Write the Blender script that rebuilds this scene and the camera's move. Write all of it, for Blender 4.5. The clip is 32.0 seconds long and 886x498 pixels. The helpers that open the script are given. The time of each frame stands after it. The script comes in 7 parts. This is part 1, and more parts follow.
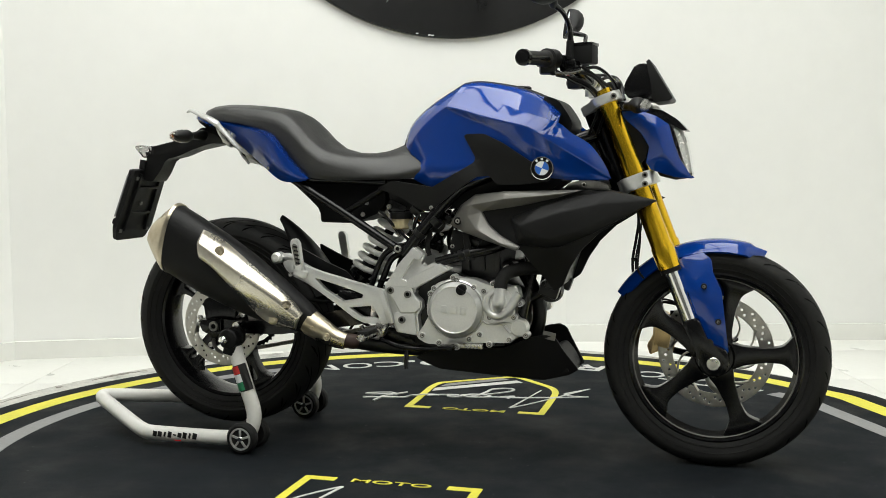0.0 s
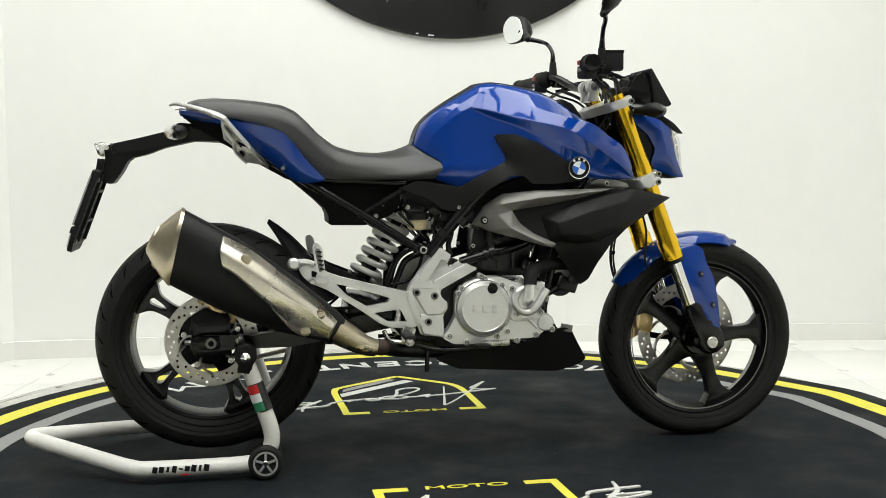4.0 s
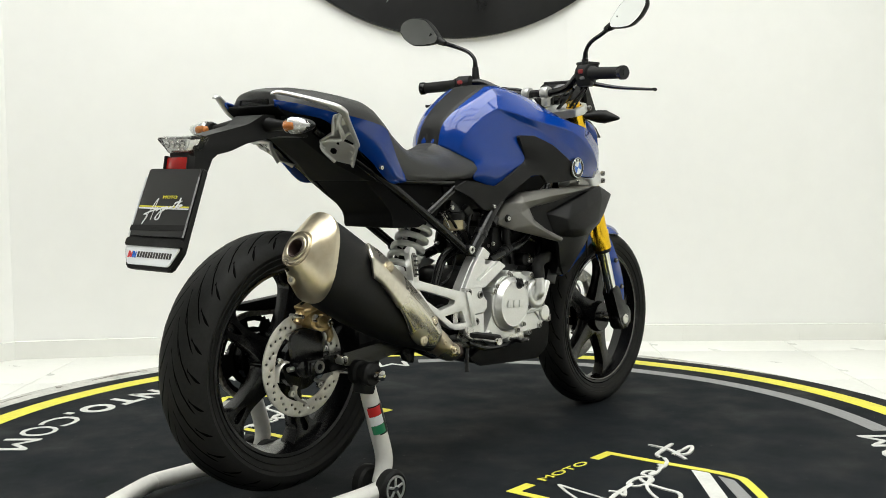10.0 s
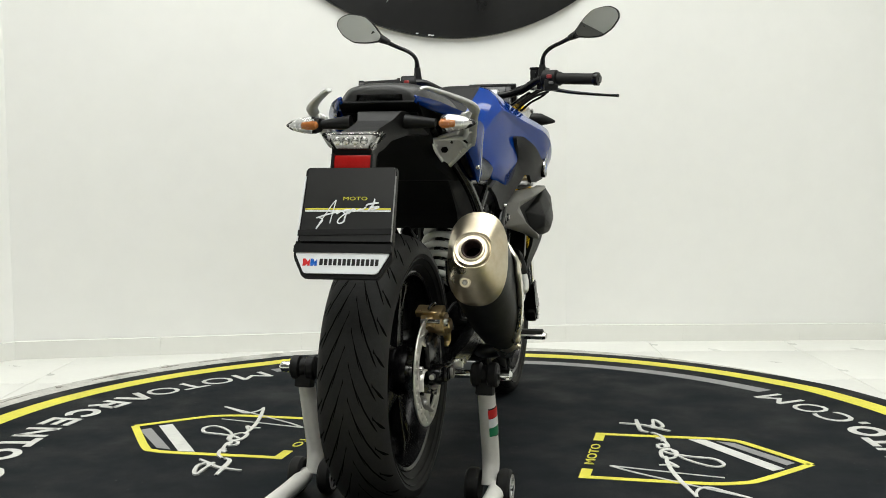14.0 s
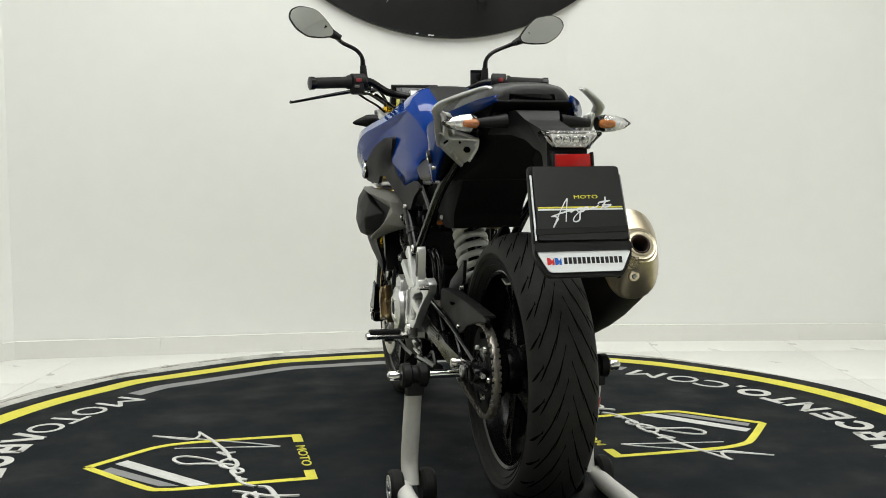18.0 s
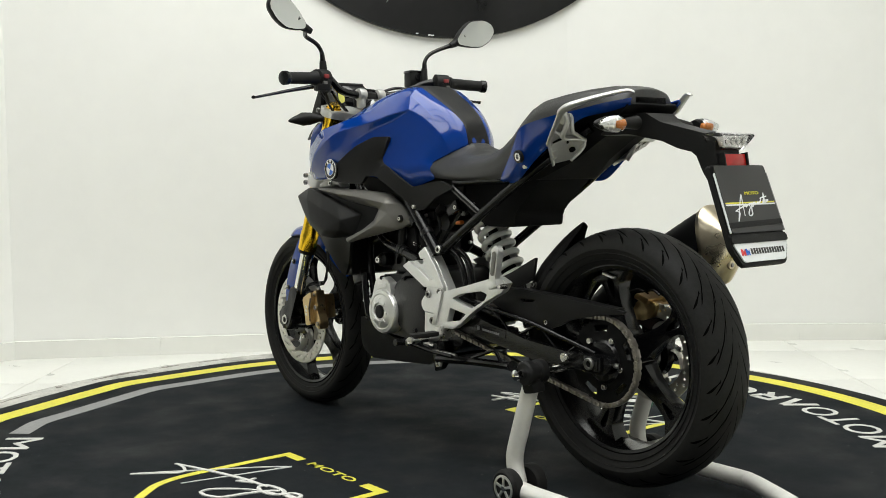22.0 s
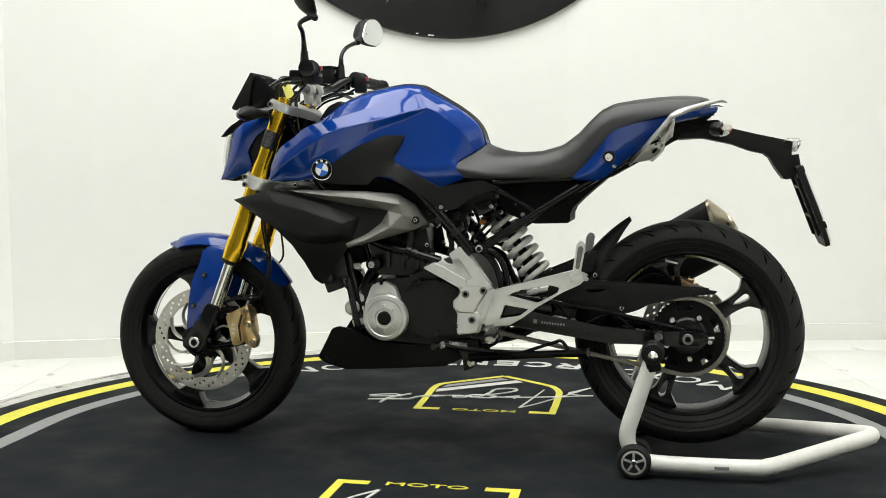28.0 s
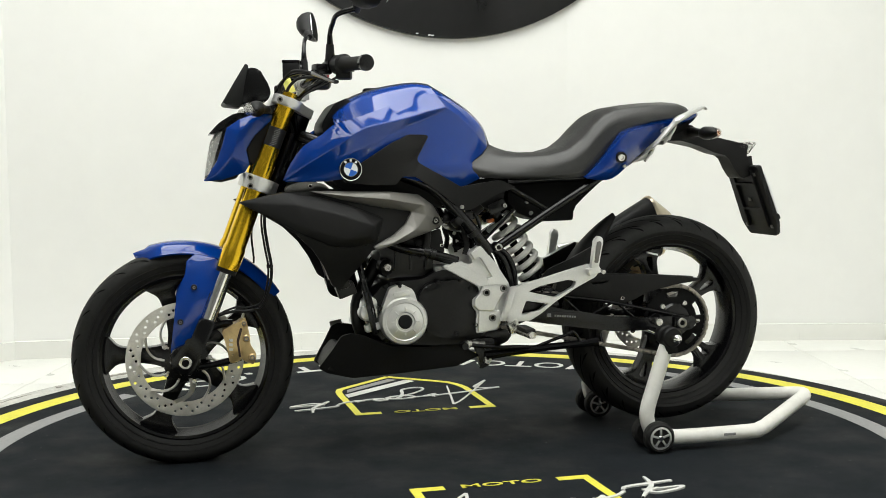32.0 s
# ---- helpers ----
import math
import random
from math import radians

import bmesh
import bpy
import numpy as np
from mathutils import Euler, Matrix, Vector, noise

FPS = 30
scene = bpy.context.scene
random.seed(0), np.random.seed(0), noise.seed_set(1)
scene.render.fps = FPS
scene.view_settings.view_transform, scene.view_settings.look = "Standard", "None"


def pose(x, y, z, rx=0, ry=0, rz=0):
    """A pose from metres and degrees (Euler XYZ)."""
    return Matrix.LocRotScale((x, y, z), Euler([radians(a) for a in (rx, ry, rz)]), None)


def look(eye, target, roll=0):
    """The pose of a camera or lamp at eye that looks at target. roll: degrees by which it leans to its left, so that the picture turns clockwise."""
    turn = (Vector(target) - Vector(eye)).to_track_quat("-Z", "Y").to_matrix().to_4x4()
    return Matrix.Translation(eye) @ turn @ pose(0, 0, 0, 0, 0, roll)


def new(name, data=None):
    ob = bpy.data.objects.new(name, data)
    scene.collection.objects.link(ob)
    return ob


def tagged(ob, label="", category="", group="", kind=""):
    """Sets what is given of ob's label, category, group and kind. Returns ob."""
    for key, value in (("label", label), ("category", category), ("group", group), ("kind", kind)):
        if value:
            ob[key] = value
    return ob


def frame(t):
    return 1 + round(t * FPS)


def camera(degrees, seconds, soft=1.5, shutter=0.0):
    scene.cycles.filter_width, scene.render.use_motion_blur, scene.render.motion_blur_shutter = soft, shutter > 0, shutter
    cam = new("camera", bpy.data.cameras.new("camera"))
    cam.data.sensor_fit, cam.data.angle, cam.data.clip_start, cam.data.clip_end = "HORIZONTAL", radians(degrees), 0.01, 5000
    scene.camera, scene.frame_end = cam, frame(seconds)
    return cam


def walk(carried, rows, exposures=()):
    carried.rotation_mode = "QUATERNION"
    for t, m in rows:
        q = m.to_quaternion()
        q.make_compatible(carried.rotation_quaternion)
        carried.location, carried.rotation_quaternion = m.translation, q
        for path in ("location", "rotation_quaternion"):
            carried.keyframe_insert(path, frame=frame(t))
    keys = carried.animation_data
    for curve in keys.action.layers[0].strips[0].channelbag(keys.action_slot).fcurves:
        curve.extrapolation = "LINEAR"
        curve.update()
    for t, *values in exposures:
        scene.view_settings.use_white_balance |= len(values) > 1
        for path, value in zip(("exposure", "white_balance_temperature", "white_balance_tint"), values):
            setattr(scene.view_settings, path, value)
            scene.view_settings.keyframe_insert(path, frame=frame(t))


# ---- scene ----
cam = camera(45.29, 32.0, soft=0.9)
EYE = (0.0, -2.948, 0.777)
CAM_POSE = Matrix.Translation(EYE) @ pose(0, 0, 0, 90 - 4.426, 0, 0.336) @ pose(0, 0, 0, 0, 0, -0.365)
walk(cam, [(0.0, CAM_POSE), (32.0, CAM_POSE)], [(0.0, -0.12), (3.0, -0.05), (6.0, 0.0), (11.0, 0.0), (13.0, -0.08), (16.5, -0.31), (19.5, -0.31), (22.0, -0.16), (23.0, -0.06), (32.0, 0.0)])

# ---- world, lamps, exposure ----
world = bpy.data.worlds.new("world")
scene.world = world
world.use_nodes = True
world.node_tree.nodes["Background"].inputs["Color"].default_value = (0.9, 0.95, 1.0, 1)
world.node_tree.nodes["Background"].inputs["Strength"].default_value = 0.15
scene.view_settings.exposure = 0.0
CEIL = 3.6
FLOOR = -0.05


def area_lamp(x, y, z, sx, sy, watts, colour=(0.965, 1.0, 0.970), aim=None):
    data = bpy.data.lights.new("ceiling_panel_light", "AREA")
    data.shape, data.size, data.size_y, data.energy, data.color = "RECTANGLE", sx, sy, watts, colour
    ob = new("ceiling_panel_light", data)
    ob.matrix_world = look((x, y, z), aim or (x, y, 0))
    return ob


LAMPS = [(-1.15, 0.35), (0.0, 0.35), (1.15, 0.35), (-1.15, -1.15), (0.0, -1.15), (1.15, -1.15), (-1.15, -2.65), (0.0, -2.65), (1.15, -2.65)]
for lx, ly in LAMPS:
    area_lamp(lx, ly, CEIL - 0.06, 1.09, 1.43, 17.3)


# ---- materials ----
def material(name, colour, rough=0.5, metal=0.0, vary=0.12, scale=8.0, bump=0.0, bump_scale=200.0, coat=0.0, rough_vary=0.1, spec=0.5, second=None, second_amount=0.0, second_scale=3.0):
    """A principled material with colour variation at two scales, roughness wear and fine relief."""
    m = bpy.data.materials.new(name)
    m.use_nodes = True
    nt = m.node_tree
    b = nt.nodes["Principled BSDF"]
    b.inputs["Metallic"].default_value = metal
    b.inputs["Coat Weight"].default_value = coat
    b.inputs["Coat Roughness"].default_value = 0.04
    b.inputs["Specular IOR Level"].default_value = spec
    tc = nt.nodes.new("ShaderNodeTexCoord")
    n1 = nt.nodes.new("ShaderNodeTexNoise")
    n1.inputs["Scale"].default_value, n1.inputs["Detail"].default_value = scale, 6
    n2 = nt.nodes.new("ShaderNodeTexNoise")
    n2.inputs["Scale"].default_value, n2.inputs["Detail"].default_value = scale * 9, 4
    for n in (n1, n2):
        nt.links.new(tc.outputs["Object"], n.inputs["Vector"])
    mix = nt.nodes.new("ShaderNodeMath")
    mix.operation = "ADD"
    nt.links.new(n1.outputs["Fac"], mix.inputs[0])
    nt.links.new(n2.outputs["Fac"], mix.inputs[1])
    ramp = nt.nodes.new("ShaderNodeMapRange")
    ramp.inputs["From Min"].default_value, ramp.inputs["From Max"].default_value = 0.6, 1.4
    ramp.inputs["To Min"].default_value, ramp.inputs["To Max"].default_value = 1 - vary, 1 + vary
    nt.links.new(mix.outputs[0], ramp.inputs["Value"])
    hue = nt.nodes.new("ShaderNodeVectorMath")
    hue.operation = "SCALE"
    hue.inputs[0].default_value = colour
    nt.links.new(ramp.outputs[0], hue.inputs["Scale"])
    out = hue.outputs[0]
    if second:
        n3 = nt.nodes.new("ShaderNodeTexNoise")
        n3.inputs["Scale"].default_value, n3.inputs["Detail"].default_value, n3.inputs["Roughness"].default_value = second_scale, 8, 0.65
        nt.links.new(tc.outputs["Object"], n3.inputs["Vector"])
        r3 = nt.nodes.new("ShaderNodeMapRange")
        r3.inputs["From Min"].default_value, r3.inputs["From Max"].default_value = 0.5, 0.72
        r3.inputs["To Max"].default_value = second_amount
        nt.links.new(n3.outputs["Fac"], r3.inputs["Value"])
        mx = nt.nodes.new("ShaderNodeMix")
        mx.data_type = "RGBA"
        nt.links.new(r3.outputs[0], mx.inputs["Factor"])
        nt.links.new(out, mx.inputs[6])
        mx.inputs[7].default_value = (*second, 1)
        out = mx.outputs[2]
    nt.links.new(out, b.inputs["Base Color"])
    rr = nt.nodes.new("ShaderNodeMapRange")
    rr.inputs["From Min"].default_value, rr.inputs["From Max"].default_value = 0.3, 0.7
    rr.inputs["To Min"].default_value, rr.inputs["To Max"].default_value = max(0.01, rough * (1 - rough_vary)), min(1, rough * (1 + rough_vary))
    nt.links.new(n1.outputs["Fac"], rr.inputs["Value"])
    nt.links.new(rr.outputs[0], b.inputs["Roughness"])
    if bump:
        n4 = nt.nodes.new("ShaderNodeTexNoise")
        n4.inputs["Scale"].default_value, n4.inputs["Detail"].default_value = bump_scale, 3
        nt.links.new(tc.outputs["Object"], n4.inputs["Vector"])
        bp = nt.nodes.new("ShaderNodeBump")
        bp.inputs["Strength"].default_value, bp.inputs["Distance"].default_value = bump, 0.002
        nt.links.new(n4.outputs["Fac"], bp.inputs["Height"])
        nt.links.new(bp.outputs[0], b.inputs["Normal"])
    return m


def glow(name, colour, strength):
    m = bpy.data.materials.new(name)
    m.use_nodes = True
    b = m.node_tree.nodes["Principled BSDF"]
    b.inputs["Base Color"].default_value = (*colour, 1)
    b.inputs["Emission Color"].default_value = (*colour, 1)
    b.inputs["Emission Strength"].default_value = strength
    return m


def glass(name, colour, rough=0.02):
    m = bpy.data.materials.new(name)
    m.use_nodes = True
    b = m.node_tree.nodes["Principled BSDF"]
    b.inputs["Base Color"].default_value = (*colour, 1)
    b.inputs["Roughness"].default_value = rough
    b.inputs["Transmission Weight"].default_value = 1.0
    b.inputs["IOR"].default_value = 1.35
    return m


M_WALL = material("white_wall_paint", (0.80, 0.80, 0.775), 0.6, vary=0.02, scale=1.2, bump=0.05, bump_scale=90)
M_SKIRT = material("white_tile_skirting", (0.76, 0.76, 0.72), 0.25, vary=0.02, scale=3)
M_TILE = material("white_glossy_tile", (0.78, 0.78, 0.74), 0.34, spec=0.3, vary=0.03, scale=4, rough_vary=0.3)
M_GROUT = material("pale_grout", (0.62, 0.61, 0.57), 0.8, vary=0.1, scale=20)
M_CEIL = material("white_ceiling_paint", (0.8, 0.8, 0.77), 0.8, vary=0.02, scale=1)
M_MAT = material("black_rubber_mat", (0.0078, 0.0098, 0.0118), 0.75, spec=0.08, vary=0.35, scale=5, bump=0.25, bump_scale=350, rough_vary=0.25, second=(0.016, 0.019, 0.022), second_amount=0.3, second_scale=6)
M_RIM = material("worn_grey_turntable_rim", (0.50, 0.49, 0.455), 0.6, vary=0.30, scale=16, bump=0.3, bump_scale=60, second=(0.08, 0.075, 0.065), second_amount=0.75, second_scale=7)
M_SCUFF = material("scuffed_dirty_paint", (0.20, 0.185, 0.155), 0.75, vary=0.5, scale=40, second=(0.42, 0.41, 0.38), second_amount=0.7, second_scale=30)
M_YELLOW = material("yellow_mat_print", (0.66, 0.61, 0.05), 0.6, vary=0.12, scale=10, bump=0.2, bump_scale=350, second=(0.3, 0.27, 0.05), second_amount=0.25, second_scale=9)
M_WHITEP = material("white_mat_print", (0.56, 0.56, 0.53), 0.6, vary=0.12, scale=10, bump=0.2, bump_scale=350, second=(0.3, 0.3, 0.3), second_amount=0.3, second_scale=12)
M_GREYP = material("grey_mat_print", (0.22, 0.22, 0.22), 0.6, vary=0.15, scale=10, bump=0.2, bump_scale=350)
M_SIGN = material("black_lacquered_sign", (0.006, 0.006, 0.006), 0.34, spec=0.3, vary=0.3, scale=3, rough_vary=0.3)
M_BLUE = material("metallic_blue_paint", (0.0010, 0.031, 0.212), 0.42, metal=0.1, vary=0.05, scale=40, coat=1.0, spec=0.0)
M_BLUE.node_tree.nodes["Principled BSDF"].inputs["Coat IOR"].default_value = 1.5
M_BLACK = material("black_textured_plastic", (0.005, 0.005, 0.005), 0.52, spec=0.23, vary=0.2, scale=12, bump=0.15, bump_scale=500, second=(0.018, 0.018, 0.017), second_amount=0.15, second_scale=9)
M_SATIN = material("satin_black_metal", (0.003, 0.003, 0.0034), 0.22, spec=0.34, vary=0.2, scale=15, bump=0.06, bump_scale=300)
M_ENGBLK = material("black_engine_paint", (0.0034, 0.0034, 0.0036), 0.32, spec=0.36, vary=0.3, scale=20, bump=0.2, bump_scale=160, second=(0.011, 0.0105, 0.0095), second_amount=0.2, second_scale=14)
M_SEAT = material("black_grained_vinyl", (0.021, 0.021, 0.020), 0.42, spec=0.42, vary=0.12, scale=14, bump=0.25, bump_scale=600)
M_RUBBER = material("black_tyre_rubber", (0.0120, 0.0119, 0.0114), 0.62, spec=0.19, vary=0.25, scale=14, bump=0.2, bump_scale=260, second=(0.026, 0.025, 0.023), second_amount=0.35, second_scale=11)
M_SILVER = material("silver_painted_casting", (0.73, 0.73, 0.71), 0.33, metal=0.72, vary=0.07, scale=25, bump=0.08, bump_scale=400)
M_GREYFAIR = material("matt_metallic_grey_plastic", (0.17, 0.165, 0.152), 0.44, metal=0.45, spec=0.3, vary=0.06, scale=30)
M_STEEL = material("brushed_steel", (0.58, 0.57, 0.54), 0.27, metal=1.0, vary=0.12, scale=18, rough_vary=0.3)
M_EXH = material("heat_stained_steel", (0.54, 0.48, 0.365), 0.30, metal=1.0, vary=0.12, scale=9, rough_vary=0.35, second=(0.42, 0.31, 0.17), second_amount=0.5, second_scale=9)
M_SHIELD = material("polished_stained_steel", (0.66, 0.62, 0.53), 0.27, metal=0.95, vary=0.12, scale=9, rough_vary=0.3, second=(0.36, 0.29, 0.17), second_amount=0.35, second_scale=7)
M_CHROME = material("chrome", (0.75, 0.75, 0.74), 0.10, metal=1.0, vary=0.05, scale=20)
M_GOLD = material("gold_anodised_aluminium", (0.86, 0.54, 0.03), 0.22, metal=1.0, vary=0.01, scale=20, rough_vary=0.02)
M_CALIPER = material("bronze_brake_caliper", (0.58, 0.43, 0.22), 0.30, metal=0.9, vary=0.15, scale=30, second=(0.12, 0.10, 0.07), second_amount=0.4, second_scale=25)
M_STAND = material("white_enamel_tube", (0.74, 0.73, 0.69), 0.33, vary=0.05, scale=9, second=(0.35, 0.33, 0.3), second_amount=0.25, second_scale=16)
M_SPRING = material("pale_grey_spring_enamel", (0.70, 0.70, 0.66), 0.35, vary=0.06, scale=20)
M_MIRROR = material("mirror_glass", (0.80, 0.82, 0.82), 0.01, metal=1.0, vary=0.01)
M_LENS = glass("clear_lamp_lens", (0.95, 0.95, 0.95), 0.06)
M_SMOKE = material("silvered_reflector_plastic", (0.42, 0.415, 0.40), 0.22, metal=0.75, vary=0.45, scale=70, second=(0.10, 0.095, 0.09), second_amount=0.8, second_scale=45)
M_FACET = material("bright_faceted_reflector", (0.80, 0.80, 0.78), 0.22, metal=0.55, vary=0.35, scale=160, rough_vary=0.4)
M_FLUID = material("amber_fluid_pot", (0.40, 0.34, 0.20), 0.25, vary=0.12, scale=30)
# colour of the unseen walls, set dark so glossy paint mirrors less light
M_DIM = material("darkened_unseen_wall", (0.16, 0.16, 0.155), 0.7, vary=0.04, scale=1.5)
M_AMBER = material("amber_bulb", (0.50, 0.17, 0.04), 0.2, vary=0.1)
M_RED = material("red_reflector", (0.38, 0.01, 0.008), 0.18, vary=0.2, scale=60)
M_WHITE = material("white_sticker", (0.72, 0.74, 0.75), 0.35, vary=0.03)
M_DARKGLASS = material("dark_display_glass", (0.008, 0.008, 0.009), 0.1, vary=0.1)
M_BOLT = material("dark_zinc_bolt", (0.26, 0.255, 0.24), 0.35, metal=0.9, vary=0.15, scale=60)
M_DISC = material("worn_disc_steel", (0.64, 0.62, 0.57), 0.40, metal=0.72, vary=0.1, scale=30)
M_UNDER = material("dull_black_underside", (0.006, 0.006, 0.006), 0.65, spec=0.08, vary=0.2, scale=12)
M_RAIL = material("dull_silver_casting", (0.50, 0.50, 0.485), 0.36, metal=0.62, vary=0.08, scale=25, bump=0.1, bump_scale=400)
M_DULLRED = material("dull_red_switch", (0.22, 0.02, 0.02), 0.45, vary=0.1)
M_CHAIN = material("oiled_chain_steel", (0.27, 0.25, 0.22), 0.35, metal=0.8, vary=0.3, scale=60)
M_TAG = material("yellow_paper_tag", (0.8, 0.78, 0.2), 0.7, vary=0.05)
M_RUST = material("rusty_exhaust_joint", (0.030, 0.014, 0.009), 0.7, vary=0.4, scale=60, bump=0.4, bump_scale=200)
M_STICKRED = material("red_sticker", (0.55, 0.02, 0.02), 0.4, vary=0.05)
M_STICKGREEN = material("green_sticker", (0.02, 0.22, 0.10), 0.4, vary=0.05)
M_STICKORANGE = material("orange_plastic", (0.6, 0.16, 0.02), 0.4, vary=0.05)
M_STICKBLUE = material("blue_sticker", (0.02, 0.12, 0.5), 0.3, vary=0.05)
M_PLATE = material("black_plate_insert", (0.010, 0.010, 0.010), 0.3, vary=0.15, scale=10)


# ---- shape helpers ----
def part(name, bm, mat, parent, label="", angle=35, offset=(0, 0, 0)):
    """Links a bmesh as one mesh object under a thing or under a part."""
    bmesh.ops.recalc_face_normals(bm, faces=bm.faces)
    me = bpy.data.meshes.new(name)
    bm.to_mesh(me)
    bm.free()
    me.polygons.foreach_set("use_smooth", [True] * len(me.polygons))
    me.set_sharp_from_angle(angle=radians(angle))
    me.materials.append(mat)
    ob = new(name, me)
    if parent:
        ob.parent = parent
        if parent.type == "EMPTY":
            ob.location = parent.get("shift", (0, 0, 0))
    if label:
        tagged(ob, label)
    return ob


def merge(*bms):
    """One bmesh from several."""
    out = bmesh.new()
    for b in bms:
        me = bpy.data.meshes.new("tmp")
        b.to_mesh(me)
        b.free()
        out.from_mesh(me)
        bpy.data.meshes.remove(me)
    return out


def flipped(bm):
    """The same shape on the other side of the middle plane."""
    out = bm.copy()
    for v in out.verts:
        v.co.y = -v.co.y
    bmesh.ops.reverse_faces(out, faces=out.faces)
    return out


def grid_faces(bm, rings, closed=True, caps=True):
    vs = [[bm.verts.new(p) for p in r] for r in rings]
    n = len(vs[0])
    for a, b in zip(vs, vs[1:]):
        for i in range(n if closed else n - 1):
            j = (i + 1) % n
            bm.faces.new((a[i], a[j], b[j], b[i]))
    if caps:
        bm.faces.new(vs[0][::-1])
        bm.faces.new(vs[-1])
    return vs


def smooth_path(pts, steps=6, closed=False):
    """Catmull-Rom through the points."""
    P = [Vector(p) for p in pts]
    n = len(P)
    out = []
    for i in range(n if closed else n - 1):
        a, b, c, d = (P[(i + k) % n] for k in (-1, 0, 1, 2)) if closed else (P[max(i - 1, 0)], P[i], P[i + 1], P[min(i + 2, n - 1)])
        for k in range(steps):
            t = k / steps
            out.append(0.5 * ((2 * b) + (c - a) * t + (2 * a - 5 * b + 4 * c - d) * t * t + (3 * b - a - 3 * c + d) * t ** 3))
    if not closed:
        out.append(P[-1])
    return out


def tube(pts, r, seg=12, steps=6, closed=False, flat=1.0):
    """A round tube along a smooth path; r is one radius or one for each given point."""
    path = smooth_path(pts, steps, closed) if steps > 1 else [Vector(p) for p in pts]
    rs = [r] * len(path) if not isinstance(r, (list, tuple)) else [float(np.interp(i / (len(path) - 1) * (len(r) - 1), range(len(r)), r)) for i in range(len(path))]
    bm = bmesh.new()
    rings = []
    nrm = None
    for i, p in enumerate(path):
        if closed:
            d = (path[(i + 1) % len(path)] - path[i - 1]).normalized()
        else:
            d = (path[min(i + 1, len(path) - 1)] - path[max(i - 1, 0)]).normalized()
        if nrm is None:
            nrm = d.orthogonal().normalized() if abs(d.z) > 0.95 else d.cross(Vector((0, 0, 1))).normalized()
        nrm = (nrm - d * nrm.dot(d)).normalized()
        bi = d.cross(nrm)
        rings.append([p + rs[i] * (nrm * math.cos(2 * math.pi * k / seg) + flat * bi * math.sin(2 * math.pi * k / seg)) for k in range(seg)])
    if closed:
        rings.append(rings[0])
    grid_faces(bm, rings, caps=not closed)
    if closed:
        bmesh.ops.remove_doubles(bm, verts=bm.verts, dist=1e-6)
    return bm


def rev(profile, centre, seg=48, axis="y", closed=False):
    """A solid turned round an axis from (radius, height along the axis) pairs."""
    bm = bmesh.new()
    cx, cy, cz = centre
    rings = []
    for r, h in profile:
        ring = []
        for k in range(seg):
            a = 2 * math.pi * k / seg
            c, s = r * math.cos(a), r * math.sin(a)
            ring.append({"y": (cx + c, cy + h, cz + s), "z": (cx + c, cy + s, cz + h), "x": (cx + h, cy + c, cz + s)}[axis])
        rings.append(ring)
    if closed:
        rings.append(rings[0])
    grid_faces(bm, rings, caps=not closed)
    if closed:
        bmesh.ops.remove_doubles(bm, verts=bm.verts, dist=1e-7)
    return bm


def fillet(outline, radius, steps=4):
    """Rounds the corners of a flat outline."""
    out = []
    n = len(outline)
    for i in range(n):
        a, b, c = Vector(outline[i - 1]), Vector(outline[i]), Vector(outline[(i + 1) % n])
        u, v = a - b, c - b
        k = min(radius, u.length * 0.45, v.length * 0.45)
        p, q = b + u.normalized() * k, b + v.normalized() * k
        for s in range(steps + 1):
            t = s / steps
            out.append(tuple((1 - t) ** 2 * p + 2 * t * (1 - t) * b + t * t * q))
    return out


def prism(outline, y0, y1, bevel=0.003, round_to=0.0, seg=2):
    """A plate with the given outline (x, z), from y0 to y1, with rounded edges."""
    if round_to:
        outline = fillet(outline, round_to)
    bm = bmesh.new()
    grid_faces(bm, [[(x, y0, z) for x, z in outline], [(x, y1, z) for x, z in outline]])
    if bevel:
        rim = [e for e in bm.edges if abs(e.verts[0].co.y - e.verts[1].co.y) < 1e-6]
        bmesh.ops.bevel(bm, geom=rim, offset=bevel, segments=seg, profile=0.6, affect="EDGES", clamp_overlap=True)
    return bm


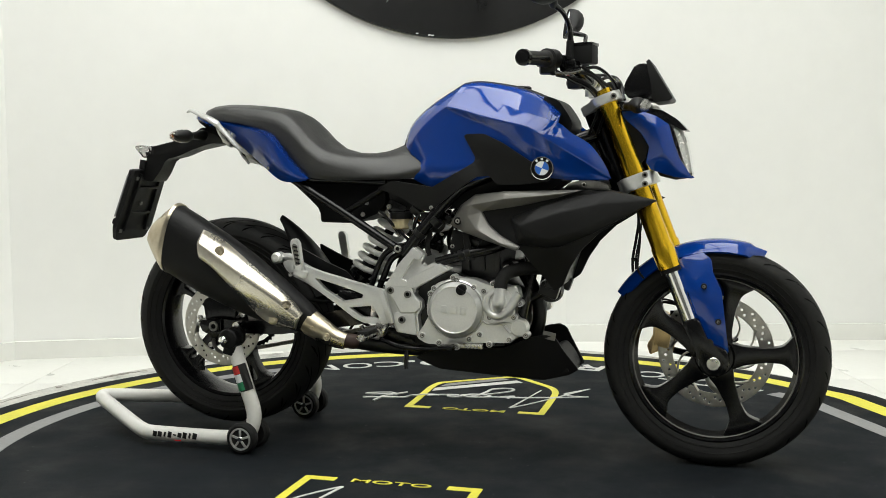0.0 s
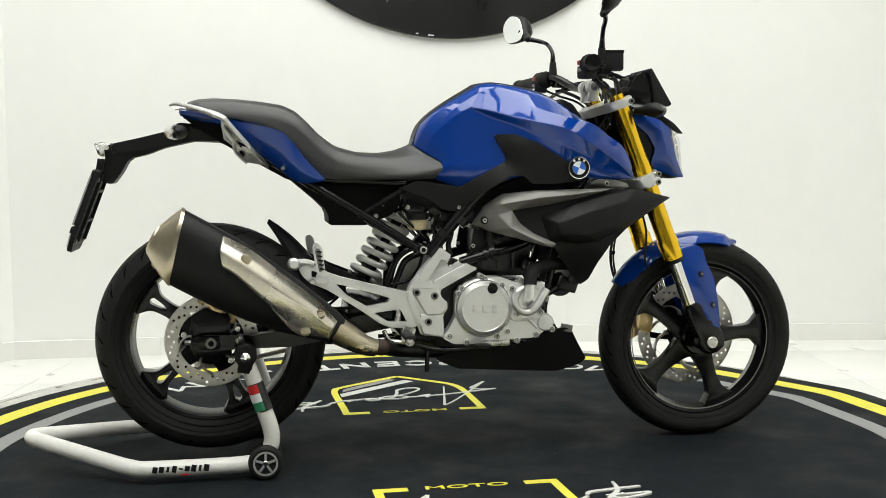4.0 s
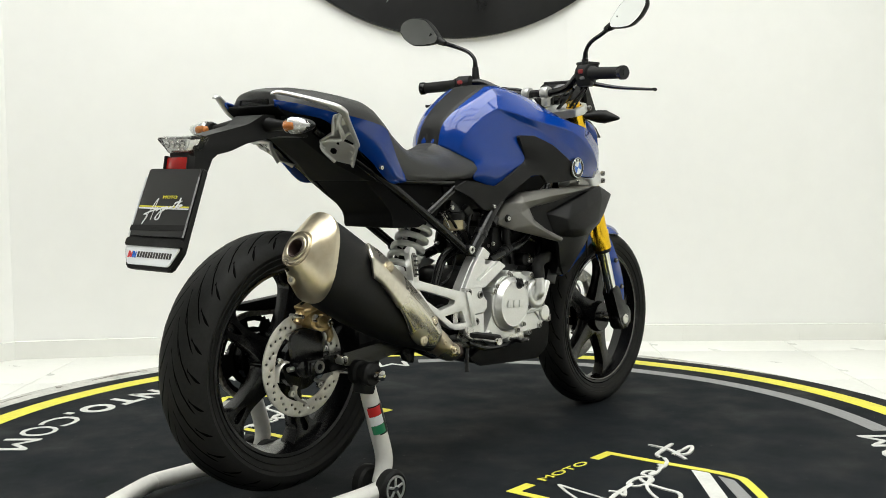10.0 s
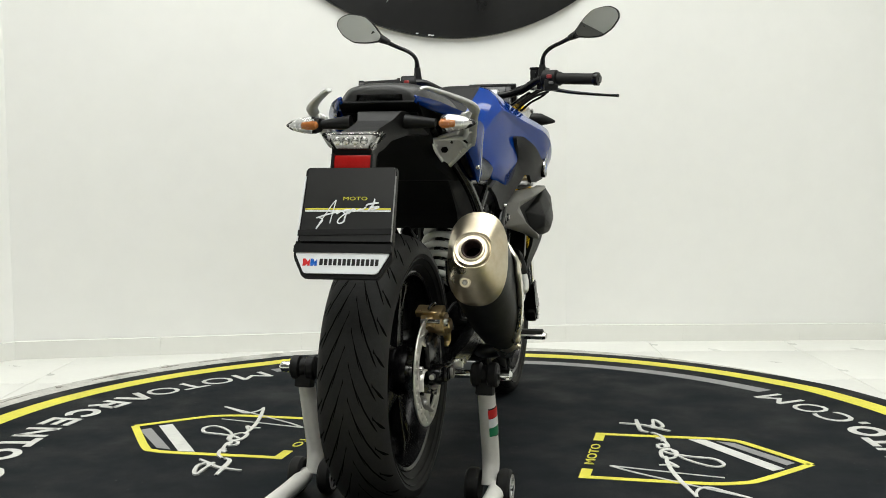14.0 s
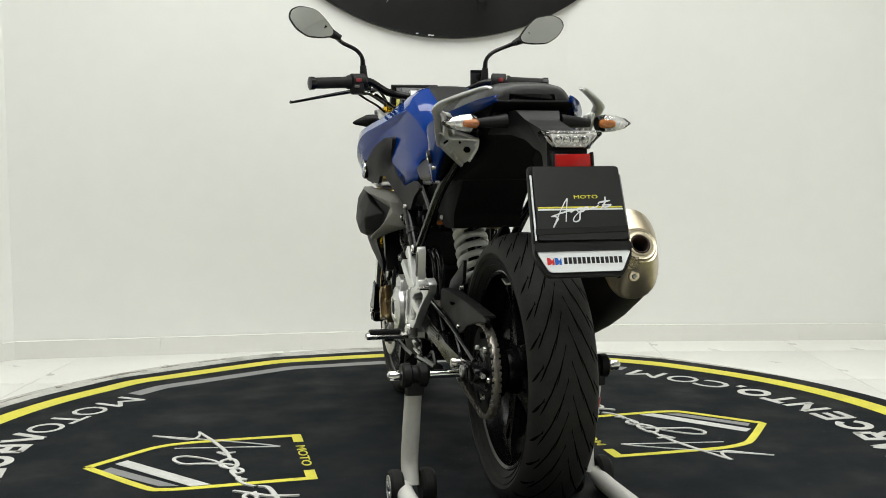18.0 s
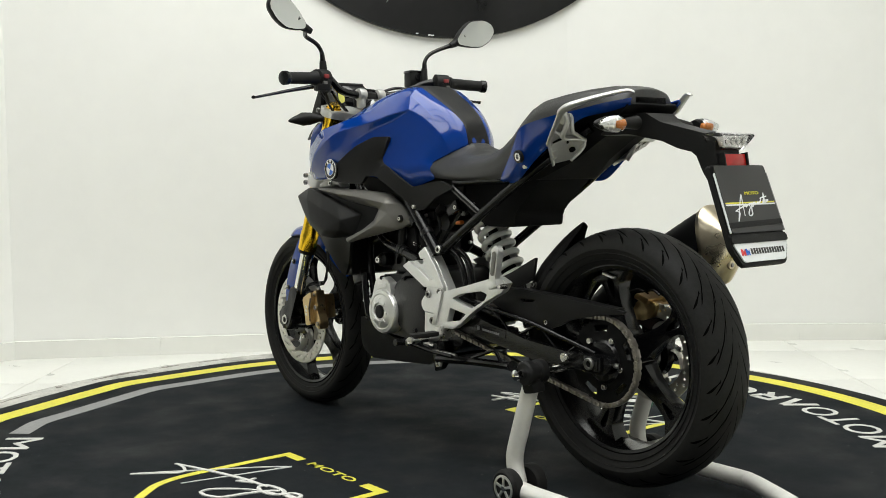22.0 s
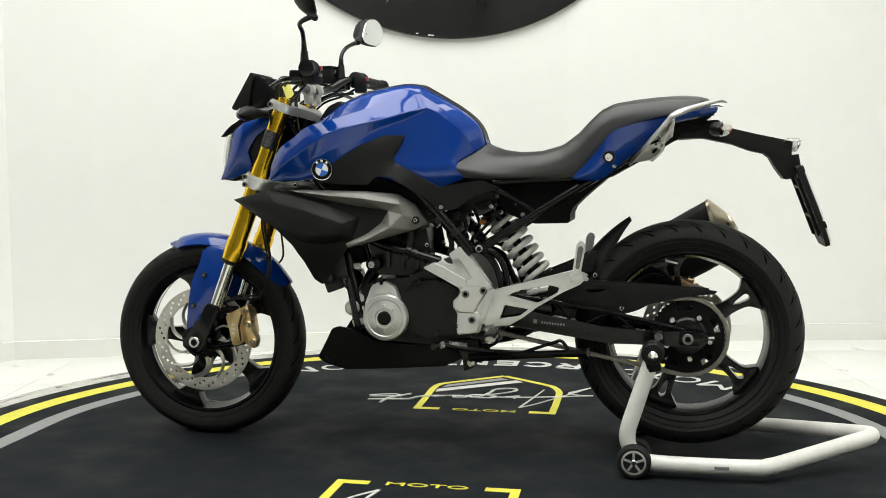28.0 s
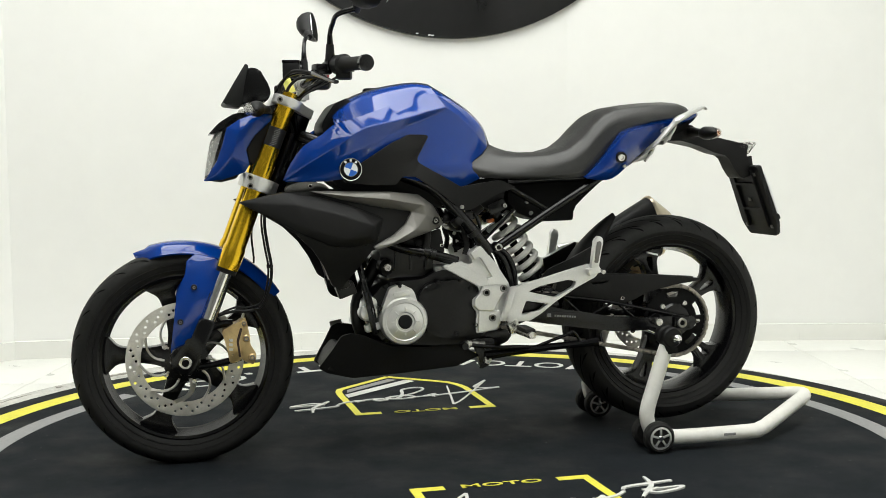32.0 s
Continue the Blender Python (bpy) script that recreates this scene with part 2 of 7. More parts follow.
def holed_prism(outline, holes, y0, y1):
    """A plate with openings through it."""
    from mathutils.geometry import delaunay_2d_cdt
    pts, edges = [], []
    for loop in [outline] + holes:
        k = len(pts)
        pts += [Vector(p) for p in loop]
        edges += [(k + i, k + (i + 1) % len(loop)) for i in range(len(loop))]
    vs, _, fs, _, _, _ = delaunay_2d_cdt(pts, edges, [], 2, 1e-6)

    def inside(p, poly):
        hit = False
        for i in range(len(poly)):
            (x1, y1_), (x2, y2_) = poly[i - 1], poly[i]
            if (y1_ > p[1]) != (y2_ > p[1]) and p[0] < (x2 - x1) * (p[1] - y1_) / (y2_ - y1_) + x1:
                hit = not hit
        return hit
    bm = bmesh.new()
    top = [bm.verts.new((v.x, y0, v.y)) for v in vs]
    for f in fs:
        c = sum((vs[i] for i in f), Vector((0, 0))) / len(f)
        if inside(c, outline) and not any(inside(c, h) for h in holes):
            bm.faces.new([top[i] for i in f])
    bmesh.ops.delete(bm, geom=[v for v in bm.verts if not v.link_faces], context="VERTS")
    made = bmesh.ops.extrude_face_region(bm, geom=list(bm.faces))
    for v in [g for g in made["geom"] if isinstance(g, bmesh.types.BMVert)]:
        v.co.y = y1
    bmesh.ops.recalc_face_normals(bm, faces=bm.faces)
    rim = [e for e in bm.edges if len(e.link_faces) == 2 and e.calc_face_angle(0) > 1.0 and abs(e.verts[0].co.y - e.verts[1].co.y) < 1e-6]
    bmesh.ops.bevel(bm, geom=rim, offset=0.0025, segments=2, profile=0.6, affect="EDGES", clamp_overlap=True)
    return bm


def spline_surface(ctrl):
    """A smooth height y over (x, z) through the control points (x, z, y)."""
    P = np.array(ctrl, float)
    n = len(P)
    d2 = ((P[:, None, :2] - P[None, :, :2]) ** 2).sum(-1)
    K = np.where(d2 > 0, 0.5 * d2 * np.log(d2 + 1e-12), 0) + 1e-5 * np.eye(n)
    A = np.zeros((n + 3, n + 3))
    A[:n, :n] = K
    A[:n, n], A[:n, n + 1:] = 1, P[:, :2]
    A[n, :n], A[n + 1:, :n] = 1, P[:, :2].T
    w = np.linalg.solve(A, np.concatenate([P[:, 2], np.zeros(3)]))

    def at(x, z):
        e2 = (P[:, 0] - x) ** 2 + (P[:, 1] - z) ** 2
        return float((w[:n] * (0.5 * e2 * np.log(e2 + 1e-12))).sum() + w[n] + w[n + 1] * x + w[n + 2] * z)
    return at


def panel(outline, inner=(), thick=0.006, step=0.02, facet=False, round_to=0.006, lift=0.0, creases=(), height=None, bevel=0.0025):
    """A body panel on the right-hand side: outline and inner points are (x, z, y) with y outwards positive. facet: flat facets with creases between the points."""
    from mathutils.geometry import delaunay_2d_cdt
    at = height or spline_surface(list(outline) + list(inner))
    links = []
    loop2 = [(p[0], p[1]) for p in outline]
    if facet:
        pts = [Vector(p) for p in loop2] + [Vector(p[:2]) for p in inner]
        ys = [p[2] for p in outline] + [p[2] for p in inner]
        n = len(outline)
        for line in creases:
            k0 = len(pts)
            pts += [Vector(p[:2]) for p in line]
            ys += [p[2] for p in line]
            links += [(k0 + i, k0 + i + 1) for i in range(len(line) - 1)]
    else:
        loop2 = fillet(loop2, round_to, 3)
        dense = []
        for a, b in zip(loop2, loop2[1:] + loop2[:1]):
            k = max(1, int((Vector(b) - Vector(a)).length / step))
            dense += [Vector(a).lerp(Vector(b), i / k) for i in range(k)]
        n = len(dense)
        xs, zs = [p.x for p in dense], [p.y for p in dense]
        pts = dense + [Vector((x, z)) for x in np.arange(min(xs) + step / 2, max(xs), step) for z in np.arange(min(zs) + step / 2, max(zs), step)
                       if min((Vector((x, z)) - d).length for d in dense) > step * 0.45]
        ys = [at(p.x, p.y) for p in pts]
    vs, _, fs, orig, _, _ = delaunay_2d_cdt(pts, [(i, (i + 1) % n) for i in range(n)] + links, [], 1, 1e-7)
    bm = bmesh.new()
    top = [bm.verts.new((v.x, -(ys[o[0]] if o else at(v.x, v.y)) - lift, v.y)) for v, o in zip(vs, orig)]
    for f in fs:
        bm.faces.new([top[i] for i in f])
    bmesh.ops.delete(bm, geom=[v for v in bm.verts if not v.link_faces], context="VERTS")
    made = bmesh.ops.extrude_face_region(bm, geom=list(bm.faces))
    for v in [g for g in made["geom"] if isinstance(g, bmesh.types.BMVert)]:
        v.co.y += thick
    bmesh.ops.recalc_face_normals(bm, faces=bm.faces)
    if not facet:
        rim = [e for e in bm.edges if len(e.link_faces) == 2 and e.calc_face_angle(0) > 0.9]
        bmesh.ops.bevel(bm, geom=rim, offset=min(0.002, thick * 0.3), segments=1, affect="EDGES", clamp_overlap=True)
    else:
        rim = [e for e in bm.edges if len(e.link_faces) == 2 and e.calc_face_angle(0) > 0.12]
        bmesh.ops.bevel(bm, geom=rim, offset=bevel, segments=2, profile=0.5, affect="EDGES", clamp_overlap=True)
    return bm


def box(c, size, rot=(0, 0, 0), bevel=0.004, taper=1.0):
    bm = bmesh.new()
    bmesh.ops.create_cube(bm, size=1)
    for v in bm.verts:
        k = taper if v.co.z < 0 else 1.0
        v.co = Vector((v.co.x * size[0] * k, v.co.y * size[1] * k, v.co.z * size[2]))
    if bevel:
        bmesh.ops.bevel(bm, geom=list(bm.edges), offset=bevel, segments=2, profile=0.6, affect="EDGES", clamp_overlap=True)
    bmesh.ops.transform(bm, matrix=pose(*c, *rot), verts=bm.verts)
    return bm


def bolt(x, y, z, r=0.007, side=-1, depth=0.004):
    """A socket-head bolt that faces sideways."""
    s = side
    return rev([(r * 0.4, s * depth * 0.2), (r * 0.45, s * depth), (r * 0.9, s * depth), (r, s * depth * 0.7), (r, -s * depth)], (x, y, z), 12)


def socket_bolt(name, x, y, z, r, side, parent, rim=None, lug=None, lug_mat=None):
    """A cap bolt: pale rim, socket floor blackened for the shade inside and, if asked for, the cast lug under it."""
    head = part(name, rev([(r * 0.52, side * 0.0005), (r * 0.58, side * 0.0042), (r * 0.90, side * 0.0045), (r, side * 0.0030), (r, -side * 0.004)], (x, y, z), 20), rim, parent)
    part("bolt_socket", rev([(0.0001, side * 0.0014), (r * 0.60, side * 0.0010), (r * 0.60, -side * 0.003)], (x, y, z), 6), M_UNDER, parent)
    if lug:
        part("bolt_lug", rev([(0.002, side * 0.0012), (lug * 0.9, side * 0.0012), (lug, -side * 0.0008), (lug, -side * 0.030)], (x, y, z), 20), lug_mat, parent)
    return head


def aimed(bm, origin, direction, up=(0, 0, 1)):
    """Moves a shape built along +y from the origin so that +y points along direction."""
    d = Vector(direction).normalized()
    m = Matrix.Translation(origin) @ d.to_track_quat("Y", "Z").to_matrix().to_4x4()
    bmesh.ops.transform(bm, matrix=m, verts=bm.verts)
    return bm


def add_specks(m, colour, amount):
    """Fine pale grit on a dark surface."""
    nt = m.node_tree
    b = nt.nodes["Principled BSDF"]
    src = b.inputs["Base Color"].links[0].from_socket
    tc = nt.nodes.new("ShaderNodeTexCoord")
    vo = nt.nodes.new("ShaderNodeTexVoronoi")
    vo.inputs["Scale"].default_value = 34
    nt.links.new(tc.outputs["Object"], vo.inputs["Vector"])
    cut = nt.nodes.new("ShaderNodeMath")
    cut.operation = "LESS_THAN"
    cut.inputs[1].default_value = amount
    nt.links.new(vo.outputs["Distance"], cut.inputs[0])
    pick = nt.nodes.new("ShaderNodeSeparateColor")
    nt.links.new(vo.outputs["Color"], pick.inputs[0])
    few = nt.nodes.new("ShaderNodeMath")
    few.operation = "GREATER_THAN"
    few.inputs[1].default_value = 0.75
    nt.links.new(pick.outputs[0], few.inputs[0])
    both_ = nt.nodes.new("ShaderNodeMath")
    both_.operation = "MULTIPLY"
    nt.links.new(cut.outputs[0], both_.inputs[0])
    nt.links.new(few.outputs[0], both_.inputs[1])
    mx = nt.nodes.new("ShaderNodeMix")
    mx.data_type = "RGBA"
    nt.links.new(both_.outputs[0], mx.inputs["Factor"])
    nt.links.new(src, mx.inputs[6])
    mx.inputs[7].default_value = (*colour, 1)
    nt.links.new(mx.outputs[2], b.inputs["Base Color"])


add_specks(M_MAT, (0.09, 0.09, 0.09), 0.07)


def word(text, height, thick=0.0008, widen=1.25, bold=0.0005):
    """Flat lettering in the built-in font, centred on the origin, its foot along x."""
    curve = bpy.data.curves.new("lettering", "FONT")
    curve.body, curve.align_x, curve.align_y = text, "CENTER", "CENTER"
    curve.size, curve.extrude, curve.resolution_u, curve.offset = height * 1.42, thick / 2, 3, bold * height / 0.036
    ob = bpy.data.objects.new("lettering", curve)
    me = bpy.data.meshes.new_from_object(ob)
    bm = bmesh.new()
    bm.from_mesh(me)
    bpy.data.objects.remove(ob)
    bpy.data.meshes.remove(me)
    bpy.data.curves.remove(curve)
    for v in bm.verts:
        v.co.x *= widen
    return bm


# ---- the room ----
def slab(name, pts, z0, z1, mat, label="", category=""):
    bm = bmesh.new()
    grid_faces(bm, [[(x, y, z0) for x, y in pts], [(x, y, z1) for x, y in pts]])
    ob = part(name, bm, mat, None, angle=30)
    return tagged(ob, label, category, kind="structure")


def wall_run(name, a, b, z0, z1, thick, mat, label, category):
    """A straight wall from a to b; its thickness lies to the right of the way from a to b."""
    a, b = Vector((*a, 0)), Vector((*b, 0))
    n = (b - a).normalized().cross(Vector((0, 0, 1))) * thick
    return slab(name, [(p.x, p.y) for p in (a, b, b + n, a + n)], z0, z1, mat, label, category)


# plan of the inner wall faces
WALLS = [(-1.90, 1.63), (0.55, 2.03), (3.3, 2.03), (3.3, -5.2), (-3.3, -5.2), (-3.3, -0.16), (-1.90, 1.63)]
NAMES = ["wall_back_angled", "wall_back", "wall_side", "wall_behind", "wall_opposite", "wall_corner"]
for name, a, b in zip(NAMES, WALLS, WALLS[1:]):
    # two walls out of view are added dark, for contrast in the tank's reflections
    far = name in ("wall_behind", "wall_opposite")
    wall_run(name, b, a, FLOOR - 0.1, CEIL, 0.15, M_DIM if far else M_WALL, "unseen wall, darkened to deepen reflections" if far else "smooth white painted showroom wall", "wall")
for a, b in (WALLS[0:2], WALLS[1:3], WALLS[5:7]):
    va, vb = Vector((*a, 0)), Vector((*b, 0))
    d = (vb - va).normalized()
    n = d.cross(Vector((0, 0, 1)))
    length = (vb - va).length
    k = max(1, round(length / 0.6))
    run = None
    for i in range(k):
        p, q = va + d * (length * i / k + 0.0003), va + d * (length * (i + 1) / k - 0.0003)
        bm = bmesh.new()
        o = n * 0.010
        pts = [p, q, q + o, p + o]
        grid_faces(bm, [[(v.x, v.y, FLOOR) for v in pts], [(v.x, v.y, FLOOR + 0.078) for v in pts], [(v.x * 1, v.y, FLOOR + 0.08) for v in (p, q, q + o * 0.6, p + o * 0.6)]])
        if run is None:
            run = tagged(part("baseboard", bm, M_SKIRT, None), "white glazed tile skirting along the wall foot", "skirting", kind="structure")
        else:
            part("skirting_tile", bm, M_SKIRT, run)
slab("ceiling", [(-3.6, -5.4), (3.6, -5.4), (3.6, 2.4), (-3.6, 2.4)], CEIL, CEIL + 0.1, M_CEIL, "plain white showroom ceiling", "ceiling")
floor = slab("floor", [(-3.6, -5.4), (3.6, -5.4), (3.6, 2.4), (-3.6, 2.4)], FLOOR - 0.1, FLOOR - 0.004, M_GROUT, "glossy white tiled floor with thin pale joints", "floor")

# ---- round sign on the wall ----
SIGN_R = 1.05
sign = tagged(new("round_sign"), "large round black lacquered sign with white brush script", "sign")
sign.matrix_world = pose(0.012, 1.925, 2.408, 0, 0, 9.3)
part("board", rev([(SIGN_R, 0.02), (SIGN_R, -0.012), (SIGN_R - 0.004, -0.017), (0.02, -0.017)], (0, 0, 0), 160), M_SIGN, sign)
part("edge_band", rev([(SIGN_R + 0.0015, 0.022), (SIGN_R + 0.003, 0.018), (SIGN_R + 0.003, 0.012), (SIGN_R + 0.0015, 0.008)], (0, 0, 0), 160, closed=True), M_STEEL, sign)
for pts in ([(-0.292, -0.897), (-0.275, -0.865), (-0.255, -0.82), (-0.24, -0.77)], [(-0.30, -0.86), (-0.285, -0.82), (-0.24, -0.69), (-0.15, -0.51)]):
    part("script_stroke", tube([(x, -0.018, z) for x, z in pts], [0.004, 0.010, 0.012, 0.008], 8, flat=0.25), M_WHITE, sign, "white painted brush stroke")
for x in (-0.155, -0.10, -0.085):
    part("paint_chip", box((x, -0.0175, -math.sqrt(SIGN_R ** 2 - x * x) + 0.006), (0.012, 0.002, 0.006), bevel=0.0008), M_WHITE, sign, "chipped edge where white shows")
M_DIFF = glow("lit_diffuser", (1.0, 0.98, 0.94), 2.0)
for lx, ly in LAMPS:
    lamp = tagged(new("ceiling_panel"), "large recessed white ceiling light panel", "ceiling light", "ceiling light panels")
    part("frame", merge(*[box((lx + dx, ly + dy, CEIL - 0.03), (sx, sy, 0.05), bevel=0.003) for dx, dy, sx, sy in ((0.561, 0, 0.022, 1.485), (-0.561, 0, 0.022, 1.485), (0, 0.7315, 1.10, 0.022), (0, -0.7315, 1.10, 0.022))]), M_SKIRT, lamp)
    part("diffuser", box((lx, ly, CEIL - 0.02), (1.10, 1.44, 0.02), bevel=0.002), M_DIFF, lamp)


# ---- turntable with the printed rubber mat ----
table = tagged(new("turntable"), "round rotating display platform with printed black rubber mat", "turntable")
part("platform", rev([(1.50, FLOOR + 0.002), (1.506, FLOOR + 0.006), (1.506, -0.012), (1.50, -0.006), (1.30, -0.006)], (0, 0, 0), 180, "z"), M_RIM, table, "worn grey platform under the mat")


def warp(a):
    """How far the mat's edge has crept in or out at the angle a, where it is wrinkled."""
    a = (a + 180) % 360 - 180
    return 0.016 * math.exp(-((a - 39) / 3.5) ** 2) - 0.010 * math.exp(-((a - 28) / 7) ** 2) + 0.016 * math.exp(-((a - 15) / 4) ** 2) - 0.008 * math.exp(-((a - 3) / 7) ** 2) + 0.008 * math.exp(-((a + 48) / 5) ** 2) - 0.006 * math.exp(-((a - 155) / 9) ** 2)


bm = bmesh.new()
grid_faces(bm, [[((r + warp(a)) * math.cos(radians(a)), (r + warp(a)) * math.sin(radians(a)), z) for a in np.arange(0, 360, 1.5)] for r, z in ((1.540, -0.0055), (1.540, -0.0012), (1.537, 0.0), (1.2, 0.0))])
part("mat", bm, M_MAT, table, "black rubber mat, faintly dusty")
# fixed trim round the turning platform, scuffed
bm = bmesh.new()
trim_rings = [[], [], [], []]
for a in np.arange(0, 360, 2.0):
    c, q = math.cos(radians(a)), math.sin(radians(a))
    ro = max(1.558, 1.562 - 0.062 * c + 0.115 * q)
    for ring, (r, z) in zip(trim_rings, ((1.515, FLOOR - 0.002), (1.515, -0.009), (ro - 0.004, -0.009), (ro, FLOOR - 0.002))):
        ring.append((r * c, r * q, z))
grid_faces(bm, trim_rings, caps=False)
trim = tagged(part("trim_ring", bm, M_RIM, None, angle=30), "scuffed pale grey fixed ring round the turning platform", "trim", kind="structure")


def scuff(a0, a1, w, seed):
    """A worn dark streak along the fixed ring, with ragged edges."""
    rnd = random.Random(seed)
    bm = bmesh.new()
    n = 14
    rows = []
    for k in range(n + 1):
        a = radians(a0 + (a1 - a0) * k / n)
        ro = max(1.558, 1.562 - 0.062 * math.cos(a) + 0.115 * math.sin(a))
        r0 = ro - 0.034 - 0.35 * w * rnd.random()
        r1 = r0 + w * (0.25 + 0.75 * rnd.random()) * math.sin(math.pi * (k + 0.4) / (n + 0.8))
        rows.append([(r * math.cos(a), r * math.sin(a), z) for r, z in ((r0, -0.0088), (r0, -0.0078), (r1, -0.0078), (r1, -0.0088))])
    grid_faces(bm, rows)
    part("scuff_mark", bm, M_SCUFF, trim, "dark worn scuff")


for k, (a0, a1, w) in enumerate(((144.5, 136, 0.030), (134, 131, 0.028), (150, 149, 0.030), (37.5, 36, 0.030), (59, 56, 0.022), (20, 18.5, 0.03), (128, 124, 0.012), (48, 44, 0.010), (160, 154, 0.010))):
    scuff(a0, a1, w, k)


def arc_band(r0, r1, a0, a1, z=0.0008, n=None):
    n = n or max(2, int(abs(a1 - a0) / 2))
    bm = bmesh.new()
    rows = []
    for r, zz in ((r0, 0.0), (r0, z), (r1, z), (r1, 0.0)):
        aa = [a0 + (a1 - a0) * i / n for i in range(n + 1)]
        rows.append([((r + warp(a)) * math.cos(radians(a)), (r + warp(a)) * math.sin(radians(a)), zz) for a in aa])
    vs = [[bm.verts.new(p) for p in row] for row in rows]
    for a, b in zip(vs, vs[1:]):
        for i in range(n):
            bm.faces.new((a[i], a[i + 1], b[i + 1], b[i]))
    for i in (0, n):
        bm.faces.new([v[i] for v in vs])
    return bm


def flat_shape(pts, z=0.0008):
    bm = bmesh.new()
    grid_faces(bm, [[(x, y, 0) for x, y in pts], [(x, y, z) for x, y in pts]])
    return bm


def ribbon(pts, widths, z=0.0010, steps=8, closed=False, rise=0.0):
    """A flat printed stroke on the mat; rise: how much higher its end lies than its start, where it crosses itself."""
    path = smooth_path([(x, y, 0) for x, y in pts], steps, closed) if steps > 1 else [Vector((x, y, 0)) for x, y in pts]
    n = len(path)
    ws = [float(np.interp(i / (n - 1), np.linspace(0, 1, len(widths)), widths)) for i in range(n)]
    bm = bmesh.new()
    L, R, L0, R0 = [], [], [], []
    for i, p in enumerate(path):
        d = (path[(i + 1) % n if closed else min(i + 1, n - 1)] - path[i - 1 if closed else max(i - 1, 0)]).normalized()
        s = Vector((-d.y, d.x, 0)) * ws[i] / 2
        up = Vector((0, 0, z + rise * i / n))
        L.append(p + s + up), R.append(p - s + up)
    vs = [[bm.verts.new(p) for p in row] for row in ([v - Vector((0, 0, z)) for v in L], L, R, [v - Vector((0, 0, z)) for v in R])]
    for a, b in zip(vs, vs[1:]):
        for i in range(n - 1):
            bm.faces.new((a[i], a[i + 1], b[i + 1], b[i]))
        if closed:
            bm.faces.new((a[-1], a[0], b[0], b[-1]))
    return bm


part("yellow_ring", arc_band(1.392, 1.464, 0, 360, n=240), M_YELLOW, table, "yellow printed ring near the mat edge")
for a in (0, 180):
    part("grey_arc", arc_band(1.240, 1.302, a - 45.2, a + 45.2), M_GREYP, table, "grey printed arc")


def at_ring(bm, a):
    """Lays a shape drawn upright round the origin on the lettering ring at the angle a, its head inwards."""
    bmesh.ops.transform(bm, matrix=Matrix.Rotation(radians(a), 4, "Z") @ Matrix.Translation((RING, 0, 0.0006)) @ Matrix.Rotation(radians(90), 4, "Z"), verts=bm.verts)
    return bm


RING, CAP, STEM = 1.226, 0.106, 0.024


def letter(text):
    bm = word(text, CAP, 0.0012, 1.0, 0.0)
    for co in (0, 1):
        vals = [v.co[co] for v in bm.verts]
        mid, span = (max(vals) + min(vals)) / 2, max(vals) - min(vals)
        want = (0.124 if text == "M" else 0.104 if text == "T" else 0.116) if co == 0 else CAP
        for v in bm.verts:
            v.co[co] = (v.co[co] - mid) * want / span
    return bm


def hoop(gap=0.0, w=0.058):
    """A round band, open on one side by gap."""
    n = 28
    path = [(w * math.cos(t) * 0.80, CAP / 2 * math.sin(t) * 0.78) for t in np.linspace(gap, 2 * math.pi - gap, n, endpoint=bool(gap))]
    return ribbon(path, [STEM], steps=1, closed=not gap)


def dash(x0, y0, x1, y1, w=STEM):
    layer = 0.0010 + 0.00012 * (round(1000 * abs(x0 + 2 * y0 - 3 * x1)) % 7)
    return ribbon([(x0, y0), (x1, y1)], [w, w], z=layer, steps=1)


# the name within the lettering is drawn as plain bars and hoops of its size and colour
H2 = CAP / 2
SHAPES = {
    "wedge": lambda: merge(dash(-0.046, -H2, 0.0, H2), dash(0.046, -H2, 0.0, H2)),
    "post_and_hoop": lambda: merge(dash(-0.038, -H2, -0.038, H2), dash(-0.030, H2 - 0.011, 0.034, H2 - 0.011, 0.021), dash(0.030, H2 - 0.006, 0.030, -0.004, 0.022), dash(-0.030, -0.004, 0.034, -0.004, 0.021), dash(-0.002, -0.006, 0.040, -H2)),
    "open_hoop": lambda: hoop(0.55),
    "stack": lambda: merge(dash(-0.040, H2 - 0.011, 0.040, H2 - 0.011, 0.021), dash(-0.040, 0, 0.034, 0, 0.020), dash(-0.040, 0.011 - H2, 0.040, 0.011 - H2, 0.021), dash(-0.040, -H2, -0.040, H2, 0.021)),
    "posts": lambda: merge(dash(-0.042, -H2, -0.042, H2, 0.022), dash(0.042, -H2, 0.042, H2, 0.022), dash(-0.040, H2 - 0.012, 0.040, 0.012 - H2, 0.022)),
    "crossed_post": lambda: merge(dash(0, -H2, 0, H2), dash(-0.048, H2 - 0.011, 0.048, H2 - 0.011, 0.022)),
    "hoop": lambda: hoop(),
}
for half_turn in (0, 180):
    for a, text in ((50.2, "M"), (57.0, "O"), (62.4, "T"), (67.8, "O"), (116.6, "C"), (122.6, "O"), (129.6, "M")):
        part("letter", at_ring(letter(text), a + half_turn), M_WHITEP, table)
    for a, shape in ((73.4, "wedge"), (79.2, "post_and_hoop"), (85.2, "open_hoop"), (91.0, "stack"), (96.8, "posts"), (102.4, "crossed_post"), (108.2, "hoop")):
        part("letter_bar", at_ring(SHAPES[shape](), a + half_turn), M_WHITEP, table)
    part("letter_bar", at_ring(dash(-0.013, 0.013 - H2, 0.013, 0.013 - H2, 0.026), 112.4 + half_turn), M_WHITEP, table)


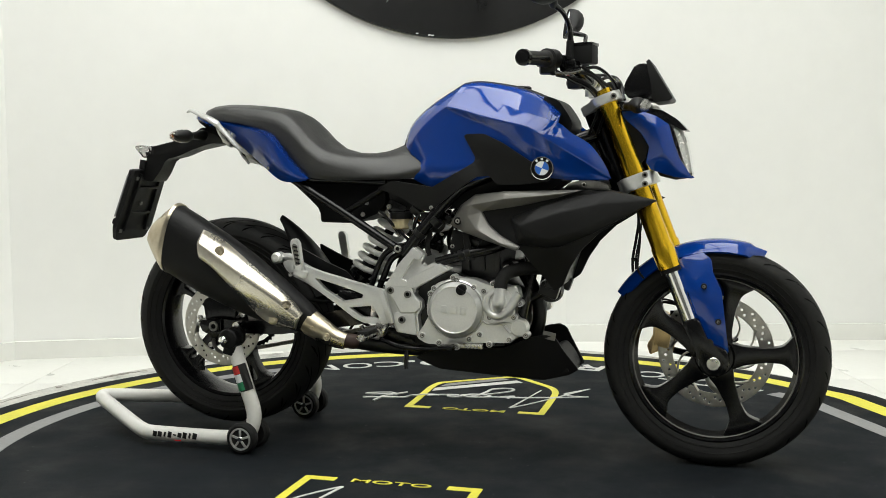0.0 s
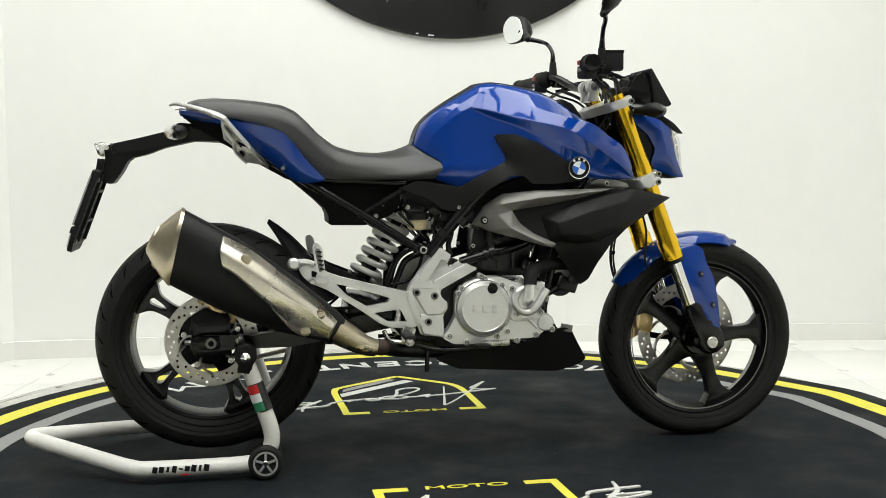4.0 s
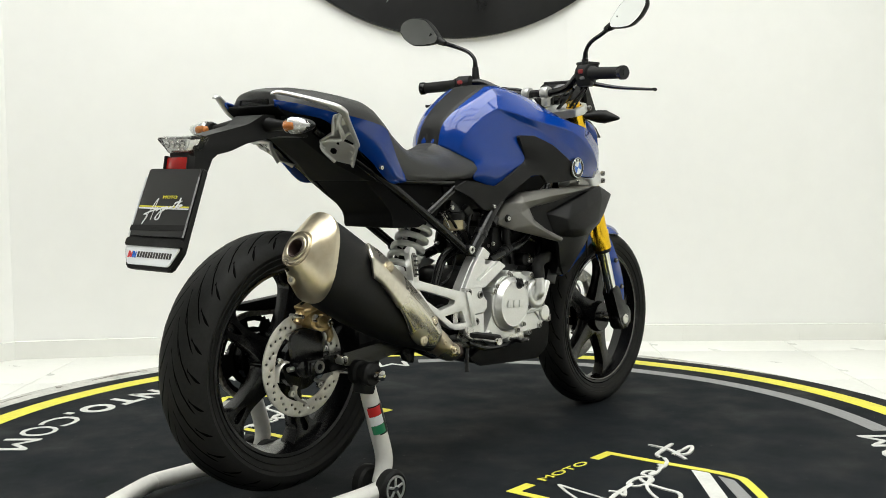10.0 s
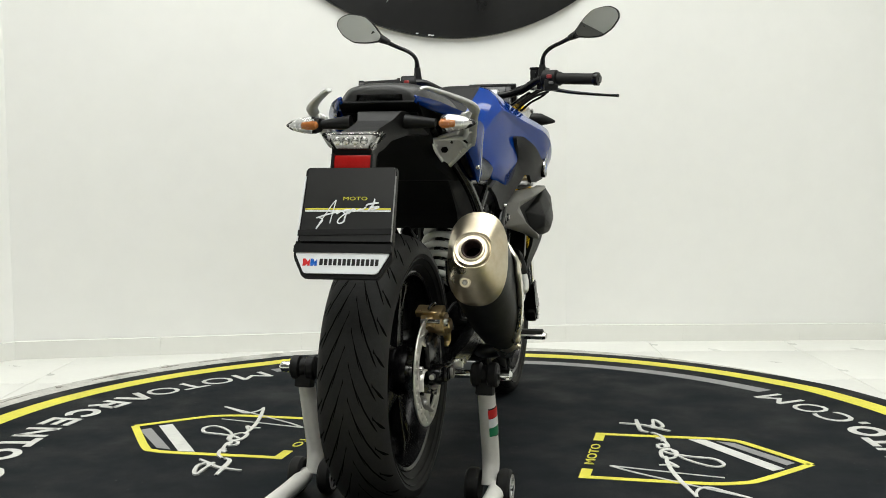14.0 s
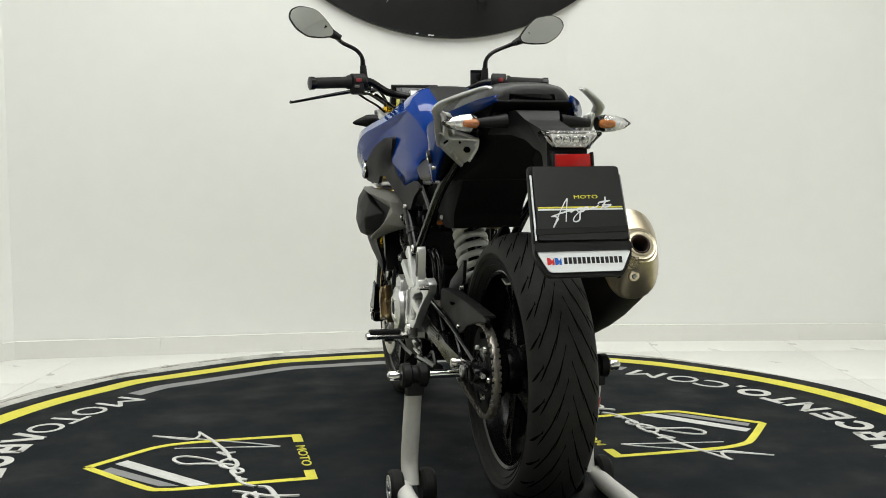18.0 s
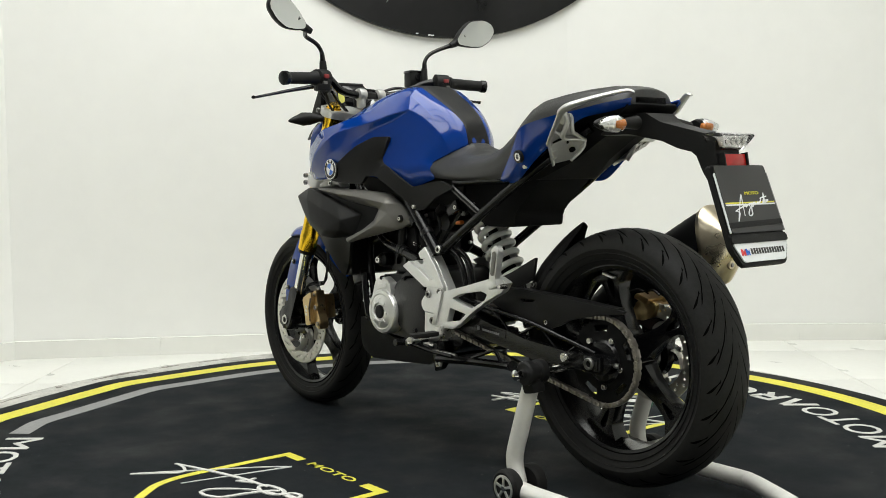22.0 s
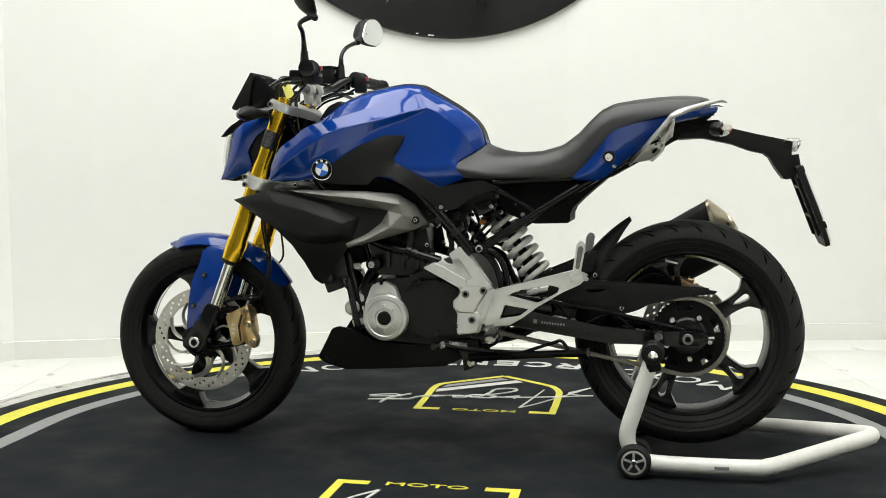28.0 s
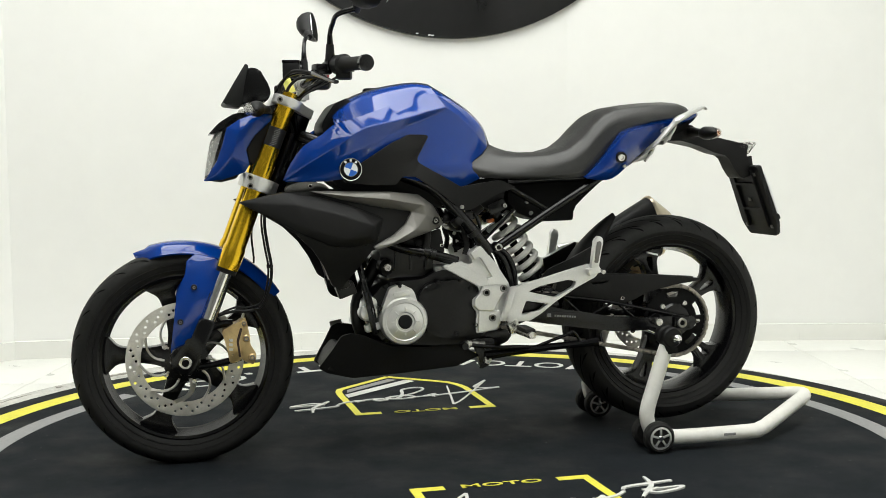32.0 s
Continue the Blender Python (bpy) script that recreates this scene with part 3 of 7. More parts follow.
# strokes of the handwriting: points, widths, steps
STROKES = [
    ([(-0.106, 0.465), (-0.128, 0.59), (-0.155, 0.752)], [0.009, 0.007, 0.005], 4),
    ([(-0.106, 0.465), (-0.150, 0.524), (-0.218, 0.642), (-0.254, 0.705), (-0.315, 0.815)], [0.008, 0.007, 0.006, 0.007, 0.005], 6),
    ([(-0.313, 0.817), (-0.273, 0.758), (-0.246, 0.716), (-0.256, 0.694), (-0.290, 0.684), (-0.328, 0.686)], [0.005, 0.009, 0.011, 0.009, 0.007, 0.006], 6),
    ([(-0.328, 0.686), (-0.229, 0.653), (-0.123, 0.623), (-0.058, 0.610), (-0.003, 0.604), (0.012, 0.600)], [0.008, 0.012, 0.012, 0.010, 0.009], 6),
    ([(-0.074, 0.588), (-0.070, 0.612), (-0.083, 0.636), (-0.040, 0.612)], [0.008, 0.009, 0.008], 6),
    ([(0.008, 0.627), (-0.006, 0.612), (0.004, 0.595), (0.054, 0.588), (0.082, 0.600), (0.072, 0.624), (0.040, 0.632), (0.008, 0.626)], [0.009, 0.012, 0.009], 6),
    ([(0.060, 0.596), (0.040, 0.619), (0.023, 0.672), (0.013, 0.726), (-0.026, 0.750), (-0.056, 0.745), (-0.060, 0.717), (-0.027, 0.674), (0.019, 0.638), (0.092, 0.611)], [0.010, 0.011, 0.010, 0.008, 0.008], 7),
    ([(0.092, 0.611), (0.094, 0.584), (0.124, 0.577), (0.134, 0.594), (0.104, 0.600), (0.120, 0.606), (0.174, 0.592), (0.200, 0.570)], [0.009, 0.011, 0.008], 6),
    ([(0.200, 0.570), (0.194, 0.592), (0.168, 0.588), (0.190, 0.592), (0.232, 0.578), (0.262, 0.553)], [0.009, 0.011, 0.009], 6),
    ([(0.410, 0.500), (0.340, 0.511), (0.279, 0.523), (0.262, 0.545)], [0.009, 0.014, 0.012, 0.008], 5),
    ([(0.357, 0.454), (0.347, 0.520), (0.318, 0.562), (0.286, 0.606)], [0.006, 0.013, 0.012, 0.007], 5),
    ([(0.306, 0.555), (0.367, 0.554), (0.415, 0.551), (0.394, 0.568), (0.340, 0.583), (0.318, 0.568), (0.352, 0.550)], [0.008, 0.011, 0.009], 6),
]


def shield(sign_y, ox=-0.031):
    """A printed shield with plain stripes, small bars and a script flourish, its point away from the middle."""
    def P(x, y):
        return (ox - sign_y * x, sign_y * y)
    yl = 0.023
    tip = -0.018 * sign_y
    rim = [P(-0.219, 0.398), P(-0.217, 0.55), P(-0.213, 0.68), P(-0.206, 0.74), P(-0.186, 0.795), P(-0.150, 0.84), P(tip, 0.972), P(0.196, 0.818), P(0.226, 0.775), P(0.232, 0.715), P(0.228, 0.62), P(0.222, 0.50), P(0.219, 0.398)]
    part("shield_outline", ribbon(rim[:7], [yl], steps=5), M_YELLOW, table, "yellow printed shield outline")
    part("shield_outline", ribbon(rim[6:], [yl], steps=5), M_YELLOW, table)
    for s in (-1, 1):
        part("shield_bar", flat_shape([P(s * 0.229, 0.396), P(s * 0.145, 0.396), P(s * 0.145, 0.424), P(s * 0.229, 0.424)], 0.0007), M_YELLOW, table)
    bm = word("MOTO", 0.026, 0.0012, 1.9)
    bmesh.ops.transform(bm, matrix=Matrix.Translation((ox, sign_y * 0.411, 0.0006)) @ Matrix.Rotation(radians(0 if sign_y < 0 else 180), 4, "Z"), verts=bm.verts)
    part("small_print", bm, M_YELLOW, table, "small yellow printed word")
    part("white_stripe", flat_shape([P(0.212, 0.658), P(0.216, 0.706), P(-0.036, 0.902), P(-0.064, 0.872)]), M_WHITEP, table, "white diagonal stripe")
    part("grey_stripe", flat_shape([P(0.205, 0.735), P(0.196, 0.783), P(0.024, 0.932), P(-0.004, 0.910)]), M_GREYP, table, "grey diagonal stripe")
    for k, (pts, ws, steps) in enumerate(STROKES):
        part("script_stroke", ribbon([P(x, y) for x, y in pts], ws, z=0.0014 + 0.00025 * k, steps=steps, rise=0.0006), M_WHITEP, table, "white handwriting flourish")


shield(-1)
shield(1)

# ---- paddock stand ----
stand = tagged(new("paddock_stand"), "white tubular rear paddock stand lifting the motorcycle", "paddock stand")
SY = 0.215
TUBE = 0.0205
part("base_tube", tube([(-0.52, -SY - .02, 0.042), (-0.60, -SY - .02, 0.036), (-0.80, -SY - .018, 0.036), (-0.845, -SY - .004, 0.038), (-0.90, -0.182, 0.045), (-1.06, -0.060, 0.067), (-1.105, -0.024, 0.073), (-1.118, 0.0, 0.075), (-1.105, 0.024, 0.073), (-1.06, 0.060, 0.067), (-0.90, 0.182, 0.045), (-0.845, SY + .004, 0.038), (-0.80, SY + .018, 0.036), (-0.60, SY + .02, 0.036), (-0.52, SY + .02, 0.042)], TUBE, 16, 5), M_STAND, stand)
for s in (-1, 1):
    leg = part("leg", tube([(-0.515, s * SY, 0.045), (-0.500, s * SY, 0.10), (-0.522, s * SY, 0.18), (-0.556, s * SY, 0.285)], [TUBE * 0.95, TUBE, TUBE, TUBE * 0.95], 16, 8), M_STAND, stand)
    part("cradle", merge(rev([(0.024, -0.03), (0.028, -0.026), (0.028, -0.010), (0.022, -0.006), (0.022, 0.006), (0.028, 0.010), (0.028, 0.026), (0.024, 0.03)], (-0.562, s * SY, 0.312), 24), box((-0.562, s * SY, 0.285), (0.036, 0.04, 0.04), (0, 12, 0), 0.006)), M_BLACK, stand, "black rubber cradle roller")
    part("pin", rev([(0.010, -0.005), (0.010, 0.12), (0.008, 0.122)], (-0.562, s * SY - (0.155 if s > 0 else -0.03), 0.312), 16), M_CHROME, stand, "bright steel cross pin")
    part("pin_cap", rev([(0.004, s * 0.062), (0.012, s * 0.056), (0.013, s * 0.040), (0.011, s * 0.03)], (-0.562, s * SY, 0.312), 16), M_CHROME, stand)
    for d in (-0.037, 0.037):
        wheel = part("castor_wheel", rev([(0.022, -0.013), (0.036, -0.016), (0.042, -0.010), (0.043, 0.0), (0.042, 0.010), (0.036, 0.016), (0.022, 0.013)], (-0.518, s * SY + d, 0.043), 40), M_RUBBER, stand, "small black stand wheel")
        o = 1 if d > 0 else -1
        hub = [box((-0.518 + 0.014 * math.cos(a), s * SY + d + o * 0.0145, 0.043 + 0.014 * math.sin(a)), (0.022, 0.004, 0.006), (0, -math.degrees(a), 0), 0.001) for a in [k * 2 * math.pi / 5 + 0.3 for k in range(5)]]
        part("hub_spokes", merge(rev([(0.031, -0.002), (0.031, 0.002), (0.026, 0.003), (0.026, -0.002)], (-0.518, s * SY + d + o * 0.0145, 0.043), 30, closed=True), *hub), M_SILVER, wheel, "grey plastic star hub")
        part("axle_nut", rev([(0.006, 0.018 * o), (0.008, 0.016 * o), (0.008, 0.0)], (-0.518, s * SY + d, 0.043), 12), M_CHROME, wheel)
# stickers on the leg and plain bars where the maker's lettering stands


def front_half(pts, r):
    """The outer face of a band round the leg."""
    bm = tube(pts, r, 24, 1)
    bmesh.ops.delete(bm, geom=[f for f in bm.faces if f.calc_center_median().y > -SY - 0.004 or len(f.verts) > 4], context="FACES")
    bmesh.ops.solidify(bm, geom=bm.faces[:], thickness=0.0008)
    return bm


for i, (m_, z0) in enumerate(((M_STICKRED, 0.225), (M_WHITE, 0.203), (M_STICKGREEN, 0.181))):
    part("flag_sticker", front_half([(-0.522 - 0.324 * (z0 - 0.18) + 0.002, -SY, z0 - 0.010), (-0.522 - 0.324 * (z0 - 0.18) - 0.005, -SY, z0 + 0.011)], TUBE + 0.0012), m_, stand, "coloured band sticker")
part("sticker_edge", front_half([(-0.5165, -SY - 0.0002, 0.168), (-0.540, -SY - 0.0002, 0.239)], TUBE + 0.0006), M_PLATE, stand)
for i, (w, h) in enumerate(((0.013, 0.017), (0.006, 0.015), (0.012, 0.017), (0.012, 0.013), (0.009, 0.004), (0.011, 0.017), (0.006, 0.013), (0.012, 0.015), (0.012, 0.015))):
    part("letter_bar", box((-0.662 - i * 0.0155, -SY - .02 - TUBE, 0.039), (w, 0.002, h), (0, 12, 0), 0.0006), M_PLATE, stand)
part("letter_bar", box((-0.715, -SY - .02 - TUBE * 0.95, 0.0235), (0.02, 0.002, 0.003), bevel=0.0005), M_STICKRED, stand)
part("letter_bar", box((-0.73, SY + .02 + TUBE, 0.038), (0.035, 0.002, 0.007), bevel=0.0005), M_GREYP, stand)

# floor tiles
tile_mesh = {}
for i in range(11):
    for j in range(13):
        x0, y0 = -3.55 + 0.64 * i, 2.39 - 0.64 * j
        bm = box((0, 0, 0), (0.6375, 0.6375, 0.008), bevel=0.0012)
        if "tile" not in tile_mesh:
            tile = part("floor_tile", bm, M_TILE, floor)
            tile_mesh["tile"] = tile.data
        else:
            bm.free()
            tile = new("floor_tile", tile_mesh["tile"])
            tile.parent = floor
        tile.location = (x0 + 0.32, y0 - 0.32, FLOOR - 0.004)


# ---- motorcycle ----
bike = tagged(new("motorcycle"), "blue and black naked roadster motorcycle with gold forks", "motorcycle")
bike["shift"] = (0.0, -0.017, 0.0)
FA = (0.721, 0.0, 0.283)
RA = (-0.648, 0.0, 0.332)


def both(name, bm, mat, parent, label=""):
    """The part on both sides."""
    other = flipped(bm)
    return part(name, bm, mat, parent, label), part(name, other, mat, parent, label)


def tyre(c, R, half, inner):
    prof = []
    for k in range(13):
        a = math.pi * (k / 12 - 0.5)
        prof.append((R - (half * 0.62) * (1 - math.cos(a)) ** 1.15, half * math.sin(a)))
    wall = [(inner + 0.028, half * 0.93), (inner + 0.006, half * 0.80), (inner - 0.004, half * 0.66)]
    return rev([(r, -h) for r, h in wall[::-1]] + prof + wall, c, 96, closed=True)


def tread(c, R, half, n, width, rows):
    """Slanted flat strips just over the crown, black for the shade in tread grooves. rows: (start, end, slant, phase)
    across the half width.
    """
    bm = bmesh.new()
    for u0, u1, slant, phase in rows:
        for k in range(n):
            for s in (-1, 1):
                a0 = 2 * math.pi * (k + phase + (0.5 if s > 0 else 0)) / n
                left, right = [], []
                for i, u in enumerate(np.linspace(u0, u1, 8)):
                    al = math.asin(u)
                    r = R - (half * 0.62) * (1 - math.cos(al)) ** 1.15 + 0.0006
                    a = a0 + slant * (u - u0)
                    w = width * (1.05, 0.38, 0.42, 0.66, 0.88, 0.92, 0.66, 0.15)[i] / r
                    for side, lst in ((-1, left), (1, right)):
                        lst.append(bm.verts.new((c[0] + r * math.cos(a + side * w), s * half * u, c[2] + r * math.sin(a + side * w))))
                for i in range(7):
                    bm.faces.new((left[i], left[i + 1], right[i + 1], right[i]))
    return bm


# near-black colour that paints the shade inside grooves, slots and bores
M_HOLLOW_SHADE = material("painted_hollow_shade", (0.0015, 0.0015, 0.0015), 0.95, vary=0.2, spec=0.05)


def rim_ring(c, ro, width):
    h = width / 2
    return rev([(ro, -h), (ro + 0.006, -h + 0.002), (ro + 0.006, -h + 0.008), (ro - 0.003, -h + 0.016), (ro - 0.010, 0), (ro - 0.003, h - 0.016), (ro + 0.006, h - 0.008), (ro + 0.006, h - 0.002), (ro, h), (ro - 0.007, h - 0.003), (ro - 0.010, h - 0.016), (ro - 0.018, 0), (ro - 0.010, -h + 0.016), (ro - 0.007, -h + 0.003)], c, 96, closed=True)


def add_spokes(wheel, c, ro, width, hub_r, n, phase, depth, slot=True):
    """Hub and flat cast spokes that widen and fork at the rim."""
    h = width / 2
    part("hub", rev([(0.018, -h * 0.9), (hub_r, -h * 0.9), (hub_r + 0.006, -h * 0.4), (hub_r + 0.004, 0), (hub_r + 0.006, h * 0.4), (hub_r, h * 0.9), (0.018, h * 0.9)], c, 40), M_SATIN, wheel)
    r0, r1 = hub_r * 0.85, ro - 0.015
    L = r1 - r0
    out = fillet([(r0, -0.036), (r0 + 0.20 * L, -0.024), (r0 + 0.55 * L, -0.0175), (r0 + 0.82 * L, -0.022), (r1 - 0.004, -0.050), (r1 + 0.004, -0.054), (r1 + 0.004, 0.054), (r1 - 0.004, 0.050), (r0 + 0.82 * L, 0.022), (r0 + 0.55 * L, 0.0175), (r0 + 0.20 * L, 0.024), (r0, 0.036)], 0.014)
    hole = fillet([(r0 + 0.60 * L, 0.0), (r0 + 0.70 * L, -0.006), (r0 + 0.88 * L, -0.010), (r0 + 0.93 * L, 0.0), (r0 + 0.88 * L, 0.010), (r0 + 0.70 * L, 0.006)], 0.005)
    for k in range(n):
        bm = holed_prism(out, [hole] if slot else [], -depth, depth)
        for v in bm.verts:
            f = (v.co.x - r0) / L
            v.co.y *= 1.0 - 0.25 * math.sin(math.pi * min(1, max(0, f)))
        a = phase + 2 * math.pi * k / n
        bmesh.ops.transform(bm, matrix=Matrix.Translation(c) @ Matrix.Rotation(-a, 4, "Y"), verts=bm.verts)
        part("spoke", bm, M_SATIN, wheel)


def disc(c, y, ro, ri, hub, n, arms, phase=0.0):
    """A drilled brake disc with a carrier."""
    holes = []
    for k in range(n):
        a = 2 * math.pi * k / n
        r = ri + (ro - ri) * (0.3 + 0.4 * ((k % 3) / 2))
        holes.append([(c[0] + r * math.cos(a) + 0.0034 * math.cos(b), c[2] + r * math.sin(a) + 0.0034 * math.sin(b)) for b in np.linspace(0, 2 * math.pi, 7, endpoint=False)])
    ring = lambda r, m: [(c[0] + r * math.cos(b), c[2] + r * math.sin(b)) for b in np.linspace(0, 2 * math.pi, m, endpoint=False)]
    plate = holed_prism(ring(ro, 72), [ring(ri, 60)] + holes, y - 0.0022, y + 0.0022)
    bms = []
    for k in range(arms):
        a = 2 * math.pi * k / arms + phase
        pts = []
        for u in np.linspace(0, 1, 5):
            r = hub + (ri + 0.004 - hub) * u
            b = a + 0.55 * u * u
            pts.append((c[0] + r * math.cos(b), y, c[2] + r * math.sin(b)))
        bms.append(tube(pts, [0.013, 0.0115, 0.0105, 0.0105, 0.013], 8, 2, flat=0.28))
    return plate, bms


# wheels
front = part("front_wheel", rim_ring(FA, 0.216, 0.082), M_SATIN, bike, "black cast five-spoke front wheel")
part("tyre", tyre(FA, 0.2865, 0.051, 0.216), M_RUBBER, front, "worn black road tyre")
add_spokes(front, FA, 0.216, 0.082, 0.046, 5, 0.055, 0.020, False)
tagged(part("groove_shade", tread(FA, 0.2865, 0.051, 26, 0.0042, [(0.08, 0.46, 0.62, 0.0), (0.34, 0.74, 0.50, 0.45), (0.62, 0.93, 0.36, 0.2)]), M_HOLLOW_SHADE, front), kind="stuff")
part("rim_tape", rev([(0.2065, -0.0415), (0.2045, -0.0405), (0.2045, -0.0385), (0.2065, -0.0375)], FA, 96, closed=True), M_GREYFAIR, front)
plate, arms = disc(FA, 0.062, 0.150, 0.112, 0.052, 60, 10)
part("brake_disc", plate, M_DISC, front, "drilled steel front brake disc")
for arm_bm in arms:
    part("disc_arm", arm_bm, M_DISC, front)
part("disc_carrier", rev([(0.030, 0.045), (0.056, 0.048), (0.058, 0.066), (0.030, 0.070)], FA, 40), M_SATIN, front)
for k in range(5):
    a = 2 * math.pi * k / 5 + 0.6
    part("disc_bolt", bolt(FA[0] + 0.062 * math.cos(a), 0.066, FA[2] + 0.062 * math.sin(a), 0.007, 1), M_STEEL, front)
part("axle", rev([(0.012, -0.125), (0.016, -0.123), (0.016, 0.118), (0.012, 0.122)], FA, 24), M_STEEL, front)
rear = part("rear_wheel", rim_ring(RA, 0.216, 0.108), M_SATIN, bike, "black cast five-spoke rear wheel")
part("tyre", tyre(RA, 0.301, 0.072, 0.218), M_RUBBER, rear, "worn black wide rear tyre")
add_spokes(rear, RA, 0.216, 0.108, 0.050, 5, 0.055, 0.024)
tagged(part("groove_shade", tread(RA, 0.301, 0.072, 28, 0.0044, [(0.06, 0.40, 0.80, 0.0), (0.20, 0.60, 0.62, 0.5), (0.44, 0.80, 0.58, 0.15), (0.70, 0.96, 0.40, 0.6)]), M_HOLLOW_SHADE, rear), kind="stuff")
plate, arms = disc(RA, -0.088, 0.120, 0.084, 0.052, 48, 5, 0.4)
part("brake_disc", plate, M_DISC, rear, "drilled steel rear brake disc")
for arm_bm in arms:
    part("disc_arm", arm_bm, M_DISC, rear)
for ctr, half, wheel in ((FA, 0.051, front), (RA, 0.072, rear)):
    for s in (-1, 1):
        for r, f in ((0.2315, 0.885), (0.2465, 0.950)):
            part("sidewall_ridge", rev([(r - 0.0012, s * (half * f - 0.001)), (r, s * (half * f + 0.0012)), (r + 0.0012, s * (half * f - 0.001))], ctr, 96, closed=True), M_RUBBER, wheel)
part("disc_carrier", rev([(0.025, -0.06), (0.056, -0.066), (0.058, -0.086), (0.03, -0.092)], RA, 40), M_SATIN, rear)
for k in range(5):
    a = 2 * math.pi * k / 5 + 0.4
    part("disc_bolt", bolt(RA[0] + 0.072 * math.cos(a), -0.0905, RA[2] + 0.072 * math.sin(a), 0.0075, -1), M_STEEL, rear)
teeth = [(RA[0] + (0.0925 + (0.006 if i % 2 else 0)) * math.cos(2 * math.pi * i / 84), RA[2] + (0.094 + (0.006 if i % 2 else 0)) * math.sin(2 * math.pi * i / 84)) for i in range(84)]
slots = []
for k in range(5):
    a = 2 * math.pi * k / 5 + 0.2
    slots.append([(RA[0] + r * math.cos(a + d), RA[2] + r * math.sin(a + d)) for r, d in ((0.084, -0.26), (0.084, 0), (0.084, 0.26), (0.070, 0.24), (0.070, 0), (0.070, -0.24))])
part("balance_weight", box((-0.606, 0.030, 0.5215), (0.034, 0.012, 0.005), (0, -14, 0), 0.001), M_SILVER, rear, "small silver balance weight")
part("sprocket", holed_prism(teeth, slots, 0.0895, 0.0945), M_UNDER, rear, "black drive sprocket")
part("cush_hub", rev([(0.02, 0.05), (0.060, 0.056), (0.060, 0.086), (0.045, 0.100), (0.02, 0.102)], RA, 40), M_SATIN, rear)
for k in range(5):
    a = 2 * math.pi * k / 5 + 0.83
    part("sprocket_bolt", bolt(RA[0] + 0.058 * math.cos(a), 0.098, RA[2] + 0.058 * math.sin(a), 0.007, 1), M_STEEL, rear)
part("axle", rev([(0.010, -0.137), (0.013, -0.136), (0.013, 0.136), (0.010, 0.137)], RA, 24), M_STEEL, rear)

# forks, clamps
FT, FB = Vector((0.4450, 0, 0.9575)), Vector((0.6105, 0, 0.520))
FD = (FB - FT).normalized()
FORK_Y = 0.102


def fork_pt(u, y):
    return Vector((FT.x, y, FT.z)) + FD * u


LEN = (FB - FT).length
for s in (-1, 1):
    y = s * FORK_Y
    leg = part("fork_tube", tube([fork_pt(0.0, y), fork_pt(0.02, y), fork_pt(0.175, y), fork_pt(0.188, y), fork_pt(LEN - 0.06, y), fork_pt(LEN - 0.055, y), fork_pt(LEN, y)], [0.0235, 0.0245, 0.0245, 0.0265, 0.0265, 0.029, 0.029], 28, 1), M_GOLD, bike, "gold anodised upside-down fork tube")
    part("fork_slider", tube([fork_pt(LEN - 0.01, y), fork_pt(LEN + 0.152, y)], 0.0185, 24, 1), M_CHROME, leg, "chromed fork slider")
    part("dust_seal", tube([fork_pt(LEN - 0.004, y), fork_pt(LEN + 0.012, y)], 0.0265, 24, 1), M_BLACK, leg)
    part("fork_cap", tube([fork_pt(-0.012, y), fork_pt(0.004, y)], 0.020, 12, 1), M_GOLD, leg)
    foot = prism([(0.642, 0.386), (0.682, 0.398), (0.710, 0.335), (0.752, 0.318), (0.762, 0.285), (0.748, 0.258), (0.722, 0.250), (0.700, 0.262), (0.684, 0.295)], y - 0.0205, y + 0.0205, 0.008, 0.012)
    part("axle_clamp", foot, M_SATIN, leg)
    part("axle_boss", rev([(0.014, s * 0.017), (0.026, s * 0.019), (0.033, s * 0.016), (0.036, s * 0.008), (0.036, -s * 0.016)], (FA[0] - 0.002, y, FA[2]), 32), M_SATIN, leg)
    socket_bolt("axle_end", FA[0], y + s * 0.0195, FA[2], 0.0165, s, leg, M_STEEL)
    if s > 0:
        label_band = tube([fork_pt(0.085, y), fork_pt(0.135, y)], 0.0252, 28, 1)
        bmesh.ops.delete(label_band, geom=[f for f in label_band.faces if len(f.verts) > 4 or abs(f.calc_center_median().y) < abs(y) + 0.011], context="FACES")
        bmesh.ops.solidify(label_band, geom=label_band.faces[:], thickness=0.0006)
        part("fork_label", label_band, M_PLATE, leg, "black label with plain pale bars")
        for k in range(7):
            p = fork_pt(0.090 + 0.0066 * k, y)
            part("label_bar", box((p.x, y + 0.0247, p.z), (0.020 - 0.005 * (k % 3 == 1), 0.002, 0.0013), (0, 20, 0), 0), M_GREYP, leg)
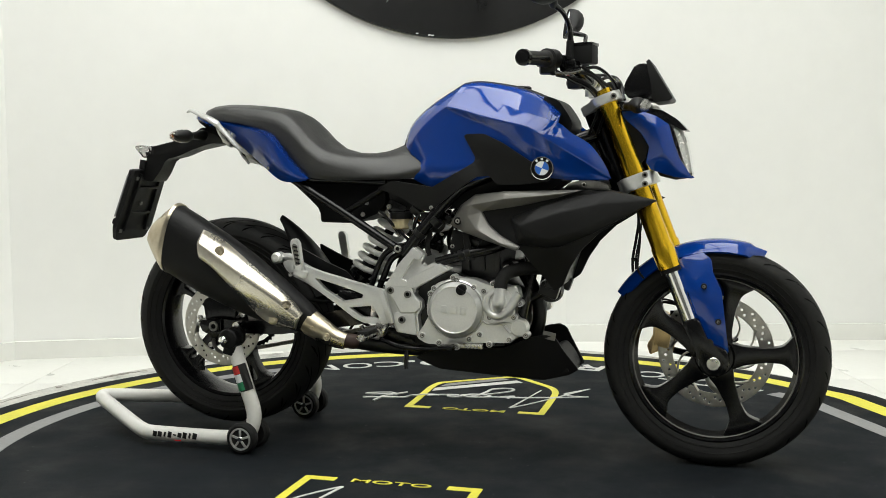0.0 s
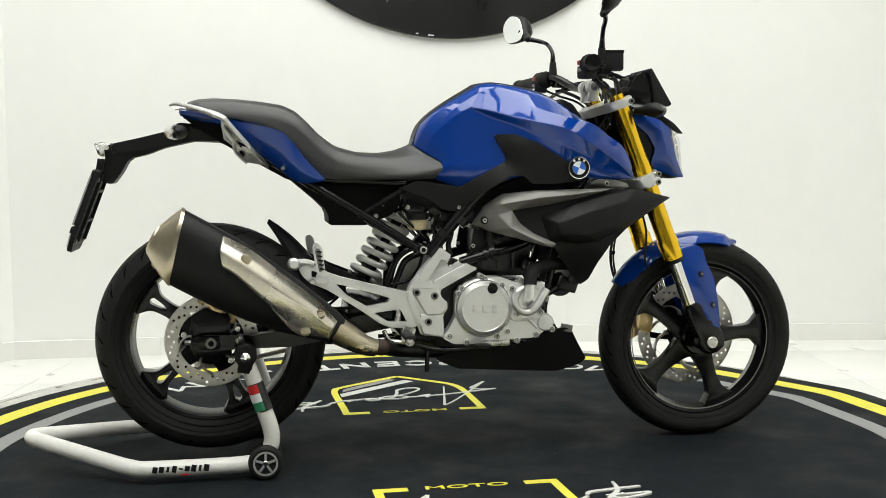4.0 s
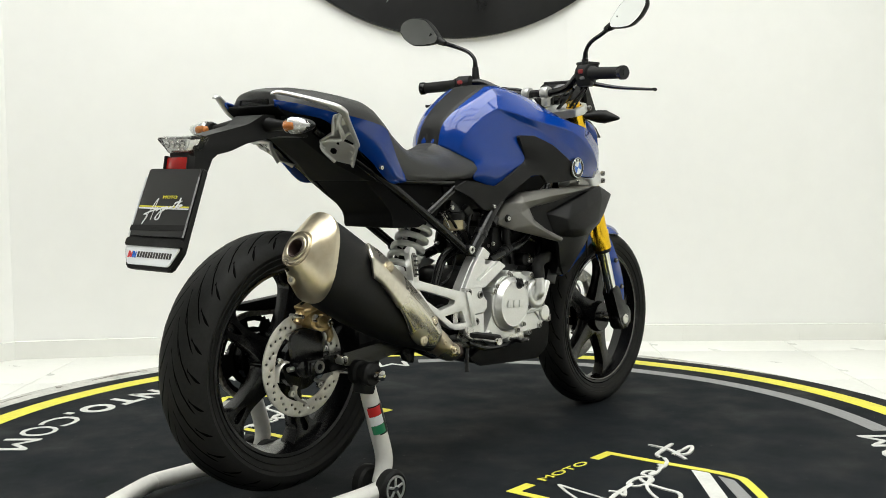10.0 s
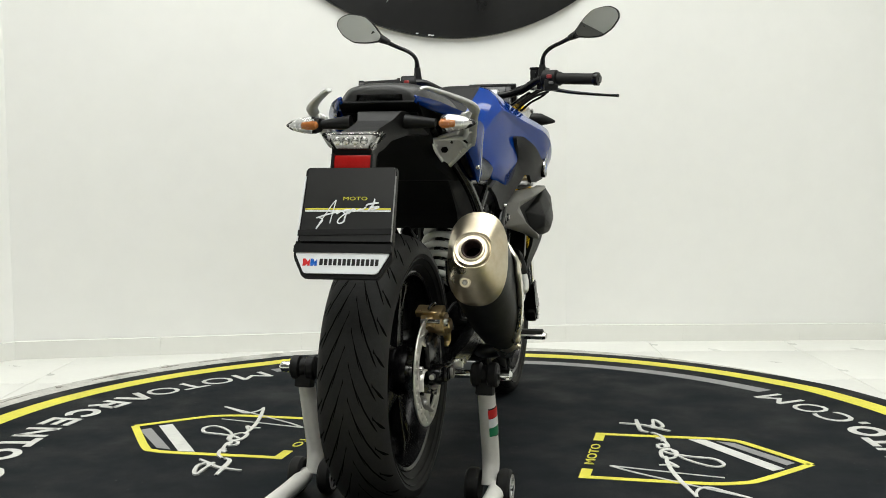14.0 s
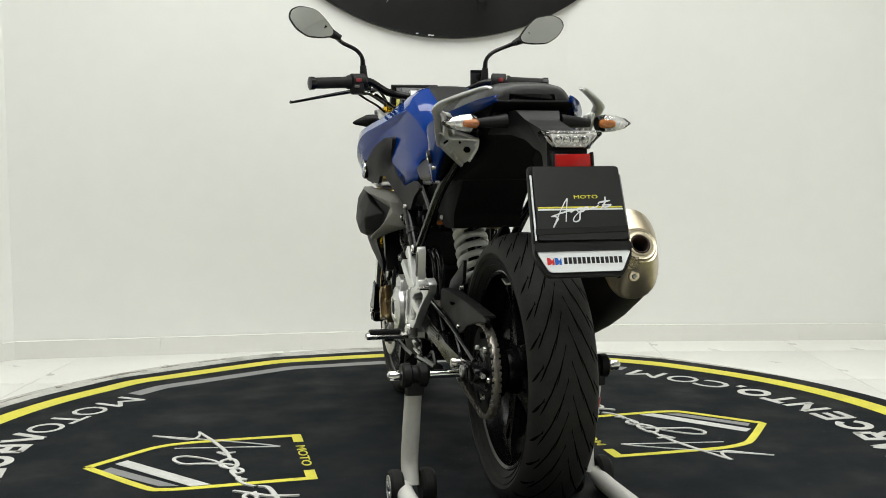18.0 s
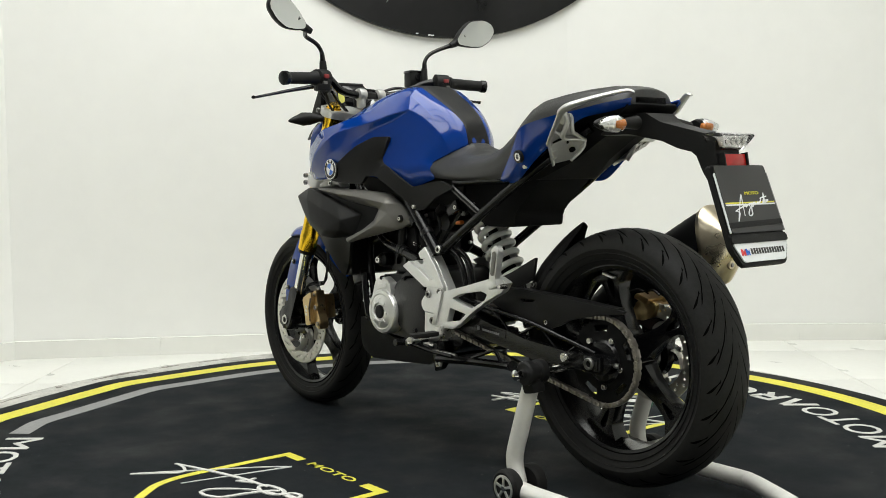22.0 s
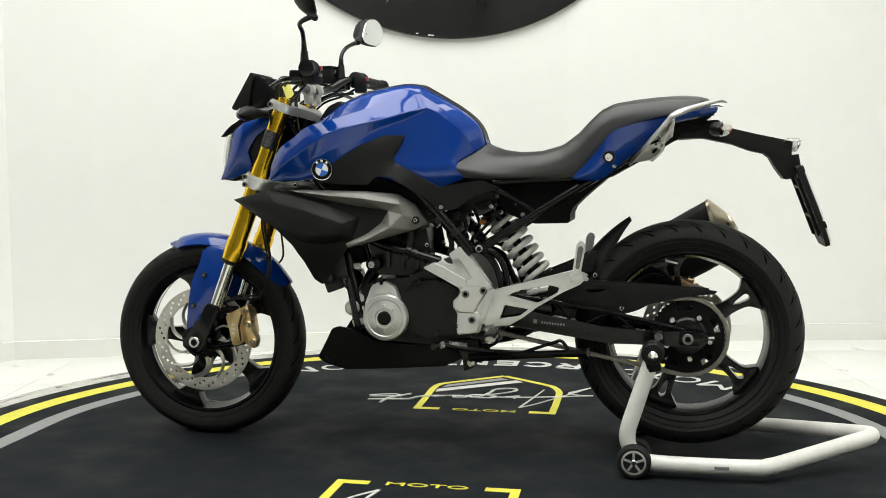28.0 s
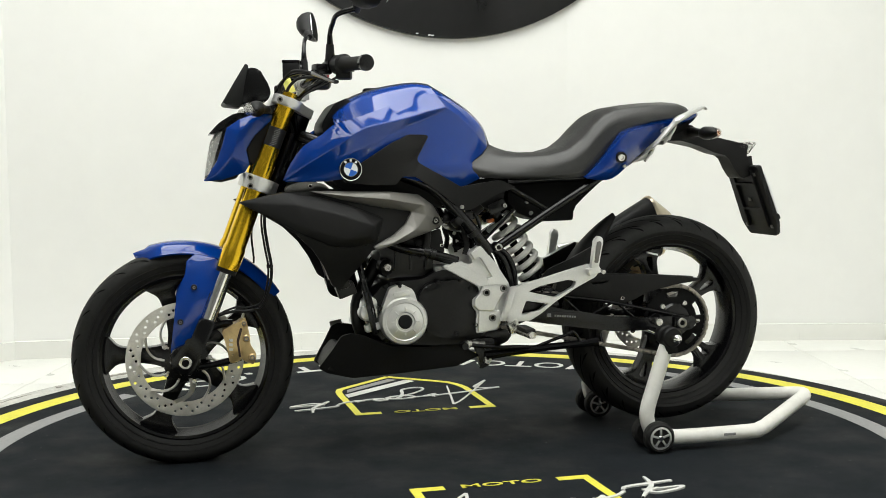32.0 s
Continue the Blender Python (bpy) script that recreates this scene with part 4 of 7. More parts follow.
for nm, u, h, x0, x1 in (("top_clamp", 0.014, 0.024, -0.080, 0.04), ("lower_clamp", 0.236, 0.036, -0.06, 0.045)):
    m = Matrix.Translation(fork_pt(u, 0)) @ Matrix.Rotation(math.atan2(FD.x, -FD.z), 4, "Y").inverted()
    out = fillet([(x0 * 0.75, -0.05), (x0, -0.03), (x0, 0.03), (x0 * 0.75, 0.05), (-0.044, 0.080), (-0.034, 0.132), (0.012, 0.142), (0.038, 0.120), (0.036, 0.06), (0.020, 0.0), (0.036, -0.06), (0.038, -0.120), (0.012, -0.142), (-0.034, -0.132), (-0.044, -0.080)], 0.02)
    bm = bmesh.new()
    grid_faces(bm, [[(x, y, -h / 2) for x, y in out], [(x, y, h / 2) for x, y in out]])
    bmesh.ops.bevel(bm, geom=[e for e in bm.edges if abs(e.verts[0].co.z - e.verts[1].co.z) < 1e-6], offset=0.004, segments=2, affect="EDGES", clamp_overlap=True)
    bmesh.ops.transform(bm, matrix=m, verts=bm.verts)
    clamp = part(nm, bm, M_SILVER, bike, "cast silver fork clamp")
    for s in (-1, 1):
        for k in ((0,) if nm == "top_clamp" else (-0.011, 0.011)):
            p = fork_pt(u, 0) + Vector((0.022, 0, 0.006 + k))
            socket_bolt("clamp_bolt", p.x, s * 0.1405, p.z, 0.0075, s, clamp, M_BOLT)
part("steering_stem", tube([fork_pt(0.03, 0) + Vector((-0.05, 0, 0)), fork_pt(0.28, 0) + Vector((-0.05, 0, 0))], 0.032, 20, 1), M_SATIN, bike)

# tank
# rows of the tank shell from the centre line outwards: crown and its edge
TANK_TOP = [
    [(-0.108, 0, 0.837), (-0.09, 0, 0.89), (-0.036, 0, 0.939), (0.062, 0, 0.999), (0.105, 0, 1.0035), (0.162, 0, 0.9965), (0.23, 0, 0.981), (0.291, 0, 0.954), (0.325, 0, 0.921)],
    [(-.112, .036, .836), (-.090, .050, .888), (-.036, .062, .936), (.070, .073, .997), (.108, .077, 1.000), (.162, .080, .993), (.230, .080, .977), (.291, .076, .950), (.330, .070, .916)],
]
# shoulder line, ridge below it, foot of the undercut, fold over the knee, lower edge
SHOULDER = [(-.085, .074, .816), (-.066, .085, .866), (-.012, .098, .925), (.058, .104, .972), (.112, .112, .962), (.162, .131, .946), (.230, .162, .922), (.291, .193, .901), (.345, .210, .884), (.380, .212, .857), (.423, .203, .829), (.454, .184, .785), (.470, .162, .745)]
TANK_SIDE = [
    SHOULDER,
    [(-.082, .077, .814), (-.062, .092, .860), (-.006, .113, .910), (.034, .128, .933), (.085, .150, .922), (.143, .170, .905), (.214, .196, .888), (.268, .213, .874), (.314, .223, .847), (.375, .217, .810), (.418, .202, .781), (.445, .184, .761), (.466, .163, .7445)],
    [(-.080, .079, .812), (-.059, .094, .857), (-.002, .115, .904), (.040, .128, .926), (.094, .143, .902), (.144, .160, .884), (.215, .187, .852), (.287, .212, .821), (.335, .210, .799), (.375, .204, .780), (.420, .190, .763), (.446, .176, .752), (.465, .162, .744)],
    [(-.040, .108, .788), (-.020, .119, .800), (.008, .128, .800), (.050, .139, .794), (.100, .150, .796), (.162, .167, .800), (.230, .184, .798), (.291, .198, .782), (.337, .199, .770), (.371, .195, .760), (.420, .185, .751), (.446, .175, .748), (.465, .162, .7435)],
    [(-.060, .116, .745), (-.032, .129, .733), (.000, .141, .722), (.030, .148, .728), (.090, .153, .735), (.162, .159, .750), (.230, .168, .752), (.291, .190, .750), (.335, .193, .746), (.370, .190, .742), (.420, .181, .741), (.446, .173, .741), (.464, .161, .741)],
]


def rounded_rows(stack, sizes):
    """Rounds a polyline at its inner points: sizes gives a radius for each, 0 for a sharp fold."""
    out = [Vector(stack[0])]
    for k in range(1, len(stack) - 1):
        p, q, r = Vector(stack[k - 1]), Vector(stack[k]), Vector(stack[k + 1])
        u, v = p - q, r - q
        rad = sizes[k - 1]
        if rad == 0:
            out.append(q)
            continue
        c1, c2 = q + u * min(0.48, rad / max(u.length, 1e-6)), q + v * min(0.48, rad / max(v.length, 1e-6))
        out += [(1 - t) ** 2 * c1 + 2 * t * (1 - t) * q + t * t * c2 for t in [i / 11 for i in range(12)]]
    out.append(Vector(stack[-1]))
    return out


STEPS = 6
# a fold runs up from the crease to the crown at the fourth column
TOP_ROWS = [smooth_path(r[:4], STEPS)[:-1] + smooth_path(r[3:], STEPS) for r in TANK_TOP]
SIDE_ROWS = [smooth_path(r[:4], STEPS)[:-1] + smooth_path(r[3:], STEPS) for r in TANK_SIDE]
bm = bmesh.new()
half = []
for i in range(len(SIDE_ROWS[0])):
    side = rounded_rows([r[i] for r in SIDE_ROWS], [0.004, 0.006, 0.010])
    half.append((rounded_rows([TOP_ROWS[0][i], TOP_ROWS[1][i], SIDE_ROWS[0][i]], [0.030])[:-1] if i < len(TOP_ROWS[0]) else None, side))
for s in (-1, 1):
    grid = []
    for top, side in half:
        grid.append([bm.verts.new((p.x, s * p.y, p.z)) for p in (top or []) + side])
    ns = len(half[0][1])
    for a, b in zip(grid, grid[1:]):
        if len(a) != len(b):
            a = a[-ns:]
        for k in range(len(b) - 1):
            q = [a[k], a[k + 1], b[k + 1], b[k]]
            bm.faces.new(q if s < 0 else q[::-1])
bmesh.ops.remove_doubles(bm, verts=bm.verts, dist=2e-4)
bmesh.ops.recalc_face_normals(bm, faces=bm.faces)
if max(bm.faces, key=lambda f: f.calc_center_median().z).normal.z < 0:
    bmesh.ops.reverse_faces(bm, faces=bm.faces)
tank = part("fuel_tank", bm, M_BLUE, bike, "glossy metallic blue fuel tank with creased shoulders", angle=7.5)
shell = tank.modifiers.new("thickness", "SOLIDIFY")
shell.thickness = 0.005
shell.offset = -1
# black centre strip over the tank
bm = bmesh.new()
strip = []
for i, p in enumerate(TOP_ROWS[0]):
    w = min(0.056, max(0.036, TOP_ROWS[1][i].y - 0.016))
    e = TOP_ROWS[1][i]
    strip.append([(p.x + (e.x - p.x) * (y / e.y) ** 2, y, p.z + (e.z - p.z) * (y / e.y) ** 2 + 0.0022 - (0.0035 if abs(y) > w * 0.95 else 0)) for y in np.linspace(-w, w, 17)])
grid_faces(bm, [r + [(p[0], p[1], p[2] - 0.010) for p in r[::-1]] for r in strip])
part("tank_strip", bm, M_BLACK, tank, "black textured strip along the tank top", angle=40)
part("filler_cap", rev([(0.036, -0.004), (0.036, 0.004), (0.032, 0.007), (0.005, 0.008)], (0.20, 0, 0.983), 32, "z"), M_SATIN, tank)
part("front_cowl", prism([(0.285, 0.962), (0.325, 0.945), (0.348, 0.912), (0.362, 0.885), (0.350, 0.860), (0.28, 0.88)], -0.085, 0.085, 0.012, 0.012), M_BLACK, tank, "black cowl in front of the tank")
both("wing_lining", panel([(.300, .885, .150), (.345, .876, .168), (.375, .856, .170), (.425, .815, .164), (.452, .772, .154), (.455, .750, .150), (.38, .750, .180), (.30, .76, .180)], [], 0.006), M_BLACK, tank, "black inner face of the tank wing")

PANEL = [(0.090, .856, .152), (0.097, .861, .151), (0.145, .861, .163), (0.200, .836, .186), (0.279, .786, .199), (0.325, .752, .194), (0.318, .739, .191), (0.244, .731, .184), (0.185, .731, .178), (0.163, .753, .176), (0.126, .751, .168), (0.052, .704, .150), (-0.008, .659, .131), (-0.037, .663, .128), (-0.089, .696, .128), (-0.158, .721, .127), (-0.111, .741, .132), (0.000, .724, .140), (0.116, .788, .150), (0.121, .800, .152)]
side_r, side_l = both("knee_panel", panel(PANEL, [(0.14, .82, .169), (0.22, .78, .189), (0.05, .735, .150)], 0.010, lift=0.006, step=0.018), M_BLACK, bike, "matt black panel below the tank")
for s, p in ((-1, side_r), (1, side_l)):
    part("panel_bolt", bolt(-0.004, s * 0.1425, 0.670, 0.0055, s), M_STEEL, p)
    base = rev([(0.003, s * 0.008), (0.0275, s * 0.008), (0.0290, s * 0.005), (0.0290, -s * 0.008)], (0.304, s * 0.2005, 0.772), 48)
    badge = part("badge", base, M_SATIN, p, "round enamel badge")
    part("badge_ring", rev([(0.0268, s * 0.0092), (0.0288, s * 0.0088), (0.0290, s * 0.0060), (0.0268, s * 0.0060)], (0.304, s * 0.2005, 0.772), 48, closed=True), M_CHROME, badge)
    for k in range(4):
        a0 = k * 90 + (21 if s > 0 else -21)
        ring = [(0.304, 0.772)] + [(0.304 + 0.0175 * math.cos(radians(a0 + d)), 0.772 + 0.0175 * math.sin(radians(a0 + d))) for d in range(0, 91, 15)]
        part("badge_quarter", prism(ring, s * 0.2080, s * 0.2097, 0), M_WHITE if k % 2 else M_STICKBLUE, badge)
    part("quarter_rim", rev([(0.0172, s * 0.0096), (0.0186, s * 0.0096), (0.0186, s * 0.0070), (0.0172, s * 0.0070)], (0.304, s * 0.2005, 0.772), 40, closed=True), M_CHROME, badge)
    for k in range(3):
        a = radians(90 + (k - 1) * 36)
        part("badge_mark", box((0.304 + 0.0226 * math.cos(a), s * 0.2093, 0.772 + 0.0226 * math.sin(a)), (0.0055, 0.0014, 0.0058), (0, 90 - math.degrees(a), 0), 0.0003), M_WHITE, badge)

# seat
SEAT = [
    (-0.702, .940, .930, .052), (-0.697, .950, .920, .082), (-0.672, .957, .914, .100), (-0.629, .960, .908, .108), (-0.570, .957, .898, .115), (-0.511, .951, .880, .119), (-0.455, .942, .840, .124), (-0.420, .925, .800, .128),
    (-0.390, .897, .768, .132), (-0.363, .867, .750, .135), (-0.319, .834, .745, .137), (-0.260, .818, .743, .136), (-0.200, .816, .743, .132), (-0.160, .822, .744, .126), (-0.130, .832, .746, .120), (-0.112, .841, .747, .117), (-0.108, .838, .749, .115)]
bm = bmesh.new()
rings = []
for x, zt, zb, w in [tuple(p) for p in np.array([[float(np.interp(i / 60, np.linspace(0, 1, len(SEAT)), [s[k] for s in SEAT])) for k in range(4)] for i in range(61)])]:
    h = zt - zb
    half = [(0, zt), (w * .40, zt - .001), (w * .79, zt - .010 - h * .02), (w * .945, zt - .026 - h * .12), (w, zt - .020 - h * .60), (w * .955, zb)]
    lean = max(0.0, min(1.0, (x + 0.25) / 0.14)) ** 1.6
    nose = [(0, zt), (.036, zt - .002), (.070, zt - .022), (.098, zt - .046), (w, zt - .064), (w * .955, zb)]
    half = [(p[0] * (1 - lean) + q[0] * lean, p[1] * (1 - lean) + q[1] * lean) for p, q in zip(half, nose)]
    pts = []
    for p in rounded_rows([(x, y, z) for y, z in half], [0.02, 0.012, 0.012, 0.014]):
        fwd = 0.090 * lean * max(0.0, (p.y - 0.03) / 0.085)
        if p.z < 0.780:
            fwd *= 1 - 0.45 * lean * (0.780 - p.z) / 0.035
        pts.append(Vector((p.x + fwd, p.y, p.z)))
    rings.append([Vector((p.x, -p.y, p.z)) for p in pts[::-1]] + pts[1:])
grid_faces(bm, rings)
seat = part("seat", bm, M_SEAT, bike, "black grained vinyl two-step seat", angle=60)

# tail section: rows along the panel, from the shelf by the seat over the fold to the lower edge
TAIL = [
    [(-.352, .120, .747), (-.400, .118, .793), (-.436, .116, .838), (-.462, .112, .868), (-.500, .110, .884), (-.560, .106, .896), (-.613, .100, .906), (-.672, .092, .920), (-.714, .080, .927)],
    [(-.352, .143, .747), (-.400, .158, .796), (-.436, .170, .842), (-.460, .177, .866), (-.500, .176, .879), (-.560, .164, .892), (-.613, .144, .903), (-.672, .116, .917), (-.716, .086, .925)],
    [(-.356, .147, .743), (-.404, .160, .768), (-.440, .168, .802), (-.470, .172, .834), (-.515, .166, .858), (-.570, .150, .881), (-.614, .136, .894), (-.673, .112, .907), (-.717, .086, .919)],
    [(-.362, .145, .741), (-.409, .153, .738), (-.440, .156, .750), (-.482, .156, .786), (-.526, .150, .820), (-.580, .137, .862), (-.614, .127, .885), (-.673, .104, .897), (-.714, .081, .911)],
]
bm = bmesh.new()
rows = [smooth_path(r, 4) for r in TAIL]
grid_faces(bm, [rounded_rows([(r[i].x, -r[i].y, r[i].z) for r in rows], [0.0, 0.0]) for i in range(len(rows[0]))], closed=False, caps=False)
bmesh.ops.recalc_face_normals(bm, faces=bm.faces)
if sum(f.normal.y for f in bm.faces) > 0:
    bmesh.ops.reverse_faces(bm, faces=bm.faces)
tail_r, tail_l = both("tail_panel", bm, M_BLUE, bike, "glossy blue tail side panel")
for s, p in ((-1, tail_r), (1, tail_l)):
    skin = p.modifiers.new("thickness", "SOLIDIFY")
    skin.thickness = 0.005
    skin.offset = -1
    part("panel_bolt", bolt(-0.460, s * 0.161, 0.776, 0.005, s), M_STEEL, p)
part("seat_lock", aimed(rev([(0.001, -0.001), (0.005, -0.001), (0.0055, 0.002), (0.0095, 0.002), (0.0105, 0.0), (0.0105, -0.006)], (0, 0, 0), 28), (-0.447, 0.172, 0.799), (0.10, 1.0, -0.22)), M_STEEL, tail_l, "round key lock")
part("lock_surround", aimed(rev([(0.0105, 0.001), (0.0150, 0.001), (0.0155, -0.006), (0.0105, -0.006)], (0, 0, 0), 28, closed=True), (-0.447, 0.1722, 0.799), (0.10, 1.0, -0.22)), M_BLACK, tail_l)
bridge = prism([(-0.716, .920), (-0.68, .926), (-0.60, .910), (-0.50, .89), (-0.50, .86), (-0.60, .87), (-0.68, .893)], -0.088, 0.088, 0.010, 0.012)
for v in bridge.verts:
    v.co.z += 0.006 - 1.6 * v.co.y ** 2
part("tail_bridge", bridge, M_UNDER, bike, "black tail piece behind the seat")
tray = prism([(-0.345, .745), (-0.440, .744), (-0.535, .797), (-0.610, .842), (-0.665, .862), (-0.70, .893), (-0.61, .882), (-0.52, .86), (-0.42, .80)], -0.118, 0.118, 0.02, 0.01)
for v in tray.verts:
    low = v.co.z < np.interp(v.co.x, [-0.70, -0.61, -0.52, -0.42], [0.875, 0.862, 0.83, 0.77])
    v.co.y *= float(np.interp(v.co.x, [-0.58, -0.50, -0.44], [0.45, 0.50, 0.84])) if low else float(np.interp(v.co.x, [-0.52, -0.42], [0.68, 0.80]))
part("undertray", tray, M_UNDER, bike, "black plastic undertray")
part("battery_box", prism([(-0.437, .746), (-0.372, .690), (-0.342, .660), (-0.340, .626), (-0.245, .624), (-0.175, .650), (-0.150, .680), (-0.155, .742), (-0.35, .748)], -0.085, 0.085, 0.012, 0.008), M_UNDER, bike, "black box under the seat")
# bracket, lights, plate
arm = prism([(-0.908, .836), (-0.898, .839), (-0.822, .856), (-0.756, .872), (-0.719, .895), (-0.657, .888), (-0.615, .845), (-0.683, .848), (-0.757, .831), (-0.804, .813), (-0.846, .804), (-0.868, .765), (-0.890, .737), (-0.918, .745), (-0.910, .788), (-0.904, .806)], -0.058, 0.058, 0.012, 0.008)
for v in arm.verts:
    v.co.y = v.co.y * float(np.interp(v.co.x, [-0.93, -0.85, -0.76, -0.66, -0.6], [0.78, 0.56, 0.62, 1.15, 1.5])) - 0.006
bracket = part("plate_bracket", arm, M_BLACK, bike, "black number plate bracket")
tail_light = part("tail_light", prism([(-0.952, .842), (-0.930, .846), (-0.905, .842), (-0.905, .815), (-0.935, .808), (-0.945, .815)], -0.062, 0.050, 0.004, 0.004), M_LENS, bracket, "clear tail lamp with diodes")
for v in tail_light.data.vertices:
    v.co.x += 0.018 + 1.6 * (v.co.y + 0.010) ** 2
    v.co.y = -0.011 + (v.co.y + 0.006) * (0.68 if v.co.z < 0.822 else 1.04)
part("lamp_reflector", prism([(-0.921, .839), (-0.896, .839), (-0.896, .819), (-0.918, .814)], -0.052, 0.036, 0.002), M_FACET, bracket)
for v in bpy.data.objects["lamp_reflector"].data.vertices:
    v.co.y = -0.010 + (v.co.y + 0.008) * (0.70 if v.co.z < 0.822 else 1.0)
for k in range(4):
    part("diode", rev([(0.002, -0.004), (0.008, 0.0), (0.008, 0.004)], (-0.924, -0.036 + 0.018 * k, .828), 12, "x"), M_SMOKE, bracket)
for y in (-0.0515, 0.0275):
    part("reflector_cheek", box((-0.917, y, .787), (0.018, 0.005, 0.032), (0, 10, 0), 0.0015), M_BLACK, bracket)
part("red_reflector", box((-0.916, -0.012, .787), (0.012, 0.074, 0.026), (0, 10, 0), 0.003), M_RED, bracket, "red reflector")
PD = Vector((-0.078, 0, -0.203)).normalized()
PN = Vector((-PD.z, 0, PD.x)).normalized()
if PN.x > 0:
    PN = -PN
P0 = Vector((-0.926, -0.011, 0.778))


def on_plate(bm, lift):
    """Places a shape drawn in (across, along the plate, thickness) on the plate."""
    m = Matrix(((0, PD.x, PN.x, P0.x + PN.x * lift), (-1, 0, 0, P0.y), (0, PD.z, PN.z, P0.z + PN.z * lift), (0, 0, 0, 1)))
    bmesh.ops.transform(bm, matrix=m, verts=bm.verts)
    return bm


def plate_shape(outline, thick, bevel=0.002):
    bm = bmesh.new()
    grid_faces(bm, [[(x, y, 0) for x, y in outline], [(x, y, thick) for x, y in outline]])
    if bevel:
        bmesh.ops.bevel(bm, geom=[e for e in bm.edges if abs(e.verts[0].co.z - e.verts[1].co.z) < 1e-6], offset=bevel, segments=2, affect="EDGES", clamp_overlap=True)
    return bm


holder = part("plate_holder", on_plate(plate_shape(fillet([(-0.091, 0.0), (0.091, 0.0), (0.097, 0.180), (0.075, 0.220), (-0.075, 0.220), (-0.097, 0.180)], 0.006), 0.012), -0.016), M_BLACK, bike, "black plate holder with a dealer insert")
for x0, x1, y0, y1 in ((-0.06, -0.05, 0.01, 0.19), (0.05, 0.06, 0.01, 0.19), (-0.06, 0.06, 0.05, 0.058), (-0.06, 0.06, 0.13, 0.138)):
    part("holder_rib", on_plate(plate_shape([(x0, y0), (x1, y0), (x1, y1), (x0, y1)], 0.008, 0.001), -0.024), M_BLACK, holder)
for x0, y0 in ((-0.075, 0.185), (0.065, 0.185), (-0.07, 0.02), (0.06, 0.02), (0.0, 0.10)):
    part("holder_clip", on_plate(plate_shape([(x0, y0), (x0 + 0.012, y0), (x0 + 0.012, y0 + 0.010), (x0, y0 + 0.010)], 0.003, 0), -0.0195), M_GREYFAIR, holder)
part("insert", on_plate(plate_shape(fillet([(-0.084, 0.003), (0.090, 0.003), (0.093, 0.150), (-0.087, 0.150)], 0.003), 0.004), -0.002), M_PLATE, holder, "glossy black display insert")
part("holder_edge", on_plate(plate_shape([(-0.0905, 0.02), (-0.0875, 0.02), (-0.0905, 0.150), (-0.0935, 0.150)], 0.004, 0.0006), -0.001), M_WHITE, holder)
part("holder_band", on_plate(plate_shape([(-0.092, 0.128), (0.094, 0.124), (0.094, 0.136), (-0.092, 0.140)], 0.0022, 0.0006), 0.0012), M_BLACK, holder, "black elastic band")
part("name_strip", on_plate(plate_shape(fillet([(-0.093, 0.172), (0.094, 0.172), (0.072, 0.212), (-0.072, 0.212)], 0.004), 0.003), -0.003), M_WHITE, holder, "pale strip with plain dark bars")
part("strip_edge", on_plate(plate_shape(fillet([(-0.096, 0.155), (0.096, 0.155), (0.097, 0.172), (-0.097, 0.172)], 0.003), 0.006, 0.002), -0.004), M_BLACK, holder)
for k in range(13):
    x0 = -0.042 + k * 0.0091
    part("letter_bar", on_plate(plate_shape([(x0, 0.184), (x0 + 0.0064, 0.184), (x0 + 0.0064, 0.1965), (x0, 0.1965)], 0.001, 0), -0.0004), M_PLATE, holder)
for mm, pts in ((M_STICKRED, [(-0.075, 0.198), (-0.075, 0.184), (-0.070, 0.184), (-0.0655, 0.190), (-0.061, 0.184), (-0.061, 0.198), (-0.0655, 0.198), (-0.0655, 0.194), (-0.070, 0.198)]), (M_STICKBLUE, [(-0.060, 0.198), (-0.060, 0.184), (-0.055, 0.184), (-0.0515, 0.190), (-0.047, 0.184), (-0.047, 0.198), (-0.0515, 0.198), (-0.0515, 0.194), (-0.055, 0.198)])):
    part("logo_shape", on_plate(plate_shape(pts, 0.001, 0), -0.0004), mm, holder)
# pale grey strip painted in for the highlight along this edge
part("holder_edge", on_plate(plate_shape([(0.0905, 0.02), (0.0925, 0.02), (0.0955, 0.150), (0.0935, 0.150)], 0.004, 0.0006), -0.001), M_GREYP, holder)
for y0, mm in ((0.0845, M_YELLOW), (0.0885, M_WHITE)):
    part("printed_line", on_plate(plate_shape([(-0.082, y0), (0.088, y0), (0.088, y0 + 0.003), (-0.082, y0 + 0.003)], 0.0008, 0), 0.0021), mm, holder)
bm = word("MOTO", 0.0068, 0.0012, 1.7, 0.0)
for v in bm.verts:
    v.co = Vector((0.016 + v.co.x, 0.0655 - v.co.y, 0.0026 + v.co.z))
bmesh.ops.reverse_faces(bm, faces=bm.faces)
part("small_print", on_plate(bm, 0.0), M_YELLOW, holder, "small yellow printed word")
for k, (pts, ws, steps) in enumerate(STROKES):
    bm = ribbon([(0.165 * x - 0.004, 0.165 * y - 0.009) for x, y in pts], [max(0.0019, 0.245 * w) for w in ws], z=0.0006 + 0.00012 * k, steps=steps, rise=0.0003)
    part("script_stroke", on_plate(bm, 0.0024), M_WHITE, holder)

